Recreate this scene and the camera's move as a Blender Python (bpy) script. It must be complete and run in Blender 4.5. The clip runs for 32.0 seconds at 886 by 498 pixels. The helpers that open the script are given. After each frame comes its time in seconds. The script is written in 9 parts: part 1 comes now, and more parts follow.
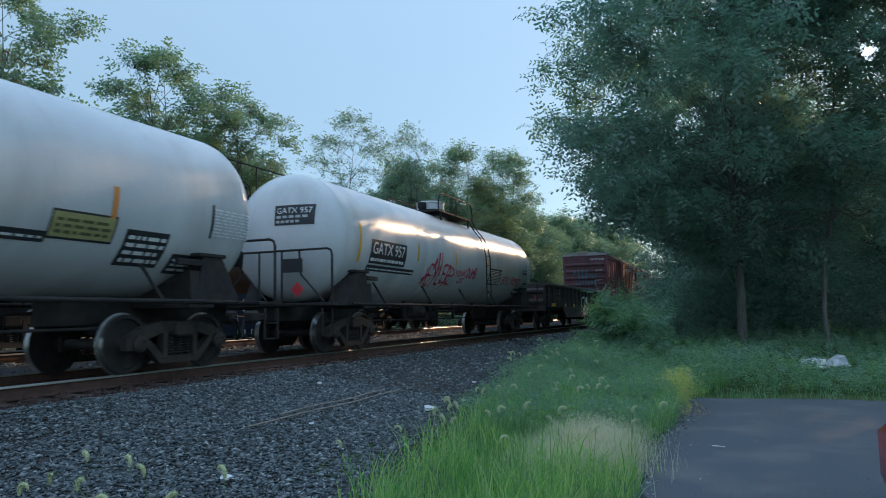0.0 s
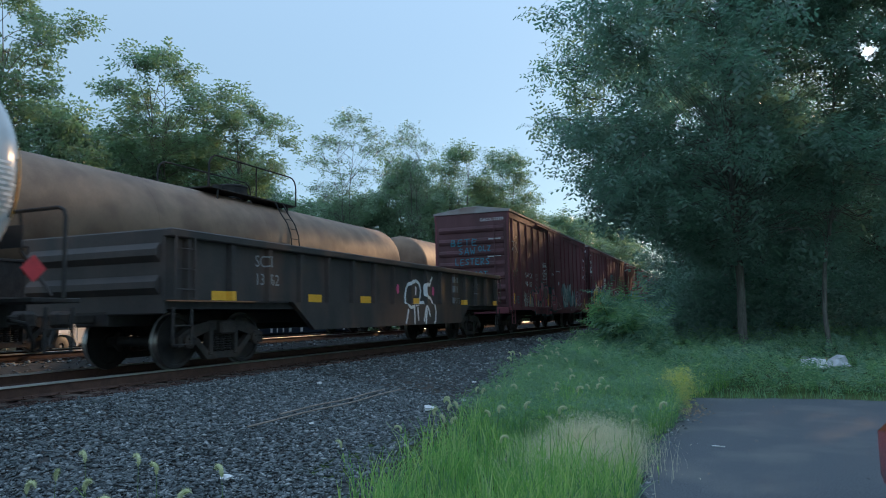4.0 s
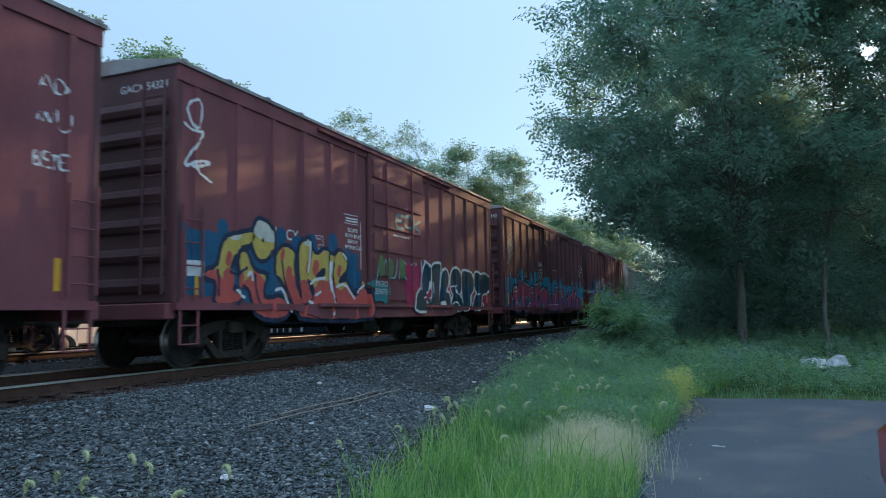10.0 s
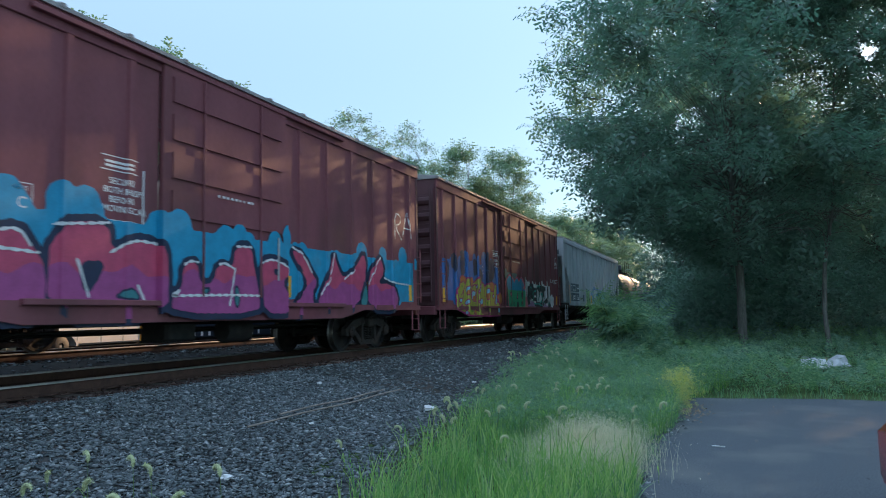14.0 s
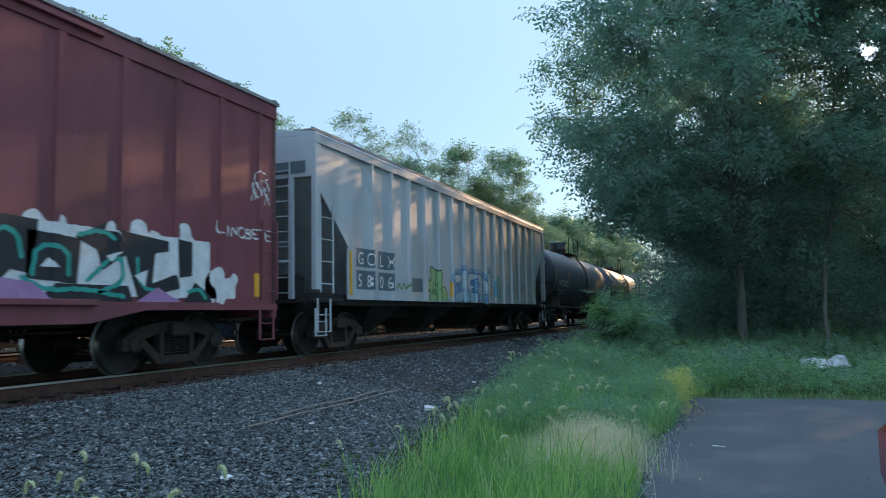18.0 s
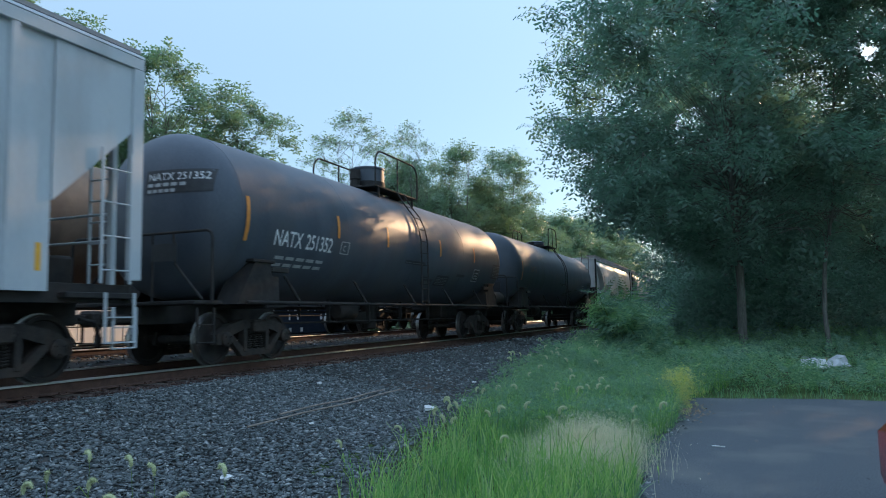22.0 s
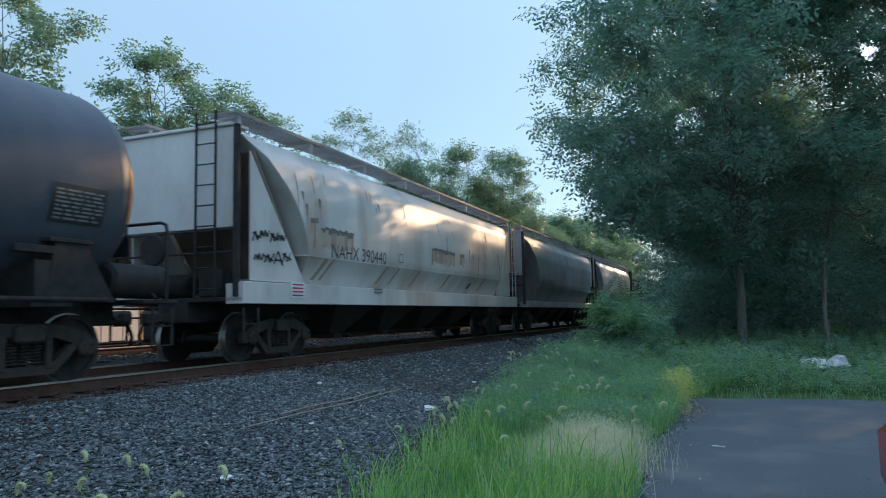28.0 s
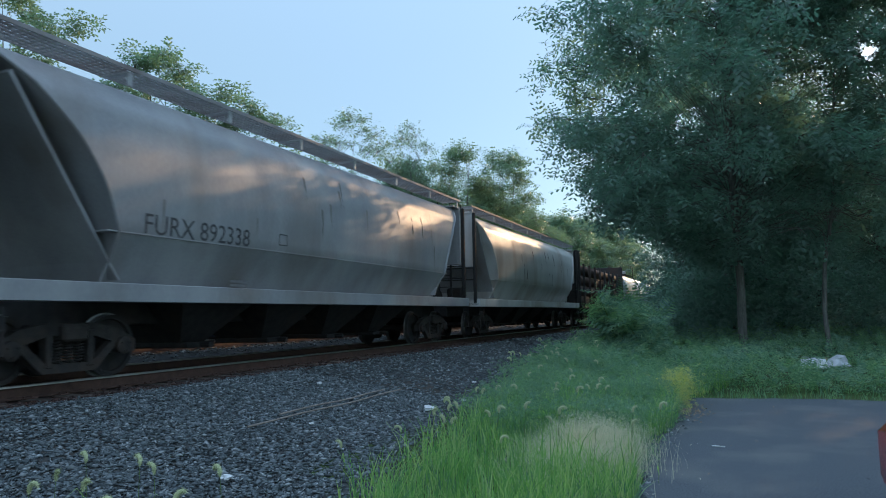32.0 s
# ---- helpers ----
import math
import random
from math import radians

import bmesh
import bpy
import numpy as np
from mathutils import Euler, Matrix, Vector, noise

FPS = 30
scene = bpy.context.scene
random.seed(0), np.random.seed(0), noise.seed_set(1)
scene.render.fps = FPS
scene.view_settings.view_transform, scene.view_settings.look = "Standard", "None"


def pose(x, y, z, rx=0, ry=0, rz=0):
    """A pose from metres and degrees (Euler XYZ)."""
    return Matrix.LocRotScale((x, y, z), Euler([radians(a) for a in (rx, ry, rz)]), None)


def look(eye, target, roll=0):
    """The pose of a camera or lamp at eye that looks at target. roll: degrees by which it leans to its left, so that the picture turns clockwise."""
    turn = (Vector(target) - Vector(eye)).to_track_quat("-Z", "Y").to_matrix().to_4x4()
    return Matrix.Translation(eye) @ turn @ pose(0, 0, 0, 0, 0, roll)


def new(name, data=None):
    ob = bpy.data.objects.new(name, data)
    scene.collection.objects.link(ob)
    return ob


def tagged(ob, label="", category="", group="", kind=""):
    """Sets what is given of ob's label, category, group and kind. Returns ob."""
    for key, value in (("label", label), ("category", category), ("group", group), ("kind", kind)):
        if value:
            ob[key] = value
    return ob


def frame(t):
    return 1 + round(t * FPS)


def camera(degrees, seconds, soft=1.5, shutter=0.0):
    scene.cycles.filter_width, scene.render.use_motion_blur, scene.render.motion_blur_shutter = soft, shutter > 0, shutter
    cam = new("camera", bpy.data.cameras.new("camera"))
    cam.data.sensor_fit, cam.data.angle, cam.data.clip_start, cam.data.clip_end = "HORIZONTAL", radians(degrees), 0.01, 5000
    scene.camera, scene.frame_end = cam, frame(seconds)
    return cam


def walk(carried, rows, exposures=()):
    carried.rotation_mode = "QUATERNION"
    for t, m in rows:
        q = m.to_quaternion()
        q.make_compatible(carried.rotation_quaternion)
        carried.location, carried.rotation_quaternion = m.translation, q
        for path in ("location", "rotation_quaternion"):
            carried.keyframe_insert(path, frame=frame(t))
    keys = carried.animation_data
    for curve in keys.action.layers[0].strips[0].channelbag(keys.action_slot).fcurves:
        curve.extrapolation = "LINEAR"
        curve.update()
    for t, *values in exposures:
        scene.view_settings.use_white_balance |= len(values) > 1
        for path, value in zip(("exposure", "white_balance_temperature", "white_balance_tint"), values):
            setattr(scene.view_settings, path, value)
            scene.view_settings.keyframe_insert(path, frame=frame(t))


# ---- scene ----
import itertools

# camera: a phone held still beside the line; the track runs along +Y
EYE = Vector((0, 0, 1.6))
HEADING, PITCH = radians(21.9), radians(5.39)
cam = camera(64.19, 32.0, 1.0, 0.3)
AIM = Vector((-math.sin(HEADING) * math.cos(PITCH), math.cos(HEADING) * math.cos(PITCH), math.sin(PITCH)))
CAM = look(EYE, EYE + AIM * 10, -1.2)
walk(cam, [(0.0, CAM), (32.0, CAM)], [(t, e, 5700, 7) for t, e in ((0, 1.02), (3, 1.02), (6, 1.08), (9, 1.2), (12, 1.34), (17, 1.34), (20, 1.16), (23, 1.28), (28, 1.18), (32, 1.14))])

# world: clear evening sky, low sun ahead and a little to the right of the track
SUN_AZ, SUN_EL = radians(10.15), radians(17.5)
SUN_DIR = Vector((math.sin(SUN_AZ) * math.cos(SUN_EL), math.cos(SUN_AZ) * math.cos(SUN_EL), math.sin(SUN_EL)))
world = bpy.data.worlds.new("evening_sky")
scene.world = world
world.use_nodes = True
wn = world.node_tree
sky = wn.nodes.new("ShaderNodeTexSky")
sky.sky_type = "NISHITA"
sky.sun_disc = False
sky.sun_elevation, sky.sun_rotation = SUN_EL, SUN_AZ
sky.air_density, sky.dust_density, sky.ozone_density = 1.0, 0.25, 1.5
haze = wn.nodes.new("ShaderNodeMix")   # thin evening haze over the clear sky; the unseen overhead part brightened as fill light
haze.data_type = "RGBA"
haze.inputs["Factor"].default_value = 0.78
where = wn.nodes.new("ShaderNodeTexCoord")
axes = wn.nodes.new("ShaderNodeSeparateXYZ")
wn.links.new(where.outputs["Generated"], axes.inputs[0])
climb = wn.nodes.new("ShaderNodeMath")
climb.operation = "MULTIPLY"
wn.links.new(axes.outputs["Z"], climb.inputs[0])
wn.links.new(axes.outputs["Z"], climb.inputs[1])
veil = wn.nodes.new("ShaderNodeMix")
veil.data_type = "RGBA"
veil.inputs["A"].default_value, veil.inputs["B"].default_value = (1.22, 1.57, 1.68, 1), (3.8, 4.85, 6.2, 1)
wn.links.new(climb.outputs[0], veil.inputs["Factor"])
wn.links.new(veil.outputs["Result"], haze.inputs["B"])
wn.links.new(sky.outputs[0], haze.inputs["A"])
wn.links.new(haze.outputs["Result"], wn.nodes["Background"].inputs[0])
wn.nodes["Background"].inputs[1].default_value = 0.138
sun_data = bpy.data.lights.new("sun", "SUN")
sun_data.energy, sun_data.angle, sun_data.color = 2.0, radians(0.6), (1.0, 0.59, 0.3)
sun = new("sun", sun_data)
sun.matrix_world = look(SUN_DIR * 100, (0, 0, 0))

# ---------------------------------------------------------------- materials
def surface(name, a, b, scale=4.0, rough=0.7, bump=0.15, metal=0.0, fine=40.0, c=None, cscale=0.8, camount=0.5, spec=0.5, vary=0.0, stretch=(1, 1, 1)):
    """Two tones mixed by a coarse noise, a finer grain, an optional stain tone and relief."""
    m = bpy.data.materials.new(name)
    m.use_nodes = True
    nt = m.node_tree
    N, L = nt.nodes, nt.links
    p = N["Principled BSDF"]
    p.inputs["Roughness"].default_value = rough
    p.inputs["Metallic"].default_value = metal
    p.inputs["Specular IOR Level"].default_value = spec
    tc = N.new("ShaderNodeTexCoord")
    mp = N.new("ShaderNodeMapping")
    mp.inputs["Scale"].default_value = stretch
    L.new(tc.outputs["Object"], mp.inputs["Vector"])
    n1 = N.new("ShaderNodeTexNoise")
    n1.inputs["Scale"].default_value, n1.inputs["Detail"].default_value = scale, 5
    L.new(mp.outputs[0], n1.inputs["Vector"])
    n2 = N.new("ShaderNodeTexNoise")
    n2.inputs["Scale"].default_value, n2.inputs["Detail"].default_value = fine, 3
    L.new(mp.outputs[0], n2.inputs["Vector"])
    add = N.new("ShaderNodeMath")
    add.operation = "MULTIPLY_ADD"
    L.new(n2.outputs[0], add.inputs[0])
    add.inputs[1].default_value = 0.5
    L.new(n1.outputs[0], add.inputs[2])
    ramp = N.new("ShaderNodeValToRGB")
    ramp.color_ramp.elements[0].position, ramp.color_ramp.elements[1].position = 0.55, 0.95
    ramp.color_ramp.elements[0].color, ramp.color_ramp.elements[1].color = (*a, 1), (*b, 1)
    L.new(add.outputs[0], ramp.inputs[0])
    out = ramp.outputs[0]
    if c:
        n3 = N.new("ShaderNodeTexNoise")
        n3.inputs["Scale"].default_value, n3.inputs["Detail"].default_value = cscale, 6
        L.new(mp.outputs[0], n3.inputs["Vector"])
        r3 = N.new("ShaderNodeValToRGB")
        r3.color_ramp.elements[0].position, r3.color_ramp.elements[1].position = 0.5, 0.72
        r3.color_ramp.elements[1].color = (camount, camount, camount, 1)
        L.new(n3.outputs[0], r3.inputs[0])
        mx = N.new("ShaderNodeMix")
        mx.data_type = "RGBA"
        L.new(r3.outputs[0], mx.inputs["Factor"])
        L.new(out, mx.inputs["A"])
        mx.inputs["B"].default_value = (*c, 1)
        out = mx.outputs["Result"]
    if vary:
        oi = N.new("ShaderNodeObjectInfo")
        hs = N.new("ShaderNodeHueSaturation")
        mr = N.new("ShaderNodeMapRange")
        mr.inputs["To Min"].default_value, mr.inputs["To Max"].default_value = 1 - vary, 1 + vary
        L.new(oi.outputs["Random"], mr.inputs["Value"])
        L.new(mr.outputs[0], hs.inputs["Value"])
        L.new(out, hs.inputs["Color"])
        out = hs.outputs[0]
    L.new(out, p.inputs["Base Color"])
    if bump:
        bp = N.new("ShaderNodeBump")
        bp.inputs["Strength"].default_value, bp.inputs["Distance"].default_value = bump, 0.02
        L.new(add.outputs[0], bp.inputs["Height"])
        L.new(bp.outputs[0], p.inputs["Normal"])
    return m


def island_surface(name, stops, rough=0.9, spec=0.3, translucent=0.0, tint=(0.3, 0.45, 0.05)):
    """Colour by Random Per Island, so that every stone, blade or leaf differs; leaves let light through."""
    m = bpy.data.materials.new(name)
    m.use_nodes = True
    N, L = m.node_tree.nodes, m.node_tree.links
    p = N["Principled BSDF"]
    p.inputs["Roughness"].default_value = rough
    p.inputs["Specular IOR Level"].default_value = spec
    g = N.new("ShaderNodeNewGeometry")
    r = N.new("ShaderNodeValToRGB")
    while len(r.color_ramp.elements) < len(stops):
        r.color_ramp.elements.new(0.5)
    for i, col in enumerate(stops):
        r.color_ramp.elements[i].position = i / (len(stops) - 1)
        r.color_ramp.elements[i].color = (*col, 1)
    L.new(g.outputs["Random Per Island"], r.inputs[0])
    L.new(r.outputs[0], p.inputs["Base Color"])
    if translucent:
        t = N.new("ShaderNodeBsdfTranslucent")
        mx = N.new("ShaderNodeMix")
        mx.data_type, mx.blend_type = "RGBA", "MULTIPLY"
        mx.inputs["Factor"].default_value = 1.0
        L.new(r.outputs[0], mx.inputs["A"])
        mx.inputs["B"].default_value = (*tint, 1)
        L.new(mx.outputs["Result"], t.inputs["Color"])
        ms = N.new("ShaderNodeMixShader")
        ms.inputs[0].default_value = translucent
        L.new(p.outputs[0], ms.inputs[1])
        L.new(t.outputs[0], ms.inputs[2])
        L.new(ms.outputs[0], N["Material Output"].inputs[0])
    return m


M = {}
M["white_tank"] = surface("white_tank_paint", (0.56, 0.58, 0.6), (0.66, 0.67, 0.67), 1.2, 0.24, 0.02, c=(0.36, 0.33, 0.3), cscale=1.1, camount=0.4, stretch=(1, 1, 0.35))
M["black_tank"] = surface("black_tank_paint", (0.06, 0.073, 0.096), (0.092, 0.106, 0.132), 1.5, 0.5, 0.04, spec=0.4, c=(0.09, 0.085, 0.08), cscale=0.9, camount=0.5, stretch=(1, 1, 0.35))
M["tan_tank"] = surface("rusty_tan_tank_paint", (0.17, 0.115, 0.08), (0.27, 0.19, 0.13), 1.6, 0.65, 0.06, spec=0.3, c=(0.09, 0.055, 0.045), cscale=0.7, camount=0.6)
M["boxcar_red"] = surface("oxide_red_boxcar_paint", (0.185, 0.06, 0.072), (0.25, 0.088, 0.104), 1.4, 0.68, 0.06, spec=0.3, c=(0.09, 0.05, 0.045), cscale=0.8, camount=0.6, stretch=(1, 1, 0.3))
# boxcar red darkened for the ends: shade between cars put into the colour
M["boxcar_end_shade"] = surface("shaded_oxide_boxcar_end", (0.09, 0.04, 0.046), (0.13, 0.06, 0.067), 1.4, 0.7, 0.06, spec=0.4, c=(0.05, 0.035, 0.03), cscale=0.8, camount=0.6, stretch=(1, 1, 0.3))
M["roof_steel"] = surface("weathered_galvanised_roof", (0.26, 0.25, 0.25), (0.36, 0.35, 0.35), 2.0, 0.55, 0.05, c=(0.16, 0.08, 0.06), cscale=0.8, camount=0.7)
M["gondola"] = surface("black_gondola_paint", (0.03, 0.028, 0.028), (0.06, 0.05, 0.046), 2.0, 0.65, 0.1, c=(0.11, 0.055, 0.035), cscale=1.0, camount=0.6, stretch=(1, 1, 0.4))
M["hopper_grey"] = surface("light_grey_hopper_paint", (0.45, 0.49, 0.53), (0.54, 0.575, 0.605), 1.1, 0.5, 0.03, c=(0.3, 0.29, 0.28), cscale=1.2, camount=0.5, stretch=(1, 1, 0.25))
M["hopper_white"] = surface("stained_white_hopper_paint", (0.56, 0.55, 0.53), (0.68, 0.67, 0.65), 1.2, 0.45, 0.04, c=(0.3, 0.2, 0.14), cscale=0.9, camount=0.55, stretch=(1, 1, 0.3))
M["hopper_dull"] = surface("dull_grey_hopper_paint", (0.26, 0.26, 0.27), (0.36, 0.36, 0.36), 1.2, 0.5, 0.04, c=(0.16, 0.13, 0.11), cscale=0.8, camount=0.6, stretch=(1, 1, 0.3))
# rust of the slope sheet, darkened further by the shade it lies in
M["hopper_rust_shade"] = surface("shaded_rusty_slope_sheet", (0.17, 0.12, 0.1), (0.3, 0.23, 0.19), 2.0, 0.8, 0.1, c=(0.11, 0.06, 0.04), cscale=1.4, camount=0.7, stretch=(1, 1, 0.4))
M["under"] = surface("grimy_black_running_gear", (0.018, 0.018, 0.019), (0.04, 0.037, 0.035), 6.0, 0.75, 0.2, spec=0.3, c=(0.06, 0.04, 0.03), cscale=2.0, camount=0.5)
M["truck"] = surface("dusty_cast_steel", (0.026, 0.024, 0.023), (0.056, 0.049, 0.044), 7.0, 0.8, 0.25, spec=0.3, c=(0.08, 0.052, 0.038), cscale=3.0, camount=0.6)
M["tread"] = surface("polished_wheel_steel", (0.3, 0.3, 0.3), (0.4, 0.4, 0.39), 12.0, 0.4, 0.02, metal=1.0)
M["railhead"] = surface("polished_rail_head", (0.45, 0.44, 0.43), (0.58, 0.57, 0.56), 8.0, 0.36, 0.02, metal=1.0, stretch=(1, 0.1, 1))
M["railweb"] = surface("rusty_rail_steel", (0.065, 0.035, 0.026), (0.11, 0.06, 0.042), 6.0, 0.85, 0.2, c=(0.07, 0.03, 0.02), cscale=2.0, camount=0.6)
M["tie"] = surface("weathered_creosoted_timber", (0.06, 0.045, 0.036), (0.13, 0.1, 0.08), 5.0, 0.9, 0.4, fine=60, stretch=(0.3, 3, 3), vary=0.25)
M["silver"] = surface("bare_steel_bar", (0.35, 0.36, 0.37), (0.5, 0.5, 0.5), 9.0, 0.45, 0.05)
M["white"] = surface("white_stencil_paint", (0.72, 0.73, 0.74), (0.8, 0.8, 0.8), 9.0, 0.6, 0.02)
M["black"] = surface("black_stencil_paint", (0.02, 0.022, 0.026), (0.035, 0.036, 0.04), 9.0, 0.55, 0.02)
M["yellow"] = surface("yellow_reflective_tape", (0.72, 0.36, 0.03), (0.8, 0.45, 0.05), 12.0, 0.4, 0.02)
M["orange"] = surface("orange_reflective_tape", (0.62, 0.24, 0.05), (0.7, 0.3, 0.07), 12.0, 0.4, 0.02)
M["asphalt"] = surface("worn_asphalt", (0.05, 0.057, 0.065), (0.142, 0.156, 0.17), 60.0, 0.95, 0.35, fine=180.0, c=(0.2, 0.195, 0.18), cscale=0.9, camount=0.5, spec=0.2)
M["soil"] = surface("dark_ballast_and_soil", (0.035, 0.037, 0.036), (0.07, 0.072, 0.07), 6.0, 0.95, 0.6, fine=25.0, c=(0.09, 0.06, 0.04), cscale=0.3, camount=0.5, spec=0.2)
M["grassland"] = surface("rough_green_ground", (0.03, 0.06, 0.015), (0.07, 0.11, 0.03), 3.0, 0.95, 0.6, fine=30.0, c=(0.08, 0.07, 0.035), cscale=0.4, camount=0.6, spec=0.2)
M["bark"] = surface("grey_brown_bark", (0.09, 0.087, 0.08), (0.2, 0.19, 0.17), 6.0, 0.95, 0.8, fine=45.0, stretch=(2, 2, 0.4), spec=0.2)
M["rust_soil"] = surface("rust_stained_ballast", (0.055, 0.036, 0.032), (0.11, 0.068, 0.058), 9.0, 0.95, 0.7, fine=30.0, c=(0.035, 0.028, 0.026), cscale=2.2, camount=0.9, spec=0.2)
M["rust_stone"] = island_surface("rust_stained_stones", [(0.045, 0.028, 0.025), (0.09, 0.052, 0.043), (0.06, 0.038, 0.033), (0.12, 0.075, 0.062), (0.045, 0.038, 0.036)], 0.85)
M["stone"] = island_surface("crushed_trap_rock", [(0.035, 0.043, 0.046), (0.14, 0.163, 0.17), (0.055, 0.064, 0.068), (0.19, 0.213, 0.218), (0.09, 0.1, 0.1), (0.36, 0.38, 0.38)], 0.7)
M["leaf"] = island_surface("tree_leaves", [(0.12, 0.185, 0.16), (0.145, 0.215, 0.185), (0.165, 0.24, 0.2), (0.13, 0.2, 0.165)], 0.4, 0.9, 0.48, (1.5, 1.9, 1.5))
M["leaf_light"] = island_surface("sunlit_tree_leaves", [(0.15, 0.215, 0.15), (0.17, 0.24, 0.165), (0.195, 0.265, 0.18), (0.16, 0.22, 0.155)], 0.45, 0.8, 0.42, (1.4, 1.7, 1.2))
M["grass"] = island_surface("green_grass_blades", [(0.1, 0.205, 0.1), (0.15, 0.27, 0.125), (0.22, 0.33, 0.16), (0.38, 0.43, 0.28), (0.13, 0.24, 0.12)], 0.65, 0.3, 0.45, (2.2, 2.6, 0.8))
M["weed"] = island_surface("weed_leaves", [(0.085, 0.155, 0.135), (0.125, 0.205, 0.17), (0.16, 0.25, 0.2), (0.23, 0.3, 0.22)], 0.7, 0.3, 0.4, (2.2, 2.6, 0.9))
M["straw"] = island_surface("dry_grass_heads", [(0.6, 0.56, 0.42), (0.72, 0.67, 0.53), (0.54, 0.54, 0.38)], 0.8, 0.2, 0.4, (1.4, 1.4, 1.1))
M["straw_green"] = island_surface("yellowing_weed_leaves", [(0.36, 0.4, 0.15), (0.5, 0.48, 0.2), (0.28, 0.36, 0.15)], 0.7, 0.3, 0.4, (2.0, 2.0, 0.9))
M["rod"] = surface("weathered_iron_rod", (0.2, 0.16, 0.13), (0.34, 0.28, 0.23), 9.0, 0.6, 0.1)
M["dead_leaf"] = island_surface("fallen_dry_leaves", [(0.3, 0.19, 0.11), (0.42, 0.29, 0.17), (0.22, 0.14, 0.09), (0.5, 0.4, 0.27)], 0.8)
M["seed"] = surface("pale_green_seed_bristles", (0.42, 0.47, 0.23), (0.58, 0.6, 0.36), 60.0, 0.8, 0.5, fine=300.0)
M["stem"] = surface("green_stem", (0.08, 0.15, 0.03), (0.13, 0.2, 0.05), 20.0, 0.7, 0.1)

# ---------------------------------------------------------------- mesh kit
class Geo:
    """Collects vertices and faces; every solid is closed."""

    def __init__(self):
        self.v, self.f = [], []

    def add(self, verts, faces):
        k = len(self.v)
        self.v += [tuple(p) for p in verts]
        self.f += [tuple(i + k for i in q) for q in faces]
        return self

    def box(self, x0, x1, y0, y1, z0, z1, c=0.0):
        x0, x1, y0, y1, z0, z1 = min(x0, x1), max(x0, x1), min(y0, y1), max(y0, y1), min(z0, z1), max(z0, z1)
        if c <= 0:
            return self.add([(x, y, z) for x in (x0, x1) for y in (y0, y1) for z in (z0, z1)],
                            [(0, 1, 3, 2), (4, 6, 7, 5), (0, 4, 5, 1), (2, 3, 7, 6), (0, 2, 6, 4), (1, 5, 7, 3)])
        vs, idx = [], {}
        for sx, sy, sz in itertools.product((0, 1), repeat=3):
            for ax in range(3):
                q = [(x0, x1)[sx], (y0, y1)[sy], (z0, z1)[sz]]
                for o in range(3):
                    if o != ax:
                        q[o] += c if (sx, sy, sz)[o] == 0 else -c
                idx[(sx, sy, sz, ax)] = len(vs)
                vs.append(q)
        fs = []
        for ax in range(3):
            o = [i for i in range(3) if i != ax]
            for s in (0, 1):
                ring = []
                for a, b in ((0, 0), (1, 0), (1, 1), (0, 1)):
                    k = [0, 0, 0]
                    k[ax], k[o[0]], k[o[1]] = s, a, b
                    ring.append(idx[(*k, ax)])
                fs.append(ring)
            for a, b in itertools.product((0, 1), repeat=2):
                e = []
                for s in (0, 1):
                    k = [0, 0, 0]
                    k[ax], k[o[0]], k[o[1]] = s, a, b
                    e.append(k)
                fs.append([idx[(*e[0], o[0])], idx[(*e[1], o[0])], idx[(*e[1], o[1])], idx[(*e[0], o[1])]])
        for s in itertools.product((0, 1), repeat=3):
            fs.append([idx[(*s, a)] for a in range(3)])
        return self.add(vs, fs)

    def tube(self, path, r, n=8, cap=True):
        """A round bar along a path; r may be a list of radii."""
        path = [Vector(p) for p in path]
        rs = r if isinstance(r, (list, tuple)) else [r] * len(path)
        vs = []
        ref = None
        for i, p in enumerate(path):
            d = (path[min(i + 1, len(path) - 1)] - path[max(i - 1, 0)]).normalized()
            if ref is None:
                ref = d.orthogonal().normalized()
            else:
                ref = (ref - d * ref.dot(d)).normalized()
            w = d.cross(ref)
            for k in range(n):
                a = 2 * math.pi * k / n
                vs.append(p + (ref * math.cos(a) + w * math.sin(a)) * rs[i])
        fs = [(i * n + k, i * n + (k + 1) % n, (i + 1) * n + (k + 1) % n, (i + 1) * n + k) for i in range(len(path) - 1) for k in range(n)]
        if cap:
            fs += [tuple(range(n))[::-1], tuple(range((len(path) - 1) * n, len(path) * n))]
        return self.add(vs, fs)

    def lathe(self, prof, n=32, axis="y", centre=(0, 0, 0), closed=False):
        """Turns (along, radius) pairs about an axis."""
        c = Vector(centre)
        vs, fs = [], []
        for s, r in prof:
            for k in range(n):
                a = 2 * math.pi * k / n
                p = {"y": (r * math.cos(a), s, r * math.sin(a)), "x": (s, r * math.cos(a), r * math.sin(a)), "z": (r * math.cos(a), r * math.sin(a), s)}[axis]
                vs.append(c + Vector(p))
        m = len(prof)
        for i in range(m if closed else m - 1):
            for k in range(n):
                j = (i + 1) % m
                fs.append((i * n + k, i * n + (k + 1) % n, j * n + (k + 1) % n, j * n + k))
        if not closed:
            fs += [tuple(range(n))[::-1], tuple(range((m - 1) * n, m * n))]
        return self.add(vs, fs)

    def loft(self, rings, cap=True):
        n = len(rings[0])
        vs = [p for r in rings for p in r]
        fs = [(i * n + k, i * n + (k + 1) % n, (i + 1) * n + (k + 1) % n, (i + 1) * n + k) for i in range(len(rings) - 1) for k in range(n)]
        if cap:
            fs += [tuple(range(n))[::-1], tuple(range((len(rings) - 1) * n, len(rings) * n))]
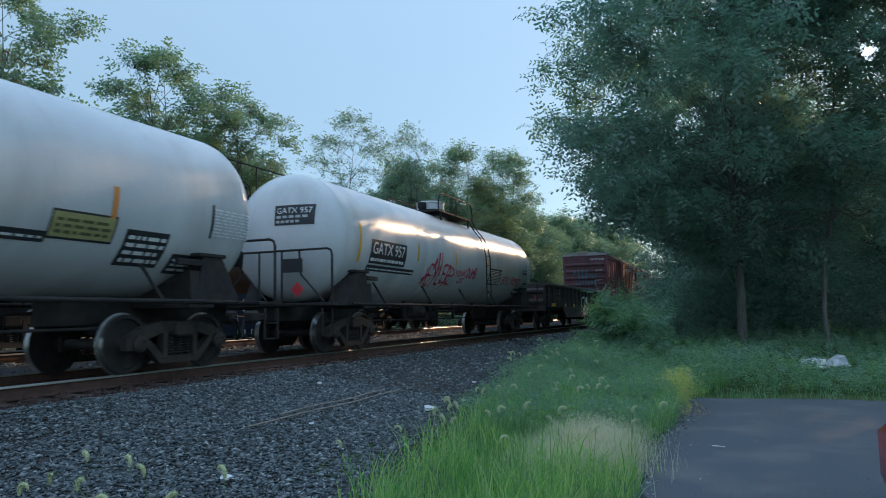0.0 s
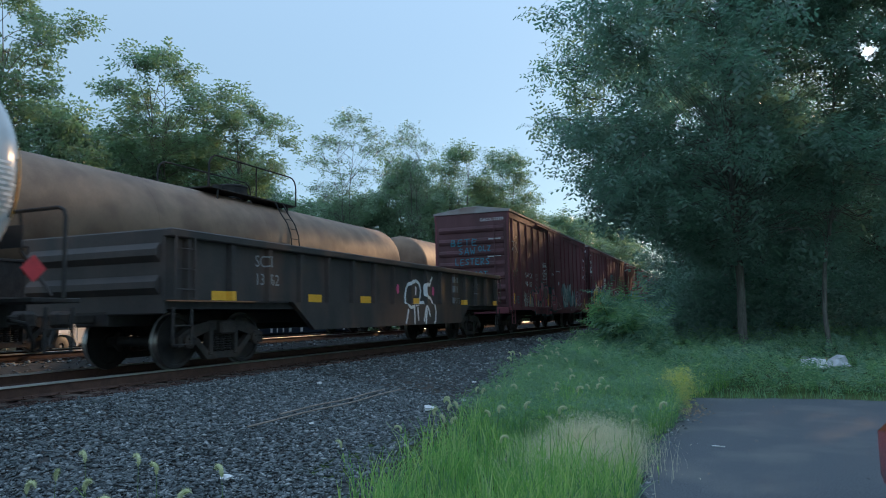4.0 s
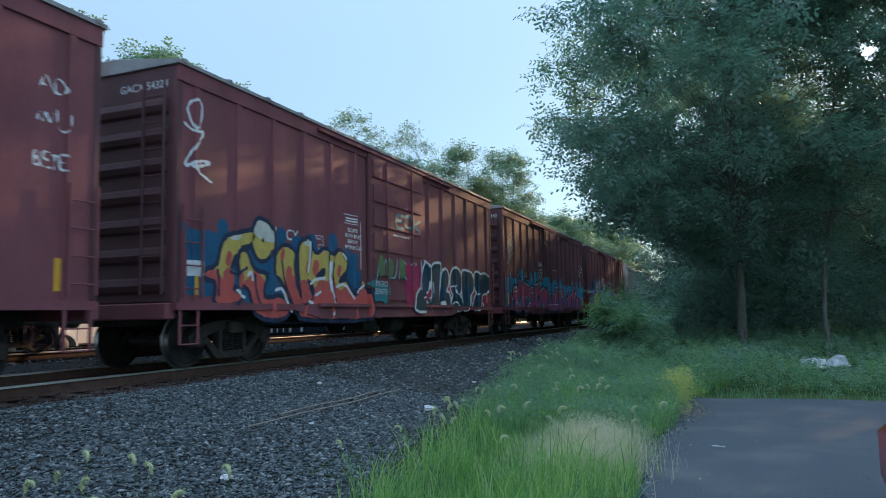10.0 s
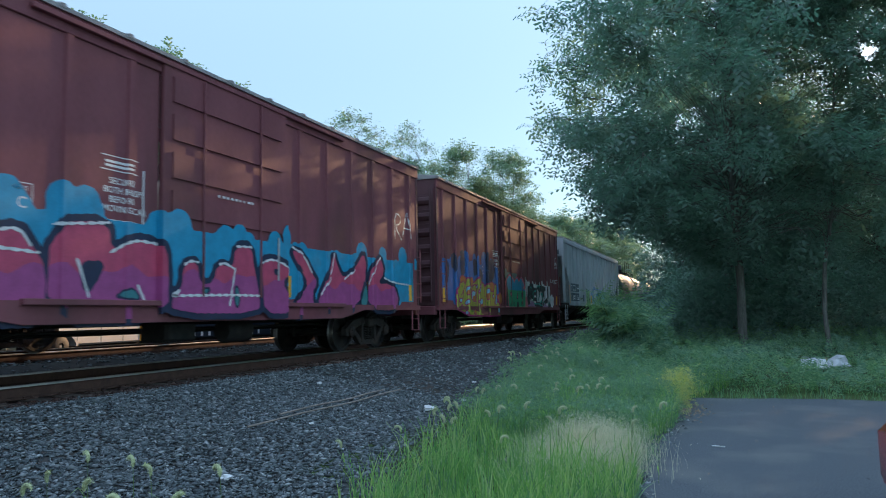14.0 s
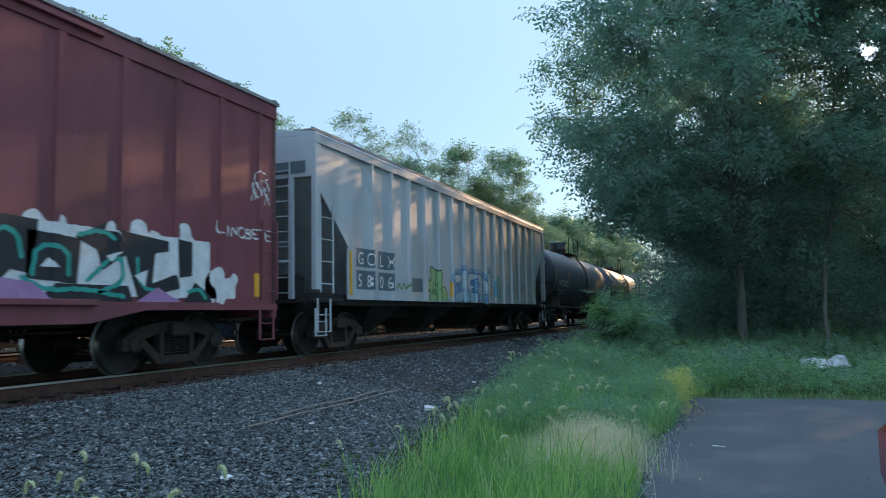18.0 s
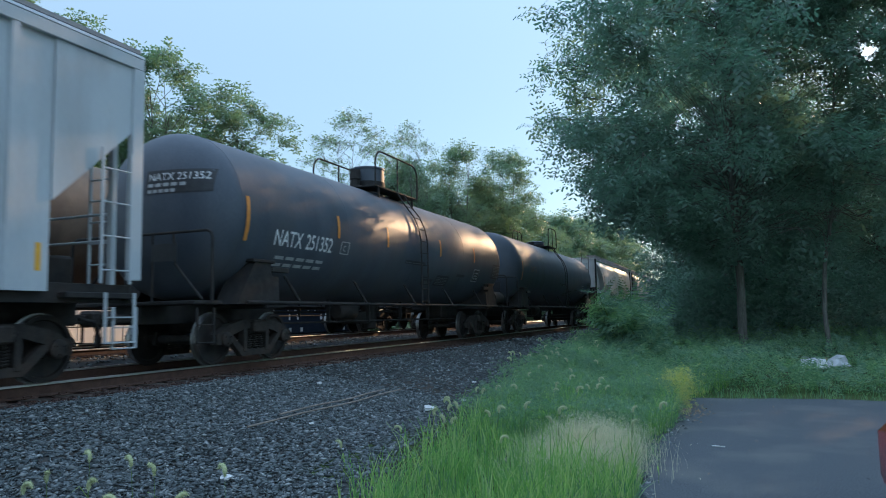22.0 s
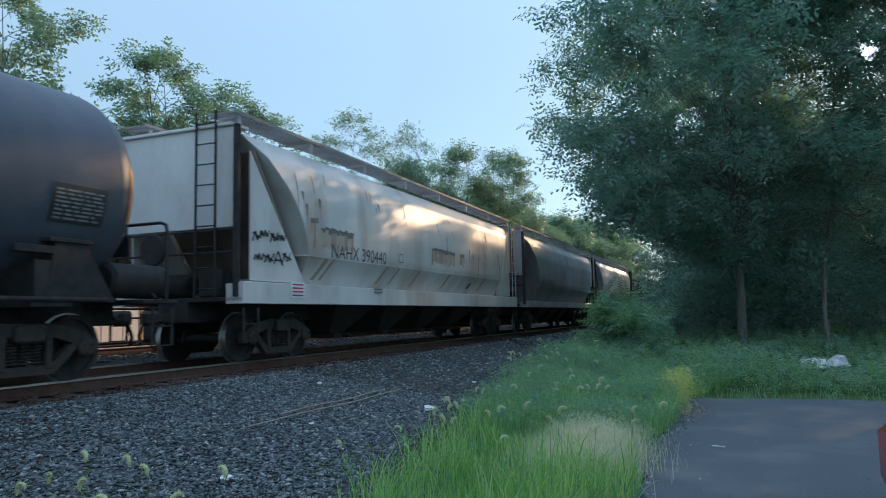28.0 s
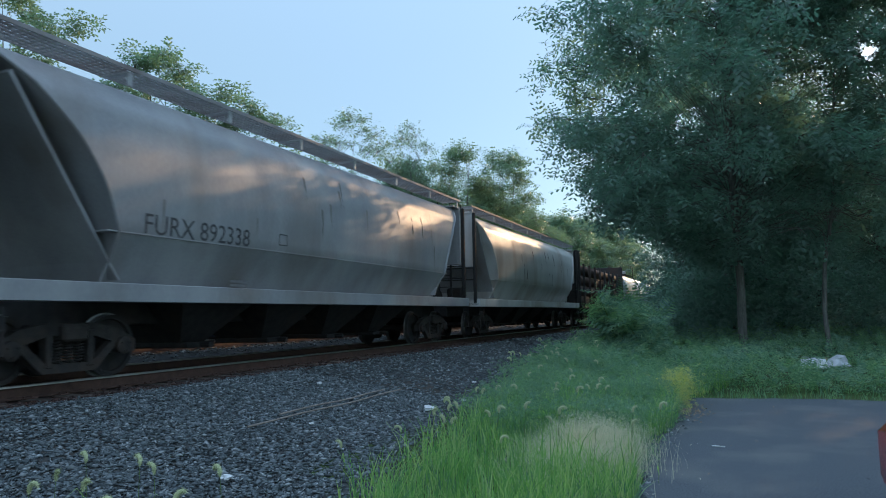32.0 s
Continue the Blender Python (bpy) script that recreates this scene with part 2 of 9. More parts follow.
        return self.add(vs, fs)

    def prism(self, poly, axis, a, b):
        """A polygon of two coordinates, drawn out along the third axis from a to b."""
        def put(p, s):
            return {"x": (s, p[0], p[1]), "y": (p[0], s, p[1]), "z": (p[0], p[1], s)}[axis]
        return self.loft([[put(p, a) for p in poly], [put(p, b) for p in poly]])

    def mesh(self, name, material, smooth=0.0):
        me = bpy.data.meshes.new(name)
        me.from_pydata(self.v, [], self.f)
        bm = bmesh.new()
        bm.from_mesh(me)
        bmesh.ops.recalc_face_normals(bm, faces=bm.faces)
        bm.to_mesh(me)
        bm.free()
        me.materials.append(material)
        if smooth:
            me.shade_smooth()
            me.set_sharp_from_angle(angle=radians(smooth))
        return me


def part(name, geo, material, parent, label="", at=None, smooth=0.0):
    """ONE mesh object under a thing or part."""
    me = geo if isinstance(geo, bpy.types.Mesh) else geo.mesh(name, material, smooth)
    ob = new(name, me)
    ob.parent = parent
    if at is not None:
        ob.matrix_basis = at if isinstance(at, Matrix) else Matrix.Translation(at)
    return tagged(ob, label) if label else ob


def thing(name, m, label, category, group="", kind=""):
    ob = new(name)
    ob.empty_display_size = 0.2
    ob.matrix_basis = m
    return tagged(ob, label, category, group, kind)


def single(name, geo, material, label, category, m=None, group="", kind="", smooth=0.0):
    ob = new(name, geo if isinstance(geo, bpy.types.Mesh) else geo.mesh(name, material, smooth))
    if m is not None:
        ob.matrix_basis = m
    return tagged(ob, label, category, group, kind)


def array_mesh(name, verts, faces, material, smooth=False):
    """A large mesh from numpy arrays of vertices and equal-sided faces."""
    me = bpy.data.meshes.new(name)
    verts, faces = np.asarray(verts, dtype=np.float32), np.asarray(faces, dtype=np.int32)
    k = faces.shape[1]
    me.vertices.add(len(verts))
    me.vertices.foreach_set("co", verts.ravel())
    me.loops.add(faces.size)
    me.loops.foreach_set("vertex_index", faces.ravel())
    me.polygons.add(len(faces))
    me.polygons.foreach_set("loop_start", np.arange(0, faces.size, k, dtype=np.int32))
    me.polygons.foreach_set("loop_total", np.full(len(faces), k, dtype=np.int32))
    if smooth:
        me.polygons.foreach_set("use_smooth", np.ones(len(faces), dtype=bool))
    me.update(calc_edges=True)
    me.materials.append(material)
    return me


MOVING = []   # (thing, place in the train, height)
WHEELS = []

# ---------------------------------------------------------------- ground
RAIL_TOP, TRACK_X = 0.81, -9.43
RAIL_TOP_2, TRACK_X_2 = 1.0, -14.6
PAVE_X, PAVE_Y = -0.9, 14.0


def height(x, y):
    """Ground level across the line: lot, gravel bank, two ballast beds, far side."""
    xs = [-400, -60, -19, -17.3, -16.6, -12.7, -12.1, -11.4, -7.6, -6.2, -3.8, -0.95, 400]
    zs = [3.0, 0.9, 0.55, 0.6, 0.8, 0.8, 0.5, 0.6, 0.6, 0.40, 0.08, -0.03, -0.03]
    z = np.interp(x, xs, zs)
    rise = np.clip((np.asarray(y) - 40) / 300, 0, 1) * 2.0
    return z + np.where(np.asarray(x) > -6, np.clip((np.asarray(y) - 15) / 25, 0, 1) * 0.25, 0) + rise


def make_ground():
    xs = np.unique(np.concatenate([np.linspace(-3000, -60, 8), np.linspace(-60, -20, 12), np.linspace(-20, 4, 97), np.linspace(4, 60, 15), np.linspace(60, 3000, 8)]))
    ys = np.unique(np.concatenate([np.linspace(-3000, -40, 8), np.linspace(-40, 0, 10), np.linspace(0, 40, 81), np.linspace(40, 160, 30), np.linspace(160, 4000, 12)]))
    X, Y = np.meshgrid(xs, ys)
    Z = height(X, Y)
    near = (np.abs(X + 8) < 13) & (Y > -5) & (Y < 60)
    rng = np.random.default_rng(3)
    Z = Z + np.where(near & (X < -1.3), rng.normal(0, np.where((X < -2.6) & (Y < 30), 0.003, 0.012), X.shape), 0)
    verts = np.stack([X.ravel(), Y.ravel(), Z.ravel()], 1)
    w = len(xs)
    i, j = np.meshgrid(np.arange(w - 1), np.arange(len(ys) - 1))
    a = (j * w + i).ravel()
    faces = np.stack([a, a + 1, a + w + 1, a + w], 1)
    me = array_mesh("ground", verts, faces, M["soil"], True)
    me.materials.append(M["grassland"])
    me.materials.append(M["rust_soil"])
    cx, cy = verts[faces, 0].mean(1), verts[faces, 1].mean(1)
    green = (cx > -2.7) | ((cx > -3.9) & (cy > 6)) | (cx < -19.5) | (cy > 120) | (cy < -30)
    me.polygons.foreach_set("material_index", np.where((cx > -11.0) & (cx < -7.75) & (cy > -40) & (cy < 80), 2, green.astype(np.int32)).astype(np.int32))
    ob = new("ground", me)
    tagged(ob, "dark crushed stone bank and rough green ground", "ground", kind="structure")


make_ground()

# paved lot with a broken edge
def make_lot():
    rng = random.Random(5)
    edge = []
    y = -12.0
    while y < PAVE_Y - 0.5:
        edge.append((PAVE_X + 0.13 * math.sin(y * 1.3) + rng.uniform(-0.05, 0.05), y))
        y += 0.22
    edge.append((PAVE_X + 0.12, PAVE_Y - 0.25))
    x = PAVE_X + 0.3
    while x < 26:
        edge.append((x, PAVE_Y + 0.16 * math.sin(x * 1.1) + rng.uniform(-0.05, 0.05)))
        x += 0.25
    edge += [(26, -12)]
    g = Geo()
    g.prism(edge, "z", -0.14, 0.0)
    ob = single("paved_lot", g, M["asphalt"], "worn grey asphalt lot with a crumbling edge", "pavement", kind="structure")
    # crumbs of asphalt along the edge
    g = Geo()
    for k in range(640):
        y = rng.uniform(4, 13.8)
        s = rng.uniform(0.01, 0.04)
        x = PAVE_X + 0.13 * math.sin(y * 1.3) + rng.gauss(-0.03, 0.1)
        if k > 520:
            x, s = rng.uniform(-0.8, 3.5), rng.uniform(0.006, 0.014)
        g.add([(x + s * rng.uniform(0.5, 1) * a, y + s * rng.uniform(0.5, 1) * b, 0.0 + s * c) for a, b, c in ((1, 0, 0), (-1, 0, 0), (0, 1, 0), (0, -1, 0), (0, 0, 0.7), (0, 0, -0.5))],
              [(0, 2, 4), (2, 1, 4), (1, 3, 4), (3, 0, 4), (2, 0, 5), (1, 2, 5), (3, 1, 5), (0, 3, 5)])
    single("asphalt_crumbs", g, M["stone"], "loose crumbs of grey asphalt along the lot's edge", "rubble", kind="stuff")


make_lot()


def make_stones():
    """Crushed rock of the bank: a layer of separate angular stones."""
    rng = np.random.default_rng(11)
    pts = []
    for n, x0, x1, y0, y1, s0, s1 in ((16000, -8.3, -2.3, -9, 2.9, 0.02, 0.055), (56000, -8.3, -2.6, 2.9, 11.5, 0.014, 0.05), (14000, -8.3, -3.3, 11.5, 24, 0.024, 0.055), (6000, -8.3, -4.5, 24, 60, 0.05, 0.11),
                                      (12000, -13.2, -8.0, -9, 45, 0.035, 0.08), (2500, -16.8, -13.2, 6, 45, 0.05, 0.09)):
        p = np.stack([rng.uniform(x0, x1, n), rng.uniform(y0, y1, n), np.zeros(n), rng.uniform(s0, s1, n)], 1)
        pts.append(p)
    p = np.concatenate(pts)
    edge = np.interp(p[:, 1], [-9, 3, 6, 9, 12, 18, 30, 60], [-2.6, -3.0, -3.3, -3.9, -4.2, -4.6, -5.0, -6.0])
    keep = (p[:, 0] < edge + rng.normal(0, 0.25, len(p))) & (np.abs(np.abs(p[:, 0] - TRACK_X) - 0.755) > 0.1) & (np.abs(np.abs(p[:, 0] - TRACK_X_2) - 0.755) > 0.1)
    p = p[keep]
    p[:, 2] = height(p[:, 0], p[:, 1]) + p[:, 3] * 0.25
    base = np.array([(1, 0, 0.1), (-1, 0, -0.1), (0, 0.8, 0.1), (0, -0.8, 0), (0.35, 0.3, 0.42), (-0.3, -0.2, -0.4)], dtype=np.float32)
    tri = np.array([(0, 2, 4), (2, 1, 4), (1, 3, 4), (3, 0, 4), (2, 0, 5), (1, 2, 5), (3, 1, 5), (0, 3, 5)])
    n = len(p)
    v = base[None] * p[:, None, 3:4] * rng.uniform(0.4, 1.3, (n, 6, 3)) * np.stack([np.full(n, 1.1), rng.uniform(0.5, 1.0, n), rng.uniform(0.6, 1.0, n)], 1)[:, None]
    a = rng.uniform(0, 2 * np.pi, n)
    t = rng.normal(0, 0.6, n)
    ca, sa, ct, st = np.cos(a), np.sin(a), np.cos(t), np.sin(t)
    x, y, z = v[..., 0], v[..., 1], v[..., 2]
    y, z = y * ct[:, None] - z * st[:, None], y * st[:, None] + z * ct[:, None]
    x, y = x * ca[:, None] - y * sa[:, None], x * sa[:, None] + y * ca[:, None]
    v = np.stack([x, y, z], 2) + p[:, None, :3]
    f = (tri[None] + (np.arange(n) * 6)[:, None, None]).reshape(-1, 3)
    me = array_mesh("ballast_stones", v.reshape(-1, 3), f, M["stone"])
    me.materials.append(M["rust_stone"])
    rusty = (p[:, 0] > -11.0) & (p[:, 0] < -7.95 + rng.normal(0, 0.12, n))
    me.polygons.foreach_set("material_index", np.repeat(rusty, 8).astype(np.int32))
    ob = new("ballast_stones", me)
    tagged(ob, "dark crushed trap rock ballast on the bank", "gravel", kind="stuff")


make_stones()

# ---------------------------------------------------------------- tracks
def make_track(name, x, top, y0, y1, label, ties_from, ties_to):
    track = thing(name, Matrix.Translation((x, 0, top)), label, "railway track", kind="structure")
    prof = [(-0.07, -0.18), (0.07, -0.18), (0.07, -0.168), (0.012, -0.145), (0.009, -0.045), (0.034, -0.034), (0.034, -0.028), (-0.034, -0.028), (-0.034, -0.034), (-0.009, -0.045), (-0.012, -0.145), (-0.07, -0.168)]
    head = [(-0.035, -0.028), (0.035, -0.028), (0.034, -0.008), (0.03, -0.001), (0.022, 0.0), (-0.022, 0.0), (-0.03, -0.001), (-0.034, -0.008)]
    for s, lift in ((0.755, 0.0), (-0.755, 0.04 if x > -12 else 0.0)):
        rail = part("rail", Geo().prism([(a + s, b + lift) for a, b in prof], "y", y0, y1), M["railweb"], track, "rust-brown steel rail")
        part("rail_head", Geo().prism([(a + s, b + lift) for a, b in head], "y", y0, y1), M["railhead"], rail, "polished running surface")
    tie = Geo().box(-1.3, 1.3, -0.115, 0.115, -0.36, -0.185, 0.012).mesh("tie", M["tie"])
    plate = Geo()
    for s in (0.755, -0.755):
        plate.box(s - 0.16, s + 0.16, -0.09, 0.09, -0.186, -0.172, 0.003)
        for dx, dy in ((-0.1, -0.05), (0.1, 0.05), (-0.09, 0.06), (0.09, -0.06)):
            plate.tube([(s + dx, dy, -0.175), (s + dx, dy, -0.15)], 0.013, 6)
    plate = plate.mesh("tie_plates", M["railweb"])
    rng = random.Random(int(-x * 10))
    y = ties_from
    while y < ties_to:
        t = part("tie", tie, None, track, at=pose(rng.uniform(-0.03, 0.03), y, rng.uniform(-0.006, 0.004), 0, 0, rng.uniform(-0.8, 0.8)))
        part("tie_plates", plate, None, t)
        y += 0.52
    return track


make_track("track_near", TRACK_X, RAIL_TOP, -120, 330, "railway track with rusty rails on dark timber ties", 2.0, 62)
make_track("track_far", TRACK_X_2, RAIL_TOP_2, -120, 330, "second railway track with sunlit rusty rails", 6.0, 46)

# ---------------------------------------------------------------- trees
def sprays(rng, tips, per_tip, size, reach, droop=0.35, pairs=4):
    """Compound leaves round the twig ends: each a rachis of paired leaflets, as arrays of quads."""
    n_tip = len(tips)
    P = np.array([t[0] for t in tips])
    D = np.array([t[1] for t in tips])
    idx = np.repeat(np.arange(n_tip), per_tip)
    n = len(idx)
    off = rng.normal(0, 1, (n, 3))
    off /= np.linalg.norm(off, axis=1)[:, None] + 1e-6
    off *= (rng.uniform(0, 1, n) ** 0.5 * reach)[:, None]
    off[:, 2] *= 0.5
    C = P[idx] + off
    d = off * 0.8 + D[idx] * 0.15 * reach + rng.normal(0, 0.5 * reach, (n, 3))
    d[:, 2] -= droop * reach
    d /= np.linalg.norm(d, axis=1)[:, None] + 1e-6
    up = np.stack([rng.normal(0, 0.35, n), rng.normal(0, 0.35, n), np.ones(n)], 1)
    side = np.cross(d, up)
    side /= np.linalg.norm(side, axis=1)[:, None] + 1e-6
    nrm = np.cross(side, d)
    L = size * rng.uniform(0.7, 1.3, n)
    verts, faces = [], []
    k = 0
    wide = 0.2 * 4 / pairs
    for i in range(pairs):
        for s in (1, -1):
            root = C + d * (L * (0.1 + 0.85 * i / (pairs - 0.5)))[:, None] - nrm * (L * 0.10 * (i / pairs) ** 2)[:, None]
            ll = (L * (0.38 - 0.05 * abs(i - 1.2)))[:, None]
            tip = root + (side * s * 0.9 + d * 0.45 - nrm * 0.22) * ll
            mid = (root + tip) / 2
            w = d * ll * wide
            verts += [root, mid - w, tip, mid + w]
            faces.append(np.arange(4) + 4 * k)
            k += 1
    V = np.stack(verts, 1)
    F = (np.stack(faces)[None] + (np.arange(n) * 4 * k)[:, None, None]).reshape(-1, 4)
    return V.reshape(-1, 3), F


def tree_meshes(seed, tall, radius, low, clumps, r0, leaves, leaf, puff, material, pairs=4, droop=0.35, shape=0.5, forks=1, lanes=(), lean=0.0):
    """Wood and crown: leaf clumps spread through an egg-shaped crown, each borne by its own curved limb.
    low: where the crown begins; puff: radius of a clump; shape: height share of the widest part."""
    rng = random.Random(seed)
    g = Geo()
    trunks = []
    for k in range(forks):
        a = rng.uniform(0, 6.28)
        off = Vector((math.cos(a), math.sin(a), 0)) * (0.0 if forks == 1 else radius * 0.28)
        top = Vector((rng.gauss(0, 0.3) + lean, rng.gauss(0, 0.3), tall * 0.93)) + off
        path = []
        for t in (0, 0.12, 0.25, 0.4, 0.55, 0.7, 0.85, 1):
            bow = max(0.0, t - 0.2) / 0.8
            path.append(Vector((top.x * bow + rng.gauss(0, 0.07), top.y * bow + rng.gauss(0, 0.07), top.z * t)))
        path[0] = Vector((0, 0, -0.15))
        if k:
            path[1] = Vector((0.05, 0.05, top.z * 0.12))
        rr = r0 * (1 if k == 0 else 0.75)
        g.tube(path, [rr * 1.25, rr, rr * 0.88, rr * 0.72, rr * 0.55, rr * 0.4, rr * 0.24, rr * 0.08], 9, False)
        trunks.append(path)
    tips = []
    for i in range(clumps):
        f = (i + rng.random()) / clumps
        z = low + (tall - low) * f
        wide = math.sin(math.pi * min(1, max(0, (f ** (math.log(0.5) / math.log(shape)))))) ** 0.6
        r = radius * max(0.12, wide) * rng.uniform(0.05, 1.0) ** 0.45
        a = rng.uniform(0, 2 * math.pi)
        c = Vector((r * math.cos(a) + lean * f, r * math.sin(a), z + rng.gauss(0, 0.3)))
        path = rng.choice(trunks)
        hz = max(rng.uniform(0.19, 0.42) if clumps > 200 else 0.18, min(0.9, (z - 0.55 * r) / tall))
        k = min(6, int(hz * 7))
        b = path[k].lerp(path[k + 1], hz * 7 - k)
        mid = b.lerp(c, 0.55) + Vector((rng.gauss(0, 0.2), rng.gauss(0, 0.2), 0.12 * r))
        q = b.lerp(c, 0.85) + Vector((rng.gauss(0, 0.12), rng.gauss(0, 0.12), 0.06 * r))
        rb = r0 * (0.2 * (1 - 0.6 * f) + 0.05) * (0.45 if clumps > 200 else 1)
        g.tube([b, b.lerp(mid, 0.5) + Vector((0, 0, 0.05)), mid, q, c], [rb, rb * 0.8, rb * 0.6, rb * 0.35, 0.008], 6, False)
        d = (c - b).normalized()
        for e in range(5):
            w = Vector((rng.gauss(0, 1), rng.gauss(0, 1), rng.gauss(0, 0.45))) * puff * 0.55
            g.tube([q.lerp(c, rng.random()), c + w * 0.6 + Vector((0, 0, 0.06)), c + w], [0.016, 0.01, 0.004], 4, False)
            tips.append((c + w * 0.8, (d + w.normalized()).normalized(), 1))
    wood = bpy.data.meshes.new("trunk")
    wood.from_pydata(g.v, [], g.f)
    wood.materials.append(M["bark"])
    wood.shade_smooth()
    V, F = sprays(np.random.default_rng(seed), tips, leaves, leaf, puff * 0.62, droop, pairs)
    if lanes:
        # thin spots in the crown, where the low sun comes through
        quads = 2 * pairs
        mid = V.reshape(-1, quads * 4, 3).mean(1)
        keep = np.ones(len(mid), dtype=bool)
        d = np.array(SUN_DIR)
        for start, r in lanes:
            rel = mid - np.array(start)
            keep &= np.linalg.norm(rel - np.outer(rel @ d, d), axis=1) > r
        V = V.reshape(-1, quads * 4, 3)[keep].reshape(-1, 3)
        F = F[:int(keep.sum()) * quads]
    return wood, array_mesh("crown", V, F, material)


def plant(name, meshes, m, label, group="", category="tree"):
    t = thing(name, m, label, category, group)
    part("trunk", meshes[0], None, t, "grey-brown bark trunk with forking limbs")
    part("crown", meshes[1], None, t, "crown of green compound leaves")
    return t


def sun_lane(x, y):
    """Lines to the low sun, in the space of a tree that stands at x, y, and how wide the leaves leave them free."""
    base = Vector((x, y, 0.1))
    return [(tuple(EYE - base), 0.38)] + [(tuple(Vector(spot) - base), 0.55) for spot in ((-0.6, 11.3, 0), (0.43, 11.3, 0), (1.2, 11.0, 0))]


big_meshes = tree_meshes(71, 21.0, 7.0, 3.7, 300, 0.135, 22, 0.52, 1.2, M["leaf"], 3, 0.35, 0.3, 3, lean=0.9, lanes=sun_lane(0.35, 26.5))
plant("tree", big_meshes, pose(0.35, 26.5, 0.1, 0, 0, 0), "tall dark green tree with feathery compound leaves above weeds")
wood_a = tree_meshes(31, 17.0, 5.2, 2.5, 54, 0.2, 7, 0.52, 1.35, M["leaf"], 2)
wood_b = tree_meshes(32, 14.0, 5.0, 2.0, 52, 0.15, 7, 0.52, 1.35, M["leaf"], 2)
far_a = tree_meshes(41, 14.0, 2.9, 6.6, 46, 0.12, 26, 0.36, 0.8, M["leaf_light"], 2, 0.2, 0.68, 2)
far_b = tree_meshes(42, 14.0, 2.6, 6.0, 60, 0.07, 9, 0.3, 0.75, M["leaf_light"], 2, 0.1, 0.6, 2)
far_c = tree_meshes(43, 12.0, 4.2, 0.8, 90, 0.13, 22, 0.55, 1.2, M["leaf_light"], 2)
far_d = tree_meshes(44, 14.0, 3.2, 3.4, 80, 0.1, 18, 0.42, 0.95, M["leaf_light"], 2, 0.25, 0.62, 2)
rt = random.Random(8)
# added out of sight behind the big crown; keeps sun off the parked tanks
shade_tree = tree_meshes(38, 28.5, 5.0, 21.5, 60, 0.28, 14, 0.7, 1.4, M["leaf"], 2)
plant("tree", shade_tree, pose(-4.5, 74, 0.6), "tall unseen tree added to shade the parked tank cars", "woodland trees")
slim = tree_meshes(37, 13.0, 2.8, 4.2, 40, 0.07, 16, 0.46, 1.0, M["leaf"], 4, lean=0.8, lanes=sun_lane(2.9, 25.5))
plant("tree", slim, pose(2.9, 25.5, 0.0), "slim leaning tree at the edge of the wood", "woodland trees")
# a tree whose crown leaves a gap towards the low sun
gap_meshes = tree_meshes(35, 18.0, 5.3, 2.6, 88, 0.17, 9, 0.46, 1.2, M["leaf"], 3, lanes=sun_lane(6.0, 29.5))
plant("tree", gap_meshes, pose(6.0, 29.5, 0.0), "dark green woodland tree with the low sun behind it", "woodland trees")
# added behind the big crown, mostly unseen, to shade the train and lot
dense = tree_meshes(36, 15.0, 4.4, 1.5, 80, 0.17, 11, 0.55, 1.3, M["leaf"], 2)
for x, y, s in ((0.2, 35.5, 0.95), (1.7, 44, 0.95), (3.0, 50, 1.0), (4.8, 57, 1.15), (3.6, 76, 1.45), (-3.3, 56, 0.8), (-2.7, 63, 0.95), (-2.3, 70, 1.05), (-0.8, 60, 0.86)):
    plant("tree", dense, pose(x, y, height(x, y) - 0.1, 0, 0, y * 7) @ Matrix.Scale(s, 4), "dense dark green tree added behind the big crown to block low sun", "woodland trees")
spots = [(11.5, 31, 1.0), (11, 42, 0.85), (13, 37, 1.1), (15, 50, 1.2), (17, 44, 1.15), (-1.0, 58, 0.95), (4, 62, 1.1), (22, 52, 1.2), (20, 37, 1.1), (14, 29, 1.0), (19, 26, 1.0), (4.6, 44, 0.62), (7.2, 47.5, 0.72), (8.4, 53, 0.8), (12.5, 56, 1.05), (16, 64, 1.2), (22, 62, 1.3), (9.5, 69, 1.05), (27, 55, 1.25), (24, 40, 1.1), (17.5, 33, 1.0), (8.6, 35, 0.6), (10, 46, 0.7), (14, 43, 0.95), (19, 47, 1.15), (6, 72, 1.2), (14, 72, 1.2)]
for i, (x, y, s) in enumerate(spots):
    plant("tree", wood_a if i % 2 else wood_b, pose(x, y, height(x, y) - 0.1, 0, 0, rt.uniform(0, 360)) @ Matrix.Scale(s * rt.uniform(0.92, 1.08), 4), "dark green woodland tree behind the weeds", "woodland trees")
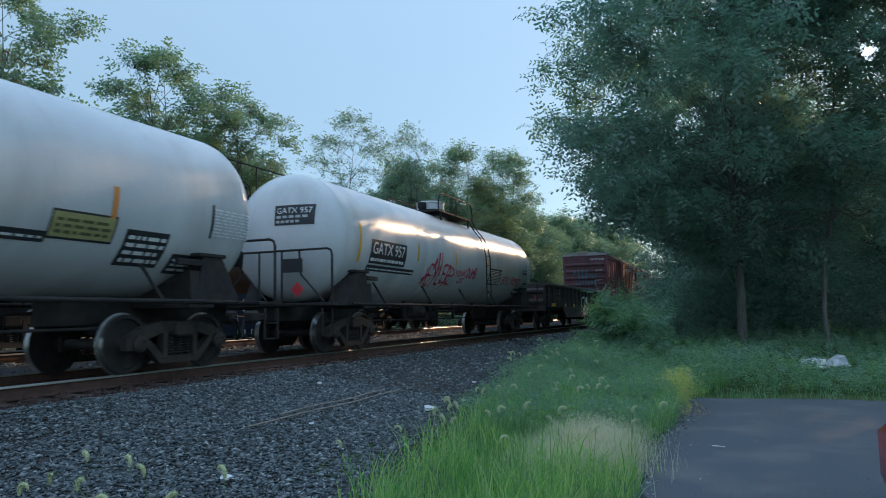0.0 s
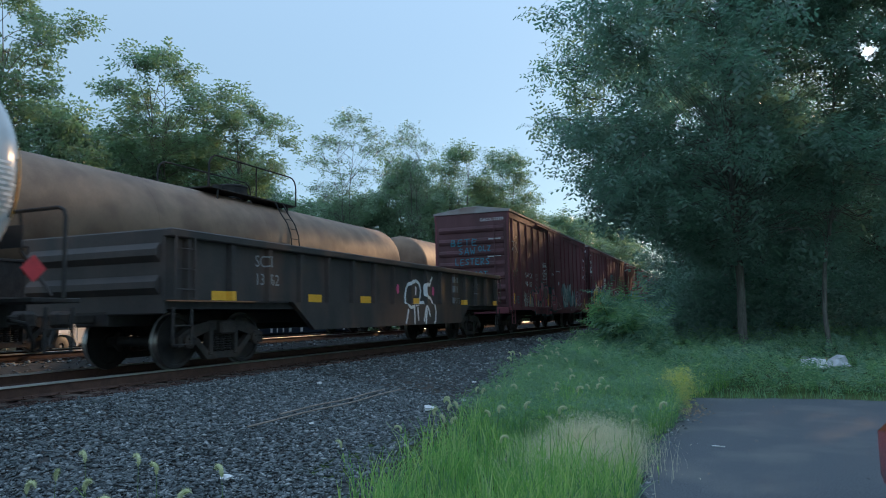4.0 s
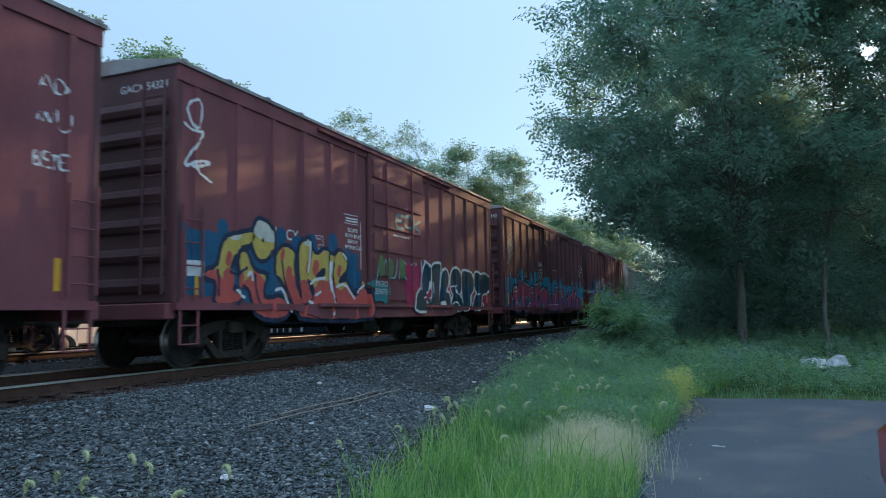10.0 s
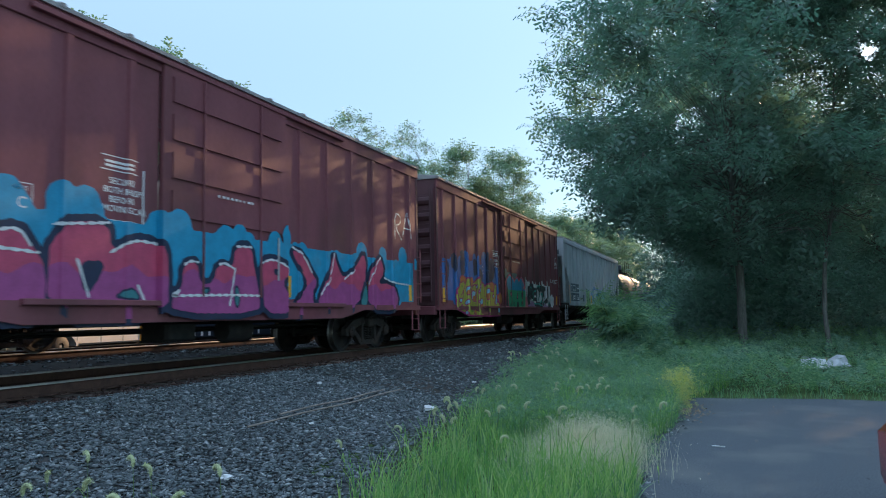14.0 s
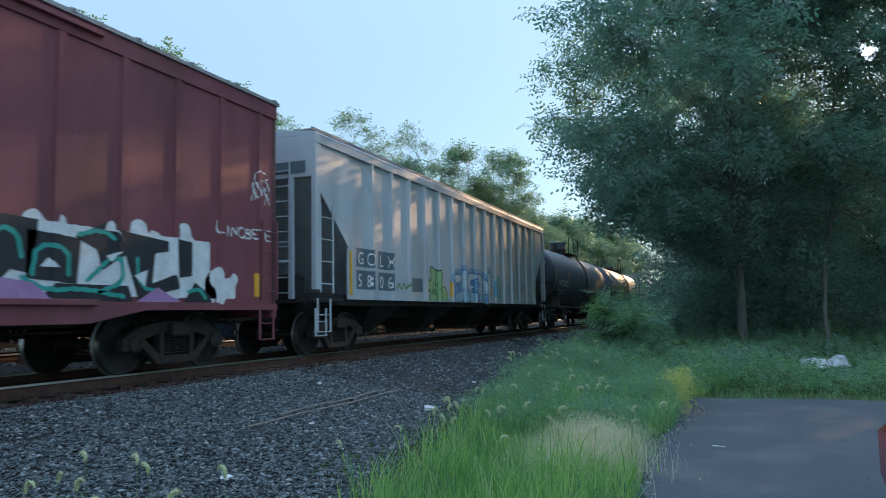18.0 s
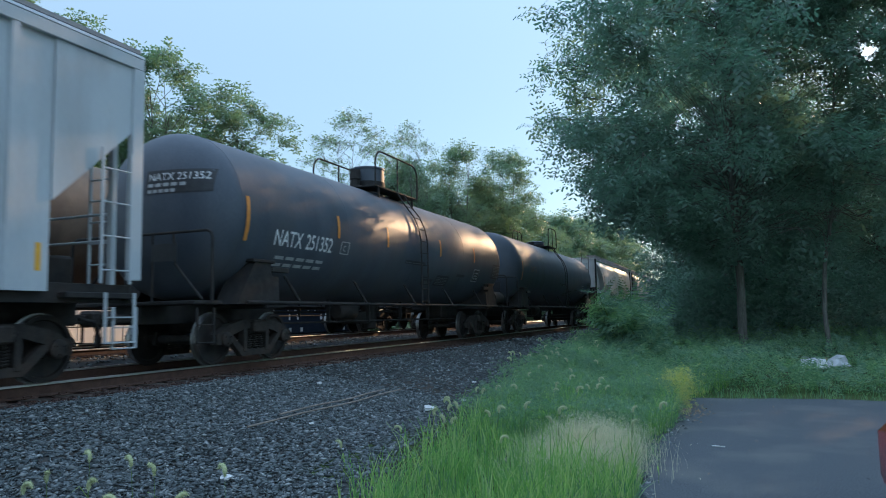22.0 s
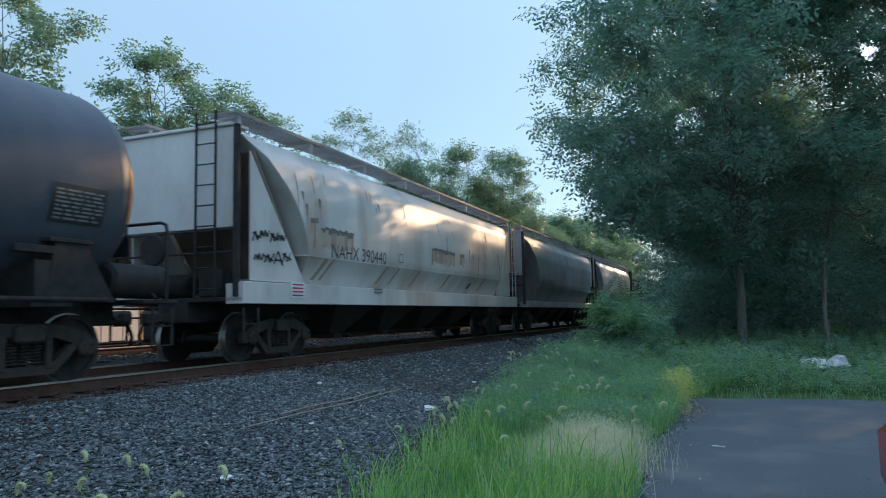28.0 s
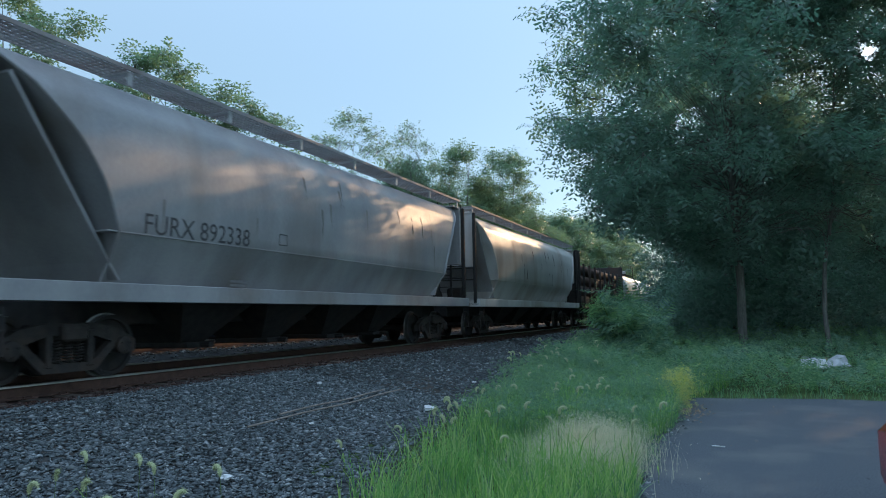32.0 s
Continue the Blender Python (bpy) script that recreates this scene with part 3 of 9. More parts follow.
# trees beyond the second track: bearing, distance, height of the top, crown radius, kind
for az, dist, top, rad, kind in ((-54.5, 34, 16.2, 3.2, 0), (-43.6, 36, 14.2, 3.3, 0), (-38.3, 37, 12.6, 3.0, 0), (-29.7, 48, 15.5, 2.9, 1), (-24.3, 54, 16.4, 2.0, 1), (-25.2, 58, 14.2, 3.8, 2), (-20.6, 62, 16.4, 3.2, 3), (-16.9, 64, 16.2, 3.6, 3),
                                 (-12.6, 95, 14.4, 5.0, 2), (-9.3, 110, 15.0, 5.0, 2), (-14.2, 88, 12.2, 5.0, 2), (-11.2, 102, 14.6, 5.4, 2), (-13.4, 112, 15.0, 6.0, 2), (-10.4, 122, 17.0, 6.0, 2), (-8.4, 118, 15.5, 5.5, 2), (-51.3, 40, 12.4, 3.8, 2), (-46.5, 43, 11.9, 4.0, 2), (-42.1, 44, 12.6, 4.2, 2), (-37.5, 46, 11.6, 3.8, 2), (-34, 50, 9.6, 4.2, 2), (-30.5, 56, 10.8, 4.4, 2), (-27.6, 60, 11.6, 4.4, 2), (-22.2, 66, 13.2, 4.8, 2), (-18.8, 72, 14.0, 5.5, 2), (-15.2, 80, 13.4, 4.6, 2), (-56, 41, 11.0, 3.8, 2), (-7.6, 135, 15.0, 6.0, 2)):
    a = radians(az)
    x, y = dist * math.sin(a), dist * math.cos(a)
    meshes, h0, r0 = ((far_a, 14.0, 2.9), (far_b, 14.0, 2.6), (far_c, 12.0, 4.4), (far_d, 14.0, 3.2))[kind]
    zg = float(height(x, y)) - 0.1
    plant("tree", meshes, pose(x, y, zg, 0, 0, rt.uniform(0, 360)) @ Matrix.Diagonal((rad / r0, rad / r0, (top - zg) / h0, 1)), ("airy green tree beyond the railway", "thin-crowned twiggy tree beyond the railway", "full green tree beyond the railway", "round-crowned green tree beyond the railway")[kind], "trees beyond the railway")


def hedge(name, seed, n, area, h0, h1, leaf, material, label, kind="stuff", category="undergrowth"):
    """Weeds and brush: many small compound leaves on the ground up to a height that varies."""
    rng = np.random.default_rng(seed)
    x, y = area(rng, n)
    lump = 0.5 + 0.3 * np.sin(x * 1.9 + 1.3 * np.sin(y * 0.9)) * np.sin(y * 1.3 + 0.7) + 0.22 * np.sin(x * 5.3 + y * 2.1) * np.sin(y * 4.7 - x * 1.3)
    h = (h0 + (h1 - h0) * lump)
    if name == "undergrowth":
        h = h * (1 - 0.88 * np.exp(-((x - 2.15) / 0.8) ** 2 - ((y - 17.9) / 2.0) ** 2))   # trodden down before the rubbish
    z = height(x, y) + rng.uniform(0, 1, n) ** 0.8 * h
    tips = [(np.array((a, b, c)), np.array((0, 0, 0.3)), 1) for a, b, c in zip(x, y, z)]
    V, F = sprays(rng, tips, 1, leaf, 0.12, 0.1, 2 if leaf > 0.4 or leaf < 0.03 else 4)
    ob = new(name, array_mesh(name, V, F, material))
    return tagged(ob, label, category, kind=kind)


hedge("undergrowth", 5, 30000, lambda r, n: (r.uniform(-3.5, 26, n), 15.2 + r.uniform(0, 1, n) ** 1.4 * 20), 0.25, 1.05, 0.24, M["weed"], "thick green weeds at the foot of the trees")
hedge("undergrowth", 6, 8000, lambda r, n: (lambda y: (-2.6 - r.uniform(0, 1, n) * (1.7 + 0.055 * (y - 15)), y))(15 + r.uniform(0, 1, n) * 30), 0.3, 0.9, 0.22, M["weed"], "green weeds along the gravel bank")
hedge("brush", 7, 12000, lambda r, n: (r.uniform(-48, -19.5, n), r.uniform(12, 90, n)), 0.6, 3.6, 0.7, M["leaf_light"], "green brush beyond the second track")
hedge("brush", 8, 32000, lambda r, n: (r.uniform(-1.5, 30, n), 31 + r.uniform(0, 1, n) * 30), 1.8, 6.4, 0.5, M["leaf"], "dark green brush inside the wood")
hedge("brush", 11, 5000, lambda r, n: (r.uniform(-3.6, 1.5, n), r.uniform(29, 52, n)), 1.0, 5.0, 0.5, M["leaf"], "green brush at the edge of the wood beside the line")
hedge("far_wood", 9, 14000, lambda r, n: (r.uniform(-6, 80, n), r.uniform(84, 112, n)), 9.0, 15.0, 1.3, M["leaf"], "dark far woods closing the view", category="woods")
hedge("far_wood", 10, 9000, lambda r, n: (r.uniform(-110, -45, n), r.uniform(0, 110, n)), 6.0, 11.0, 1.6, M["leaf_light"], "green far woods beyond the railway", category="woods")


def strip(y, rng, n):
    left = np.interp(y, [-9, 3, 5.3, 9, 12, 15, 20], [-2.4, -2.5, -2.75, -3.4, -3.9, -4.3, -4.6])
    right = np.full(n, PAVE_X - 0.03) + 0.13 * np.sin(y * 1.3)
    right = np.where(y > 12.6, right + (y - 12.6) * 0.2, right)
    k = rng.beta(1.25, 0.95, n)
    return left + (right - left) * k


def blades(name, seed, n, place, h0, h1, w, material, label, lean=0.35):
    """Grass: three-segment tapering blades."""
    rng = np.random.default_rng(seed)
    x, y = place(rng, n)
    z = height(x, y)
    clump = 0.5 + 0.5 * np.sin(x * 4.1 + 2 * np.sin(y * 1.7)) * np.sin(y * 2.6 + np.sin(x * 3.0))
    h = (h0 + (h1 - h0) * clump ** 1.5) * rng.uniform(0.45, 1.15, n)
    h = h * (1 - 0.55 * np.exp(-((x + 1.42) / 0.35) ** 2 - ((y - 7.6) / 0.8) ** 2)) if name == "grass" else h
    a = rng.uniform(0, 2 * np.pi, n)
    bend = rng.uniform(0.1, 1, n) * lean * h
    tx, ty = np.cos(a), np.sin(a)
    b = rng.uniform(0, 2 * np.pi, n)
    wx, wy = np.cos(b) * w, np.sin(b) * w
    rows = []
    for k, (up, out, wd) in enumerate(((0, 0, 1.0), (0.4, 0.15, 0.9), (0.75, 0.5, 0.65), (0.97, 1.0, 0.12))):
        cx, cy, cz = x + tx * bend * out, y + ty * bend * out, z + h * up
        rows += [np.stack([cx - wx * wd, cy - wy * wd, cz], 1), np.stack([cx + wx * wd, cy + wy * wd, cz], 1)]
    V = np.stack(rows, 1).reshape(-1, 3)
    q = np.array([(0, 1, 3, 2), (2, 3, 5, 4), (4, 5, 7, 6)])
    F = (q[None] + (np.arange(n) * 8)[:, None, None]).reshape(-1, 4)
    return tagged(new(name, array_mesh(name, V, F, material)), label, "grass", kind="stuff")


def near_strip(r, n):
    y = r.uniform(4.2, 11.0, n)
    return strip(y, r, n), y


def far_strip(r, n):
    y = r.uniform(9.0, 18.5, n)
    return strip(y, r, n), y


blades("grass", 1, 7000, near_strip, 0.2, 0.66, 0.0052, M["grass"], "bright green long grass between gravel and lot", 0.6)
blades("grass", 5, 7000, lambda r, n: (lambda y: (strip(y, r, n), y))(r.uniform(-9, 4.3, n)), 0.12, 0.42, 0.006, M["grass"], "green grass along the lot's edge", 0.8)
blades("grass", 3, 5000, near_strip, 0.1, 0.35, 0.007, M["weed"], "broad dark grass blades low in the strip", 1.2)
blades("grass", 2, 7000, far_strip, 0.2, 0.6, 0.005, M["grass"], "green grass among the weeds", 0.7)
blades("grass", 4, 4000, lambda r, n: (r.uniform(-1.5, 20, n), 14.15 + r.uniform(0, 1, n) ** 1.6 * 3), 0.05, 0.24, 0.005, M["weed"], "low grass along the lot's far edge", 1.0)
blades("dry_grass", 9, 4500, lambda r, n: (-1.48 + r.normal(0, 0.28, n), 7.7 + r.normal(0, 0.5, n)), 0.3, 0.5, 0.0018, M["straw"], "thin pale dry grass stalks", 0.6)
hedge("dry_grass", 19, 15000, lambda r, n: (-1.44 + r.normal(0, 0.25, n) + 0.1 * np.sin(r.uniform(0, 6, n)), 7.6 + r.normal(0, 0.75, n)), 0.14, 0.52, 0.024, M["straw"], "hazy pale seed heads of dry grass", category="grass")
hedge("weeds", 16, 14000, lambda r, n: (lambda y: (strip(y, r, n), y))(r.uniform(8.3, 12, n)), 0.3, 0.7, 0.055, M["weed"], "fine-leaved green weeds in the grass strip", category="weeds")
hedge("weeds", 17, 16000, lambda r, n: (lambda y: (strip(y, r, n), y))(r.uniform(11, 18, n)), 0.3, 0.85, 0.075, M["weed"], "fine-leaved blue-green weeds behind the grass", category="weeds")
hedge("leaf_litter", 21, 420, lambda r, n: (-0.72 + r.normal(0, 0.16, n), 11.9 + r.normal(0, 0.45, n)), 0.035, 0.05, 0.05, M["dead_leaf"], "dry fallen leaves at the lot's edge", category="leaf litter")
hedge("leaf_litter", 22, 160, lambda r, n: (r.uniform(-0.9, 3.0, n), r.uniform(4.5, 13.8, n)), 0.035, 0.045, 0.03, M["dead_leaf"], "scattered leaf bits on the asphalt", category="leaf litter")
hedge("weeds", 18, 1100, lambda r, n: (-0.9 + r.normal(0, 0.13, n), 12.6 + r.normal(0, 0.4, n)), 0.4, 0.74, 0.09, M["straw_green"], "yellowing weeds at the corner of the lot", category="weeds")
hedge("weeds", 20, 2500, lambda r, n: (lambda y: (PAVE_X + 0.02 - np.abs(r.normal(0, 0.14, n)), y))(r.uniform(4, 13, n)), 0.03, 0.16, 0.045, M["weed"], "low weeds creeping over the lot's edge", category="weeds")
hedge("weeds", 15, 2500, lambda r, n: (lambda y: (strip(y, r, n), y))(r.uniform(8.5, 15, n)), 0.25, 0.75, 0.13, M["weed"], "leafy green weeds in the grass strip", category="weeds")

# ---------------------------------------------------------------- running gear shared by all cars
TRAVEL_V = ((0, 6.12), (6, 5.82), (10, 5.94), (13, 5.99), (17, 5.93), (20, 6.08), (24, 6.16), (28, 5.98), (32, 5.89))
HALF_W = 1.6


def travelled(t):
    """Metres that the train has gone at t seconds, by its speed."""
    s = 0.0
    for (t0, v0), (t1, v1) in zip(TRAVEL_V, TRAVEL_V[1:]):
        e = min(t, t1)
        if e > t0:
            ve = v0 + (v1 - v0) * (e - t0) / (t1 - t0)
            s += (v0 + ve) / 2 * (e - t0)
    return s


TRAVEL = [(t, travelled(t)) for t in range(0, 33, 2)]


def two_toned(me, mat, test):
    me.materials.append(mat)
    for p in me.polygons:
        if test(p.center):
            p.material_index = 1
    return me


def wheel_mesh(r):
    prof = [(-0.07, 0.07), (-0.07, 0.12), (-0.03, 0.14), (0.0, 0.3 * r / 0.457), (-0.02, r * 0.83), (-0.06, r * 0.86), (-0.065, r - 0.004), (0.035, r), (0.04, r + 0.028), (0.065, r + 0.024), (0.065, r * 0.86), (0.03, r * 0.82), (0.045, 0.3), (0.06, 0.14), (0.08, 0.12), (0.08, 0.07)]
    prof = [(-a, b) for a, b in prof]
    g = Geo().lathe(prof, 28, "x", closed=True)
    me = g.mesh("wheel", M["under"], 30)
    return two_toned(me, M["tread"], lambda c: math.hypot(c.y, c.z) > r * 0.955)


WHEEL = wheel_mesh(0.457)
AXLE = Geo().lathe([(-1.06, 0.07), (-0.8, 0.08), (-0.7, 0.09), (0, 0.08), (0.7, 0.09), (0.8, 0.08), (1.06, 0.07)], 12, "x")
AXLE.box(-0.5, -0.42, -0.13, 0.13, -0.13, 0.13, 0.02)
AXLE = AXLE.mesh("wheelset", M["under"], 30)
FRAME = Geo()
FRAME.prism([(-1.12, 0.54), (-0.8, 0.71), (-0.34, 0.80), (0.34, 0.80), (0.8, 0.71), (1.12, 0.54), (1.12, 0.36), (0.86, 0.36), (0.78, 0.5), (0.34, 0.63), (-0.34, 0.63), (-0.78, 0.5), (-0.86, 0.36), (-1.12, 0.36)], "x", -0.07, 0.07)
FRAME.prism([(-0.84, 0.52), (-0.42, 0.13), (0.42, 0.13), (0.84, 0.52), (0.7, 0.54), (0.36, 0.25), (-0.36, 0.25), (-0.7, 0.54)], "x", -0.06, 0.06)
for s in (-1, 1):
    FRAME.box(-0.08, 0.08, s * 0.28, s * 0.38, 0.2, 0.7, 0.01)
FRAME = FRAME.mesh("side_frame", M["truck"])
SPRING = Geo()
for y, n in ((-0.17, 9), (0.0, 9), (0.17, 9)):
    path = [(0.045 * math.cos(a * 0.9) * 1.4, y + 0.045 * math.sin(a * 0.9) * 1.4, 0.25 + 0.006 * a) for a in range(50)]
    SPRING.tube(path, 0.014, 4)
SPRING = SPRING.mesh("spring", M["truck"], 40)
BOLSTER = Geo().box(-1.18, 1.18, -0.2, 0.2, 0.55, 0.78, 0.03).box(-0.25, 0.25, -0.25, 0.25, 0.78, 0.86, 0.02).mesh("bolster", M["truck"])
CAP = Geo().lathe([(-0.03, 0.13), (0.03, 0.13), (0.05, 0.1), (0.06, 0.05)], 16, "x")
for a in range(3):
    q = a * 2.1 + 0.5
    CAP.tube([(0.05, 0.075 * math.cos(q), 0.075 * math.sin(q)), (0.075, 0.075 * math.cos(q), 0.075 * math.sin(q))], 0.018, 6)
CAP = CAP.mesh("bearing_cap", M["truck"], 40)
COUPLER = Geo().box(-0.07, 0.07, -0.1, 0.42, 0.78, 0.92, 0.02).box(-0.14, 0.14, 0.36, 0.62, 0.72, 0.98, 0.05).box(-0.18, -0.1, 0.5, 0.72, 0.75, 0.95, 0.03).mesh("coupler", M["truck"])
HOSE = Geo().tube([(0.35, 0.0, 0.85), (0.36, 0.25, 0.8), (0.32, 0.4, 0.55), (0.2, 0.5, 0.42), (0.05, 0.6, 0.45)], 0.03, 6).mesh("air_hose", M["under"], 40)


def running_gear(car, half, inset, turning=True, group_mat=None):
    """Two four-wheel trucks, couplers and hoses. half: half the car's body length."""
    for s in (-1, 1):
        yc = s * (half - inset)
        truck = part("truck", BOLSTER, None, car, "cast steel four-wheel truck", at=(0, yc, 0))
        for sx in (-1, 1):
            part("side_frame", FRAME, None, truck, at=(sx * 1.0, 0, 0))
            part("spring", SPRING, None, truck, at=(sx * 1.0, 0, 0))
            for e in (-1, 1):
                part("bearing_cap", CAP, None, truck, at=pose(sx * 1.08, e * 0.89, 0.457, 0, 0, 0 if sx > 0 else 180))
        for e in (-1, 1):
            m = Matrix.Translation((0, yc + e * 0.89, 0.457))
            ws = part("wheelset", AXLE, None, car, "steel wheels with bright treads", at=m)
            for sx in (-1, 1):
                part("wheel", WHEEL, None, ws, at=pose(sx * 0.755, 0, 0, 0, 0, 0 if sx > 0 else 180))
            if turning:
                WHEELS.append((ws, m, 0.457))
        part("coupler", COUPLER, None, car, at=pose(0, s * (half - 0.05), 0, 0, 0, 0 if s > 0 else 180))
        part("air_hose", HOSE, None, car, at=pose(0, s * (half - 0.05), 0, 0, 0, 0 if s > 0 else 180))


def start_car(name, u0, u1, label, category, moving=True, x=TRACK_X, z=RAIL_TOP, group="cars of the passing freight train"):
    c = (u0 + u1) / 2
    car = thing(name, pose(x, c, z), label, category, group)
    if moving:
        MOVING.append((car, c, x, z))
    return car, (u1 - u0) / 2


# ---------------------------------------------------------------- paint on surfaces
class Paint:
    """Flat shapes in (along, up), laid on a surface x = surf(y, z), each a hair above the one before."""

    def __init__(self, first=0.004, step=0.00025):
        self.v, self.f, self.o, self.k, self.step = [], [], [], first, step

    def poly(self, pts):
        n = len(self.v)
        self.v += [tuple(p) for p in pts]
        self.o += [self.k] * len(pts)
        self.f.append(tuple(range(n, n + len(pts))))
        self.k += self.step
        return self

    def rect(self, y0, y1, z0, z1):
        n = max(1, int(abs(z1 - z0) / 0.12))
        k = self.k
        for i in range(n):
            self.k = k
            a, b = z0 + (z1 - z0) * i / n, z0 + (z1 - z0) * (i + 1) / n
            self.poly([(y0, a), (y1, a), (y1, b), (y0, b)])
        return self

    def disc(self, y, z, r, rz=None, n=12, wob=0.0, rng=None):
        rz = rz or r
        pts = []
        for i in range(n):
            a = 2 * math.pi * i / n
            w = 1 + (rng.uniform(-wob, wob) if rng else 0)
            pts.append((y + r * w * math.cos(a), z + rz * w * math.sin(a)))
        return self.poly(pts)

    def stroke(self, pts, w):
        """A round-ended ribbon."""
        fine = [pts[0]]
        for (a, b), (c, d) in zip(pts, pts[1:]):
            m = max(1, int(math.hypot(c - a, d - b) / 0.14 + 0.5))
            fine += [(a + (c - a) * i / m, b + (d - b) * i / m) for i in range(1, m + 1)]
        for (a, b), (c, d) in zip(fine, fine[1:]):
            l = math.hypot(c - a, d - b) or 1e-6
            p, q = -(d - b) / l * w / 2, (c - a) / l * w / 2
            self.poly([(a - p, b - q), (c - p, d - q), (c + p, d + q), (a + p, b + q)])
        for a, b in pts:
            self.disc(a, b, w / 2, n=8)
        return self

    def text(self, body, y, z, size, spread=0.0, width=1.0):
        cu = bpy.data.curves.new("stencil", "FONT")
        cu.body, cu.size, cu.offset, cu.resolution_u = body, size, spread, 3
        ob = bpy.data.objects.new("stencil", cu)
        scene.collection.objects.link(ob)
        me = bpy.data.meshes.new_from_object(ob.evaluated_get(bpy.context.evaluated_depsgraph_get()))
        n = len(self.v)
        self.v += [(y + p.co.x * width, z + p.co.y) for p in me.vertices]
        self.o += [self.k] * len(me.vertices)
        self.f += [tuple(i + n for i in p.vertices) for p in me.polygons]
        self.k += self.step
        bpy.data.objects.remove(ob)
        bpy.data.curves.remove(cu)
        bpy.data.meshes.remove(me)
        return self

    def lay(self, name, material, parent, surf, cuts=(), label=""):
        """Makes the mesh, cut at the given stations along the car so that it follows ribs."""
        if not self.f:
            return None
        me = bpy.data.meshes.new(name)
        me.from_pydata([(o, y, z) for (y, z), o in zip(self.v, self.o)], [], self.f)
        if cuts:
            bm = bmesh.new()
            bm.from_mesh(me)
            lo, hi = min(p[0] for p in self.v), max(p[0] for p in self.v)
            for c in cuts:
                if lo < c < hi:
                    bmesh.ops.bisect_plane(bm, geom=bm.verts[:] + bm.edges[:] + bm.faces[:], plane_co=(0, c, 0), plane_no=(0, 1, 0))
            bm.to_mesh(me)
            bm.free()
        for v in me.vertices:
            v.co.x += surf(v.co.y, v.co.z)
        me.materials.append(material)
        return part(name, me, material, parent, label)


GLYPHS = {
    "A": [[(0, 0), (0.45, 1), (0.6, 1), (1, 0)], [(0.2, 0.35), (0.8, 0.35)]],
    "C": [[(0.95, 0.8), (0.6, 1), (0.2, 0.9), (0.02, 0.5), (0.2, 0.1), (0.6, 0), (0.95, 0.2)]],
    "E": [[(0.95, 0.95), (0.15, 1), (0.05, 0.5), (0.1, 0.0), (0.95, 0.05)], [(0.1, 0.52), (0.75, 0.5)]],
    "G": [[(0.9, 0.85), (0.5, 1), (0.1, 0.8), (0.05, 0.3), (0.4, 0), (0.9, 0.1), (0.9, 0.45), (0.55, 0.45)]],
    "H": [[(0.08, 0), (0.12, 1)], [(0.9, 0), (0.88, 1)], [(0.1, 0.5), (0.9, 0.5)]],
    "I": [[(0.5, 0), (0.5, 1)]],
    "K": [[(0.1, 0), (0.1, 1)], [(0.9, 1), (0.2, 0.5), (0.95, 0)]],
    "L": [[(0.1, 1), (0.08, 0.05), (0.9, 0.05)]],
    "M": [[(0, 0), (0.15, 1), (0.5, 0.4), (0.85, 1), (1, 0)]],
    "N": [[(0.05, 0), (0.1, 1), (0.85, 0.02), (0.92, 1)]],
    "O": [[(0.5, 1), (0.1, 0.8), (0.05, 0.3), (0.4, 0), (0.85, 0.15), (0.95, 0.7), (0.5, 1)]],
    "P": [[(0.1, 0), (0.12, 1), (0.8, 0.95), (0.9, 0.65), (0.7, 0.42), (0.15, 0.45)]],
    "R": [[(0.1, 0), (0.12, 1), (0.8, 0.95), (0.88, 0.65), (0.15, 0.48), (0.95, 0)]],
    "S": [[(0.9, 0.9), (0.45, 1), (0.1, 0.78), (0.85, 0.32), (0.6, 0.02), (0.08, 0.1)]],
    "T": [[(0, 0.95), (1, 1)], [(0.5, 0.95), (0.45, 0)]],
    "U": [[(0.08, 1), (0.1, 0.2), (0.4, 0), (0.8, 0.1), (0.92, 1)]],
    "V": [[(0.05, 1), (0.45, 0), (0.95, 1)]],
    "W": [[(0, 1), (0.2, 0), (0.5, 0.65), (0.78, 0), (1, 1)]],
    "Y": [[(0.05, 1), (0.5, 0.5), (0.95, 1)], [(0.5, 0.5), (0.42, -0.05)]],
    "D": [[(0.1, 0), (0.12, 1), (0.7, 0.85), (0.92, 0.45), (0.6, 0.05), (0.05, 0.0)]],
    "B": [[(0.1, 0), (0.12, 1), (0.8, 0.9), (0.75, 0.6), (0.2, 0.52), (0.9, 0.4), (0.85, 0.08), (0.05, 0.0)]],
    "+": [[(0.5, -0.05), (0.62, 1.0)], [(0.0, 0.3), (1.0, 0.55)], [(0.1, 0.05), (0.95, 0.6)]],
    "Z": [[(0.05, 0.95), (0.9, 0.95), (0.1, 0.05), (0.95, 0.05)]],
    "5": [[(0.95, 1), (0.4, 0.95), (0.2, 0.55), (0.75, 0.6), (0.9, 0.2), (0.5, -0.1), (0.35, -0.2)]],
    "2": [[(0.05, 0.8), (0.4, 1), (0.85, 0.85), (0.8, 0.55), (0.05, 0.05), (1.05, 0.02)]],
    "~": [[(0, 0.3), (0.2, 0.8), (0.35, 0.1), (0.55, 0.9), (0.7, 0.2), (1, 0.75)]],
    "#": [[(0.0, 0.1), (0.4, 1.0), (0.5, 0.0), (1.0, 0.9)], [(0.0, 0.7), (1.0, 0.35)]],
}


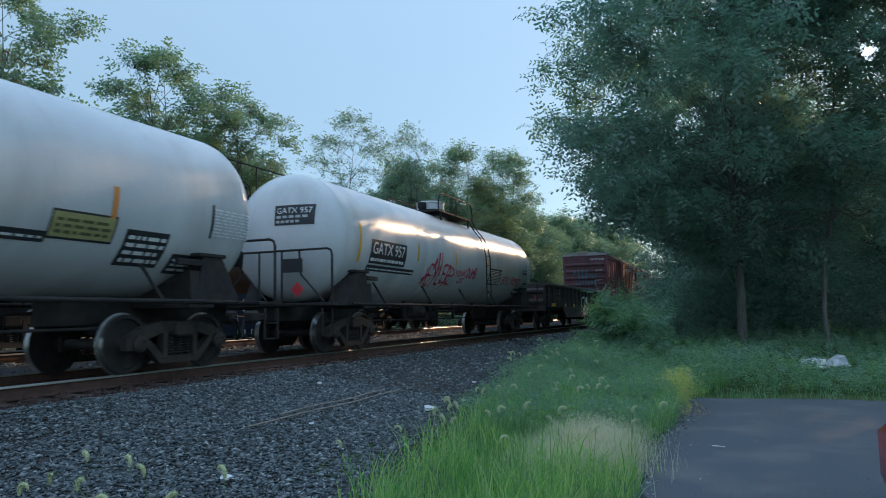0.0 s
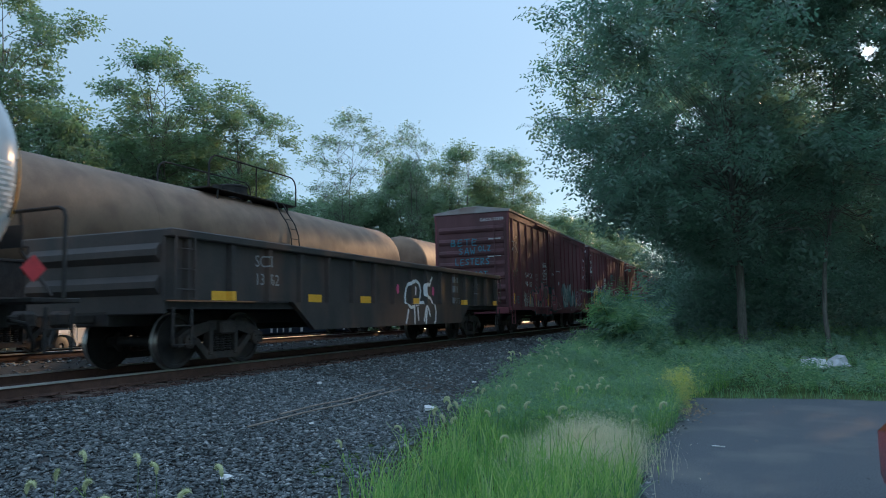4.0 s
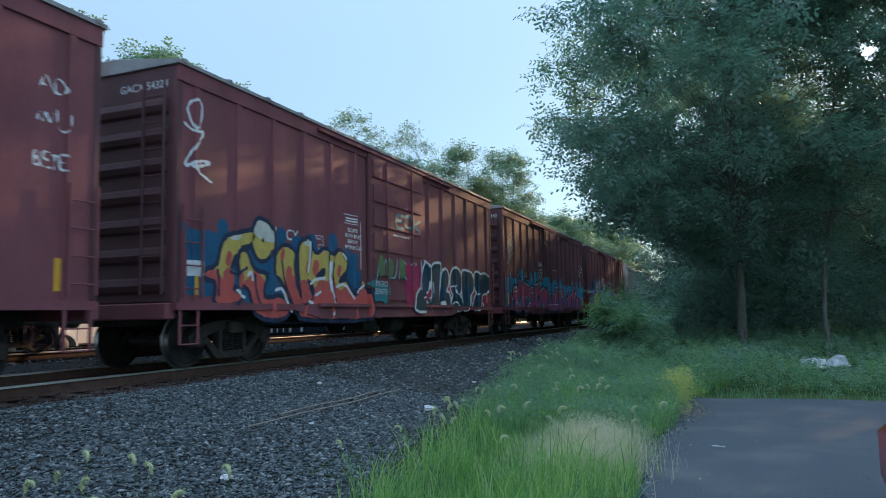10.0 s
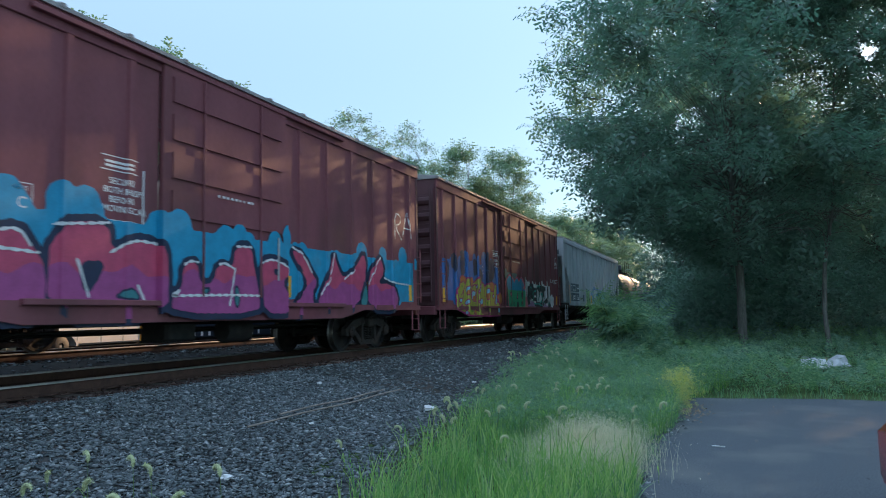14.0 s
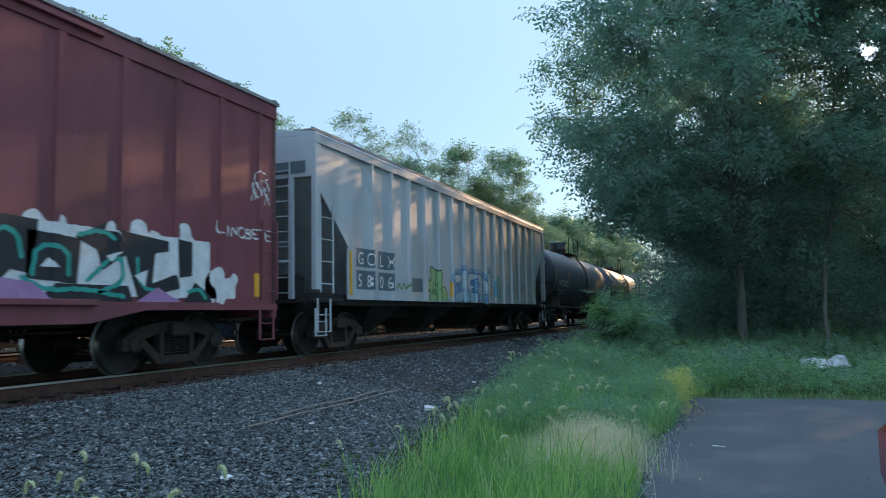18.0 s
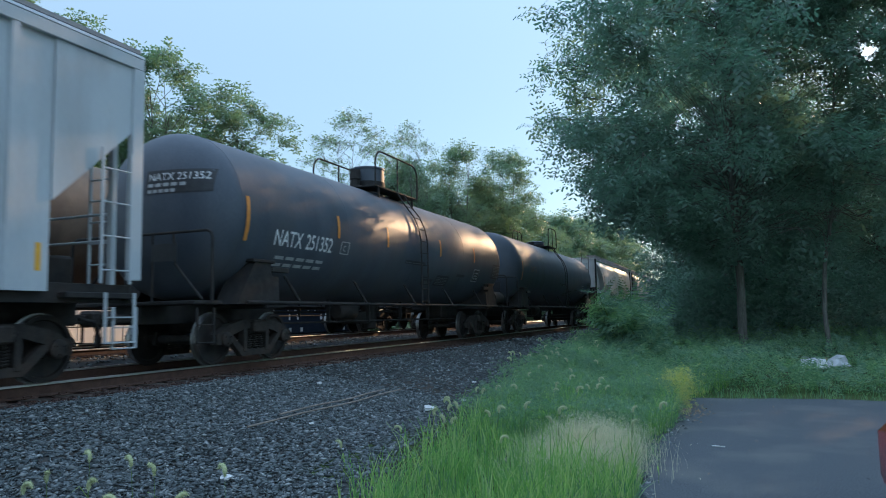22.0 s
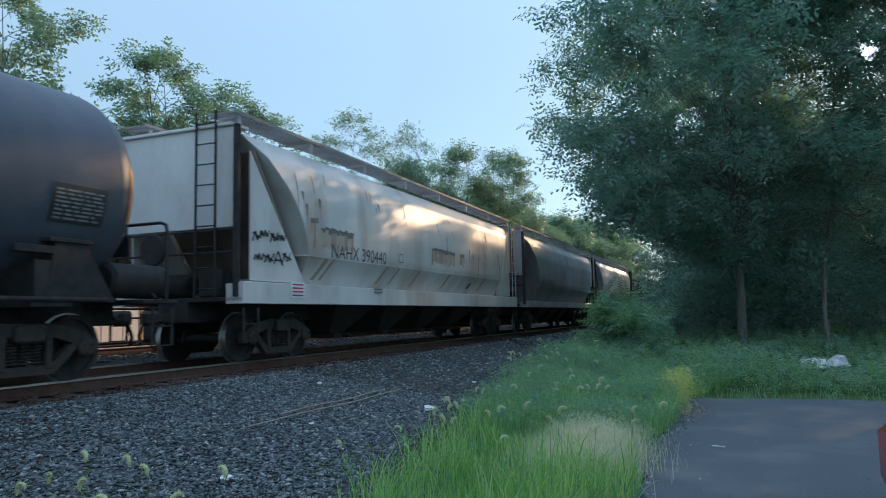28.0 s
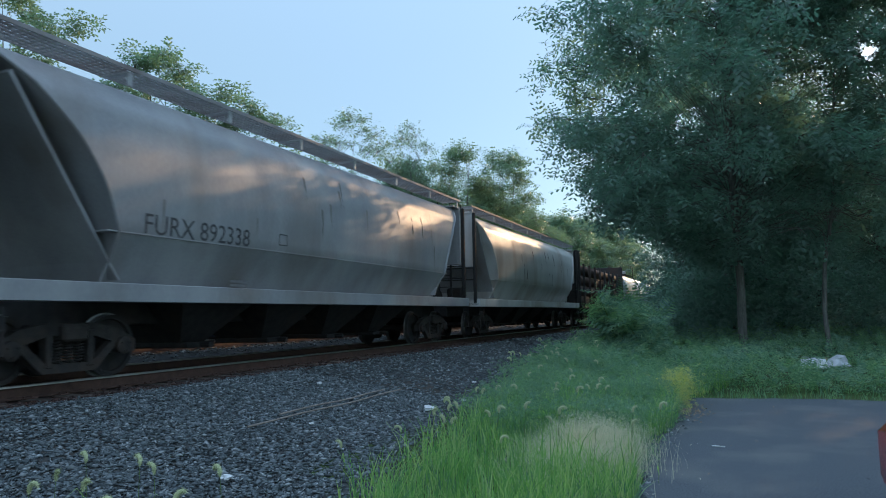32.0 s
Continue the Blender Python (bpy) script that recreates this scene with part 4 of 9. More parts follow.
def sprayed(parent, surf, cuts, word, y0, y1, z0, z1, layers, rng, jitter=0.05, gap=0.78, lift=0.004):
    """Sprayed lettering: the same strokes in ever narrower ribbons. layers: (name, material, stroke width)."""
    n = len(word)
    w = (y1 - y0) / n
    for i, ch in enumerate(word):
        dz, dh, sk = rng.uniform(-jitter, jitter) * (z1 - z0), rng.uniform(0.9, 1.1), rng.uniform(-0.12, 0.12)
        glyph = []
        for st in GLYPHS.get(ch, []):
            pts = []
            for a, b in st:
                a, b = a + rng.uniform(-0.03, 0.03), b + rng.uniform(-0.03, 0.03)
                pts.append((y0 + (i + 0.5 + (a - 0.5 + sk * b) * gap) * w, z0 + dz + b * (z1 - z0) * dh))
            glyph.append(pts)
        for k, (name, material, width, *below) in enumerate(layers):
            g = join(*[line(width, pts) for pts in glyph])
            g = both(g, under(below[0], 0.06)) if below else g
            blot(parent, surf, cuts, name, material, g, lift + 0.004 * k, min(0.05, max(0.018, width * 0.55)))


def cloud(parent, surf, cuts, name, material, y0, y1, z0, z1, n, rng, r=0.3, first=0.003):
    """A sprayed patch with a lobed edge."""
    dots = [(rng.uniform(y0, y1), z0 + (z1 - z0) * rng.uniform(0.05, 1.0), r * rng.uniform(0.4, 1.1)) for _ in range(n)]

    def f(Y, Z):
        d = np.minimum(np.minimum(Y - y0 - 0.1, y1 - 0.1 - Y), np.minimum(Z - z0 - 0.05, z1 - r * 0.8 - Z))
        for a, b, q in dots:
            d = np.maximum(d, q - np.hypot(Y - a, Z - b))
        return d
    blot(parent, surf, cuts, name, material, (f, (y0 - r, y1 + r, max(z0 - r, 1.0), z1 + r)), first + 0.002, 0.06)


def colour(name, c):
    k = "spray_" + name
    if k not in M:
        M[k] = surface(name + "_spray_paint", tuple(0.85 * v for v in c), tuple(min(1, 1.1 * v) for v in c), 5.0, 0.55, 0.02)
    return M[k]


WHITE, BLACK = colour("white", (0.72, 0.73, 0.74)), colour("black", (0.025, 0.025, 0.03))
RED, PINK, BLUE, TEAL = colour("crimson", (0.42, 0.03, 0.07)), colour("pink", (0.62, 0.09, 0.22)), colour("sky_blue", (0.04, 0.3, 0.5)), colour("teal", (0.06, 0.22, 0.24))
GREEN, LIME, YELLOW, ORANGE = colour("green", (0.05, 0.36, 0.17)), colour("lime", (0.4, 0.5, 0.05)), colour("yellow", (0.7, 0.5, 0.16)), colour("orange", (0.62, 0.17, 0.04))
SILVERY, NAVY, PALE, PURPLE = colour("silver_grey", (0.45, 0.48, 0.46)), colour("navy", (0.03, 0.06, 0.2)), colour("pale_blue", (0.3, 0.5, 0.6)), colour("purple", (0.3, 0.06, 0.28))


# ---------------------------------------------------------------- sprayed shapes: fields that are positive inside
def rounded(pts, closed, n=2):
    """Corners cut off n times."""
    for _ in range(n):
        out = []
        for (a, b), (p, q) in zip(pts, pts[1:] + pts[:1] if closed else pts[1:]):
            out += [(a * 0.75 + p * 0.25, b * 0.75 + q * 0.25), (a * 0.25 + p * 0.75, b * 0.25 + q * 0.75)]
        pts = out if closed else [pts[0]] + out + [pts[-1]]
    return pts


def away(Y, Z, pts):
    """Distance to a line of points."""
    d = np.full(Y.shape, 1e9)
    for (a, b), (p, q) in zip(pts, pts[1:]):
        u, v = p - a, q - b
        k = np.clip(((Y - a) * u + (Z - b) * v) / (u * u + v * v + 1e-12), 0, 1)
        d = np.minimum(d, np.hypot(Y - a - k * u, Z - b - k * v))
    return d


def bounds(pts, m=0.2):
    ys, zs = [p[0] for p in pts], [p[1] for p in pts]
    return (min(ys) - m, max(ys) + m, min(zs) - m, max(zs) + m)


def shape(pts):
    ring = rounded(pts, True, 1)
    ring = ring + ring[:1]

    def f(Y, Z):
        inside = np.zeros(Y.shape, dtype=bool)
        for (a, b), (p, q) in zip(ring, ring[1:]):
            inside ^= ((b > Z) != (q > Z)) & (Y < (p - a) * (Z - b) / (q - b + 1e-12) + a)
        return np.where(inside, 1, -1) * away(Y, Z, ring)
    return f, bounds(pts)


def line(w, pts):
    path = rounded(pts, False, 1)
    return (lambda Y, Z: w / 2 - away(Y, Z, path)), bounds(pts, w)


def join(*fs):
    b = [g[1] for g in fs]
    return (lambda Y, Z: np.max([g[0](Y, Z) for g in fs], axis=0)), (min(k[0] for k in b), max(k[1] for k in b), min(k[2] for k in b), max(k[3] for k in b))


def grow(g, d):
    return (lambda Y, Z: g[0](Y, Z) + d), g[1]


def both(g, k):
    return (lambda Y, Z: np.minimum(g[0](Y, Z), k[0](Y, Z))), g[1]


def under(z, wave):
    return (lambda Y, Z: z + wave * (np.sin(Y * 5.1) + 0.5 * np.sin(Y * 11.7 + 1)) - Z), None


def over(z, wave):
    return (lambda Y, Z: Z - z - wave * (np.sin(Y * 4.3 + 2) + 0.5 * np.sin(Y * 9.1))), None


def blot(parent, surf, cuts, name, material, g, lift, step=0.05):
    """The region where a field is positive, as one sheet that follows the surface."""
    f, (y0, y1, z0, z1) = g
    ys = np.unique(np.round(np.concatenate([np.arange(y0, y1 + step, step), [k for k in cuts if y0 < k < y1]]), 4))
    zs = np.arange(z0, z1 + step, step)
    Y, Z = np.meshgrid(ys, zs, indexing="ij")
    V = f(Y, Z) + 0.006 * np.sin(Y * 37 + Z * 23) + 1e-9
    v, faces, index = [], [], {}

    def point(key, y, z):
        if key not in index:
            index[key] = len(v)
            v.append((surf(y, z) + lift, y, z))
        return index[key]
    ins = V > 0
    some = ins[:-1, :-1] | ins[1:, :-1] | ins[1:, 1:] | ins[:-1, 1:]
    for i, j in zip(*np.nonzero(some)):
        ring = []
        corners = ((i, j), (i + 1, j), (i + 1, j + 1), (i, j + 1))
        for a, b in zip(corners, corners[1:] + corners[:1]):
            if ins[a]:
                ring.append(point(a, float(ys[a[0]]), float(zs[a[1]])))
            if ins[a] != ins[b]:
                lo, hi = min(a, b), max(a, b)
                k = float(V[lo] / (V[lo] - V[hi]))
                ring.append(point((lo, hi), float(ys[lo[0]] * (1 - k) + ys[hi[0]] * k), float(zs[lo[1]] * (1 - k) + zs[hi[1]] * k)))
        if len(ring) > 2:
            faces.append(ring)
    if not faces:
        return None
    me = bpy.data.meshes.new(name)
    me.from_pydata(v, [], faces)
    me.materials.append(material)
    return part(name, me, material, parent)


def ladder(car_part, x, y, z0, z1, w, n, material, along="y", name="ladder", parent=None):
    g = Geo()
    for s in (-0.5, 0.5):
        a = (x, y + s * w) if along == "y" else (x + s * w, y)
        g.box(a[0] - 0.015, a[0] + 0.015, a[1] - 0.022, a[1] + 0.022, z0, z1, 0.004)
    for i in range(n):
        z = z0 + (z1 - z0) * (i + 0.4) / n
        p, q = ((x, y - w / 2, z), (x, y + w / 2, z)) if along == "y" else ((x - w / 2, y, z), (x + w / 2, y, z))
        g.tube([p, q], 0.013, 6)
    return part(name, g, material, parent or car_part)


def step_irons(car, x, y, material, z0=0.42, z1=1.0, w=0.4):
    g = Geo()
    for s in (-0.5, 0.5):
        g.box(x - 0.012, x + 0.012, y + s * w - 0.025, y + s * w + 0.025, z0, z1, 0.004)
    g.box(x - 0.03, x + 0.03, y - w / 2, y + w / 2, z0, z0 + 0.02, 0.004).box(x - 0.03, x + 0.03, y - w / 2, y + w / 2, (z0 + z1) / 2, (z0 + z1) / 2 + 0.02, 0.004)
    part("step", g, material, car)


# ---------------------------------------------------------------- tank cars
def tank_car(u0, u1, label, mat, R=1.5, zc=2.68, dome=0.0, moving=True, x=TRACK_X, z=RAIL_TOP, rail_mat=None, numbers=True, cage=1.3, crown=True, rungs=None, tall=0.46, rails=0.6, name="tank_car", group="cars of the passing freight train", dome_mat=None):
    """u0, u1: the tips of the tank's heads."""
    car, h = start_car(name, u0, u1, label, "tank car", moving, x, z, group)
    rail_mat = rail_mat or M["under"]
    head = 0.72
    prof = [(-h + head * (1 - math.cos(math.pi / 2 * i / 9)), max(0.015, R * math.sin(math.pi / 2 * i / 9) ** 0.8)) for i in range(10)]
    body = prof + [(-h + head + 0.02, R)] + [(-h + head + (2 * h - 2 * head) * i / 8, R) for i in range(1, 8)] + [(h - head - 0.02, R)] + [(-a, b) for a, b in reversed(prof)]
    tank = part("tank", Geo().lathe(body, 72, "y", (0, 0, zc)), mat, car, smooth=35)
    for i in range(5):
        yy = (-h + head) * (1 - i / 2)
        part("weld_seam", Geo().lathe([(yy - 0.012, R - 0.01), (yy - 0.012, R + 0.0015), (yy + 0.012, R + 0.0015), (yy + 0.012, R - 0.01)], 72, "y", (0, 0, zc), True), mat, tank, smooth=50)
    # underframe: stub sills, saddles, side pipes
    for s in (-1, 1):
        part("stub_sill", Geo().box(-0.3, 0.3, s * (h - 3.4), s * (h + 0.35), 0.74, 1.12, 0.02), M["under"], car)
    for s in (-1, 1):
        y = s * (h - 1.75)
        g = Geo().prism([(-1.45, 1.05), (1.45, 1.05), (1.42, 1.6), (1.1, 1.55), (0.6, 1.3), (-0.6, 1.3), (-1.1, 1.55), (-1.42, 1.6)], "y", y - 0.2, y + 0.2)
        g.box(-1.5, 1.5, y - 0.3, y + 0.3, 1.0, 1.07, 0.01)
        part("saddle", g, M["under"], car)
        g = Geo().box(-1.5, 1.5, s * (h + 0.1) - 0.35, s * (h + 0.1) + 0.35, 1.06, 1.12, 0.01)
        part("end_platform", g, rail_mat, car)
        # end handrail: one bent bar across the platform, two posts and a brace on each side
        y = s * (h + 0.12)
        g = Geo().tube([(1.58, y, 1.1), (1.58, y, 2.16), (1.55, y, 2.25), (1.46, y, 2.29), (-1.46, y, 2.29), (-1.55, y, 2.25), (-1.58, y, 2.16), (-1.58, y, 1.1)], 0.026, 8)
        part("handrail", g, rail_mat, car, smooth=40)
        for sx in (-1, 1):
            part("rail_post", Geo().tube([(sx * 0.3, y, 1.1), (sx * 0.3, y, 2.29)], 0.022, 6), rail_mat, car)
            part("rail_brace", Geo().tube([(sx * 0.75, y, 2.29), (sx * 0.8, y, 1.75), (sx * 1.38, y, 1.14)], 0.022, 6), rail_mat, car)
            step_irons(car, sx * 1.48, s * (h + 0.15), rail_mat)
            # saddle wing: a tapered web up to the shell, with a flat cap and arm
            ya, yb, yc, yd = (s * (h - k) for k in (0.7, 1.8, 1.68, 1.2))
            part("saddle_wing", Geo().prism([(ya, 1.07), (yb, 1.07), (yc, 1.84), (yd, 1.84)], "x", sx * 0.95, sx * 1.44), M["under"], car)
            part("saddle_cap", Geo().box(sx * 1.1, sx * 1.47, s * (h - 1.12), s * (h - 1.78), 1.84, 1.9, 0.01).box(sx * 1.36, sx * 1.46, s * (h - 1.7), s * (h - 2.25), 1.68, 1.78, 0.01), M["under"], car)
        part("notice_plate", Geo().box(0.32, 0.86, y - 0.03, y - 0.045, 1.8, 2.1), M["black"], car)
        if s > 0 and R > 1.5:
            part("air_reservoir", Geo().lathe([(-0.55, 0.2), (-0.5, 0.26), (0.5, 0.26), (0.55, 0.2)], 18, "y", (1.12, s * (h - 0.1), 1.4)), M["under"], car, smooth=40)
    for sx in (-1, 1):
        g = Geo().tube([(sx * 1.5, -h + 0.9, 1.1), (sx * 1.5, h - 0.9, 1.1)], 0.035, 8)
        part("side_pipe", g, rail_mat, car, smooth=40)
        for k in range(5):
            y = -h + 2.6 + (2 * h - 5.2) * k / 4
            part("bracket", Geo().tube([(sx * 1.5, y, 1.1), (sx * 1.3, y - 0.18, 1.55), (sx * 1.25, y - 0.22, 1.65)], 0.028, 6), rail_mat, car)
    # bottom outlet, brake gear
    g = Geo().lathe([(0.45, 0.12), (0.5, 0.2), (0.9, 0.2), (1.25, 0.3)], 16, "z", (0, dome, 0))
    g.box(-0.25, 0.25, dome - 1.2, dome - 0.3, 0.62, 0.95, 0.04)
    part("bottom_outlet", g, M["under"], car, smooth=40)
    for x, z, rr in ((0.55, 0.7, 0.025), (-0.35, 0.95, 0.03)):
        part("brake_rod", Geo().tube([(x, -h + 2.5, z), (x, h - 2.5, z)], rr, 6), M["under"], car)
    for k in range(4):
        y = -3.0 + 2.0 * k
        part("rod_hanger", Geo().box(0.5, 0.6, y - 0.02, y + 0.02, 0.66, zc - R + 0.05, 0.005), M["under"], car)
    part("brake_cylinder", Geo().lathe([(-0.45, 0.16), (-0.4, 0.2), (0.35, 0.2), (0.5, 0.08)], 16, "y", (0.55, -2.2, 0.95)), M["under"], car, smooth=40)
    # manway dome, platform with railings, ladders
    if crown:
        dm = dome_mat or mat
        part("manway", Geo().lathe([(R - 0.05, 0.48), (R + tall - 0.12, 0.48), (R + tall - 0.1, 0.5), (R + tall - 0.06, 0.5), (R + tall - 0.03, 0.42), (R + tall, 0.1)], 28, "z", (0, dome, zc)), dm, car, smooth=35)
        part("dome_band", Geo().lathe([(R - 0.02, 0.47), (R - 0.02, 0.5), (R + tall * 0.42, 0.5), (R + tall * 0.42, 0.47)], 28, "z", (0, dome, zc), True), rail_mat, car, "dark band round the dome", smooth=35)
        part("valve", Geo().lathe([(R - 0.05, 0.12), (R + tall * 0.4, 0.12), (R + tall * 0.42, 0.15), (R + tall * 0.75, 0.15), (R + tall * 0.78, 0.06)], 16, "z", (0, dome - 0.72, zc)), rail_mat, car, smooth=35)
        top = zc + R
        rungs = dome + cage * 0.55 if rungs is None else rungs
        g = Geo().box(-0.95, -0.5, dome - cage, dome + cage, top - 0.03, top + 0.01, 0.005).box(0.5, 0.95, dome - cage, dome + cage, top - 0.03, top + 0.01, 0.005)
        g.box(-0.5, 0.5, dome - cage, dome - 0.55, top - 0.02, top + 0.02, 0.005).box(-0.5, 0.5, dome + 0.55, dome + cage, top - 0.02, top + 0.02, 0.005)
        for s in (-1, 1):
            for e in (-1, 1):
                g.tube([(s * 0.9, dome + e * cage * 0.8, top), (s * 0.9, dome + e * cage * 0.8, zc + math.sqrt(R * R - 0.81) - 0.05)], 0.03, 6)
        part("platform", g, rail_mat, car)
        for s in (-1, 1):
            bend = [(s * 0.95, dome - e * cage + e * 0.35 * (1 - math.cos(a)), top + rails + 0.35 * math.sin(a)) for e, turn in ((1, (0, 0.4, 0.8, 1.2, 1.57)), (-1, (1.57, 1.2, 0.8, 0.4, 0))) for a in turn]
            g = Geo().tube([(s * 0.95, dome - cage, top)] + bend + [(s * 0.95, dome + cage, top)], 0.025, 8)
            g.tube([(s * 0.95, dome, top), (s * 0.95, dome, top + rails + 0.35)], 0.022, 6)
            part("railing", g, rail_mat, car, smooth=40)
            # curved ladder down the side of the tank
            g = Geo()
            for e in (-0.22, 0.22):
                path = []
                for k in range(10):
                    zz = 1.1 + (top - 0.02 - 1.1) * k / 9
                    xx = math.sqrt(max(0.0, (R + 0.11) ** 2 - (max(zz, zc) - zc) ** 2)) if zz > zc else R + 0.11
                    path.append((s * max(xx, 0.95), rungs + e, zz))
                g.tube(path, 0.022, 6)
            for k in range(9):
                zz = 1.2 + k * 0.33
                xx = math.sqrt(max(0.0, (R + 0.11) ** 2 - (max(zz, zc) - zc) ** 2)) if zz > zc else R + 0.11
                g.tube([(s * max(xx, 0.95), rungs - 0.22, zz), (s * max(xx, 0.95), rungs + 0.22, zz)], 0.014, 6)
            part("ladder", g, rail_mat, car, smooth=40)
    running_gear(car, h + 0.35, 2.1, moving)

    def surf(y, zz):
        e = abs(y) - (h - head)
        r = R
        if e > 0:
            r = R * math.sin(math.acos(min(1, e / head))) ** 0.8
        return math.sqrt(max(0.0, r * r - (zz - zc) ** 2)) + (0.006 if e <= 0 else 0.01)
    return car, tank, h, surf


def stripes(tank, surf, ys, z0, z1, material, w=0.1):
    for y in ys:
        Paint().rect(y - w / 2, y + w / 2, z0, z1).lay("reflector", material, tank, surf, (), "upright reflective strip")


def placard(tank, surf, y0, y1, z0, z1, lines=4, ink=None, ground=None, title="", rim=None):
    """A painted panel with rows of small unreadable print, and a title where it can be read."""
    if rim:
        Paint(0.002).rect(y0 - 0.03, y1 + 0.03, z0 - 0.03, z1 + 0.03).lay("panel_rim", rim, tank, surf)
    pan = Paint(0.005).rect(y0, y1, z0, z1).lay("painted_panel", ground or M["black"], tank, surf)
    p = Paint(0.009)
    rng = random.Random(int((y0 + z0) * 100))
    top = z1 - 0.05
    if title:
        s = min((z1 - z0) * 0.75, (y1 - y0) * 1.6 / len(title))
        Paint(0.022).text(title, y0 + 0.06, z1 - s * 0.85, s, 0.004).lay("panel_title", ink or M["white"], tank, surf)
        top = z1 - s * 1.0
    dz = (top - z0 - 0.03) / max(1, lines)
    for i in range(lines):
        yy = y0 + 0.06
        while yy < y1 - 0.12:
            w = rng.uniform(0.05, 0.22)
            zz = top - (i + 0.8) * dz
            p.poly([(yy, zz), (min(yy + w, y1 - 0.05), zz), (min(yy + w, y1 - 0.05), zz + dz * 0.5), (yy, zz + dz * 0.5)])
            yy += w + 0.04
    ob = p.lay("lettering", ink or M["white"], tank, surf)
    if ob:
        tagged(ob, kind="stuff")


def scrawl(tank, surf, word, y0, y1, z0, z1, material, w=0.05, seed=1):
    sprayed(tank, surf, (), word, y0, y1, z0, z1, [("graffiti", material, w)], random.Random(seed), 0.12, 0.95)


def head_panel(tank, h, zc, R, x0, x1, z0, z1, title, head=0.72):
    """A stencil panel on the end of a tank, following its dish. z is counted from the tank's axis."""
    def dish(x, z, lift):
        r = min(0.98, math.hypot(x, z) / R) ** (1 / 0.8)
        return (x, -h + head * (1 - math.sqrt(1 - r * r)) - lift, zc + z)
    n = 8
    g = Geo()
    for i in range(n):
        for j in range(n):
            a, b = x0 + (x1 - x0) * i / n, x0 + (x1 - x0) * (i + 1) / n
            c, d = z0 + (z1 - z0) * j / n, z0 + (z1 - z0) * (j + 1) / n
            g.add([dish(a, c, 0.008), dish(b, c, 0.008), dish(b, d, 0.008), dish(a, d, 0.008)], [(0, 1, 2, 3)])
    part("painted_panel", g, M["black"], tank)
    if title:
        t = Paint().text(title, x0 + 0.05, z1 - 0.19, 0.19)
        g = Geo().add([dish(a, b, 0.014) for a, b in t.v], t.f)
        part("panel_title", g, M["white"], tank)
        for k, w in ((0, 0.8), (1, 0.6)):
            za = z1 - 0.3 - 0.11 * k
            for m in range(5):
                a, b = x0 + 0.05 + w * m / 5, x0 + 0.05 + w * (m + 0.72) / 5
                part("lettering_bar", Geo().add([dish(a, za, 0.014), dish(b, za, 0.014), dish(b, za + 0.06, 0.014), dish(a, za + 0.06, 0.014)], [(0, 1, 2, 3)]), M["silver"], tank)


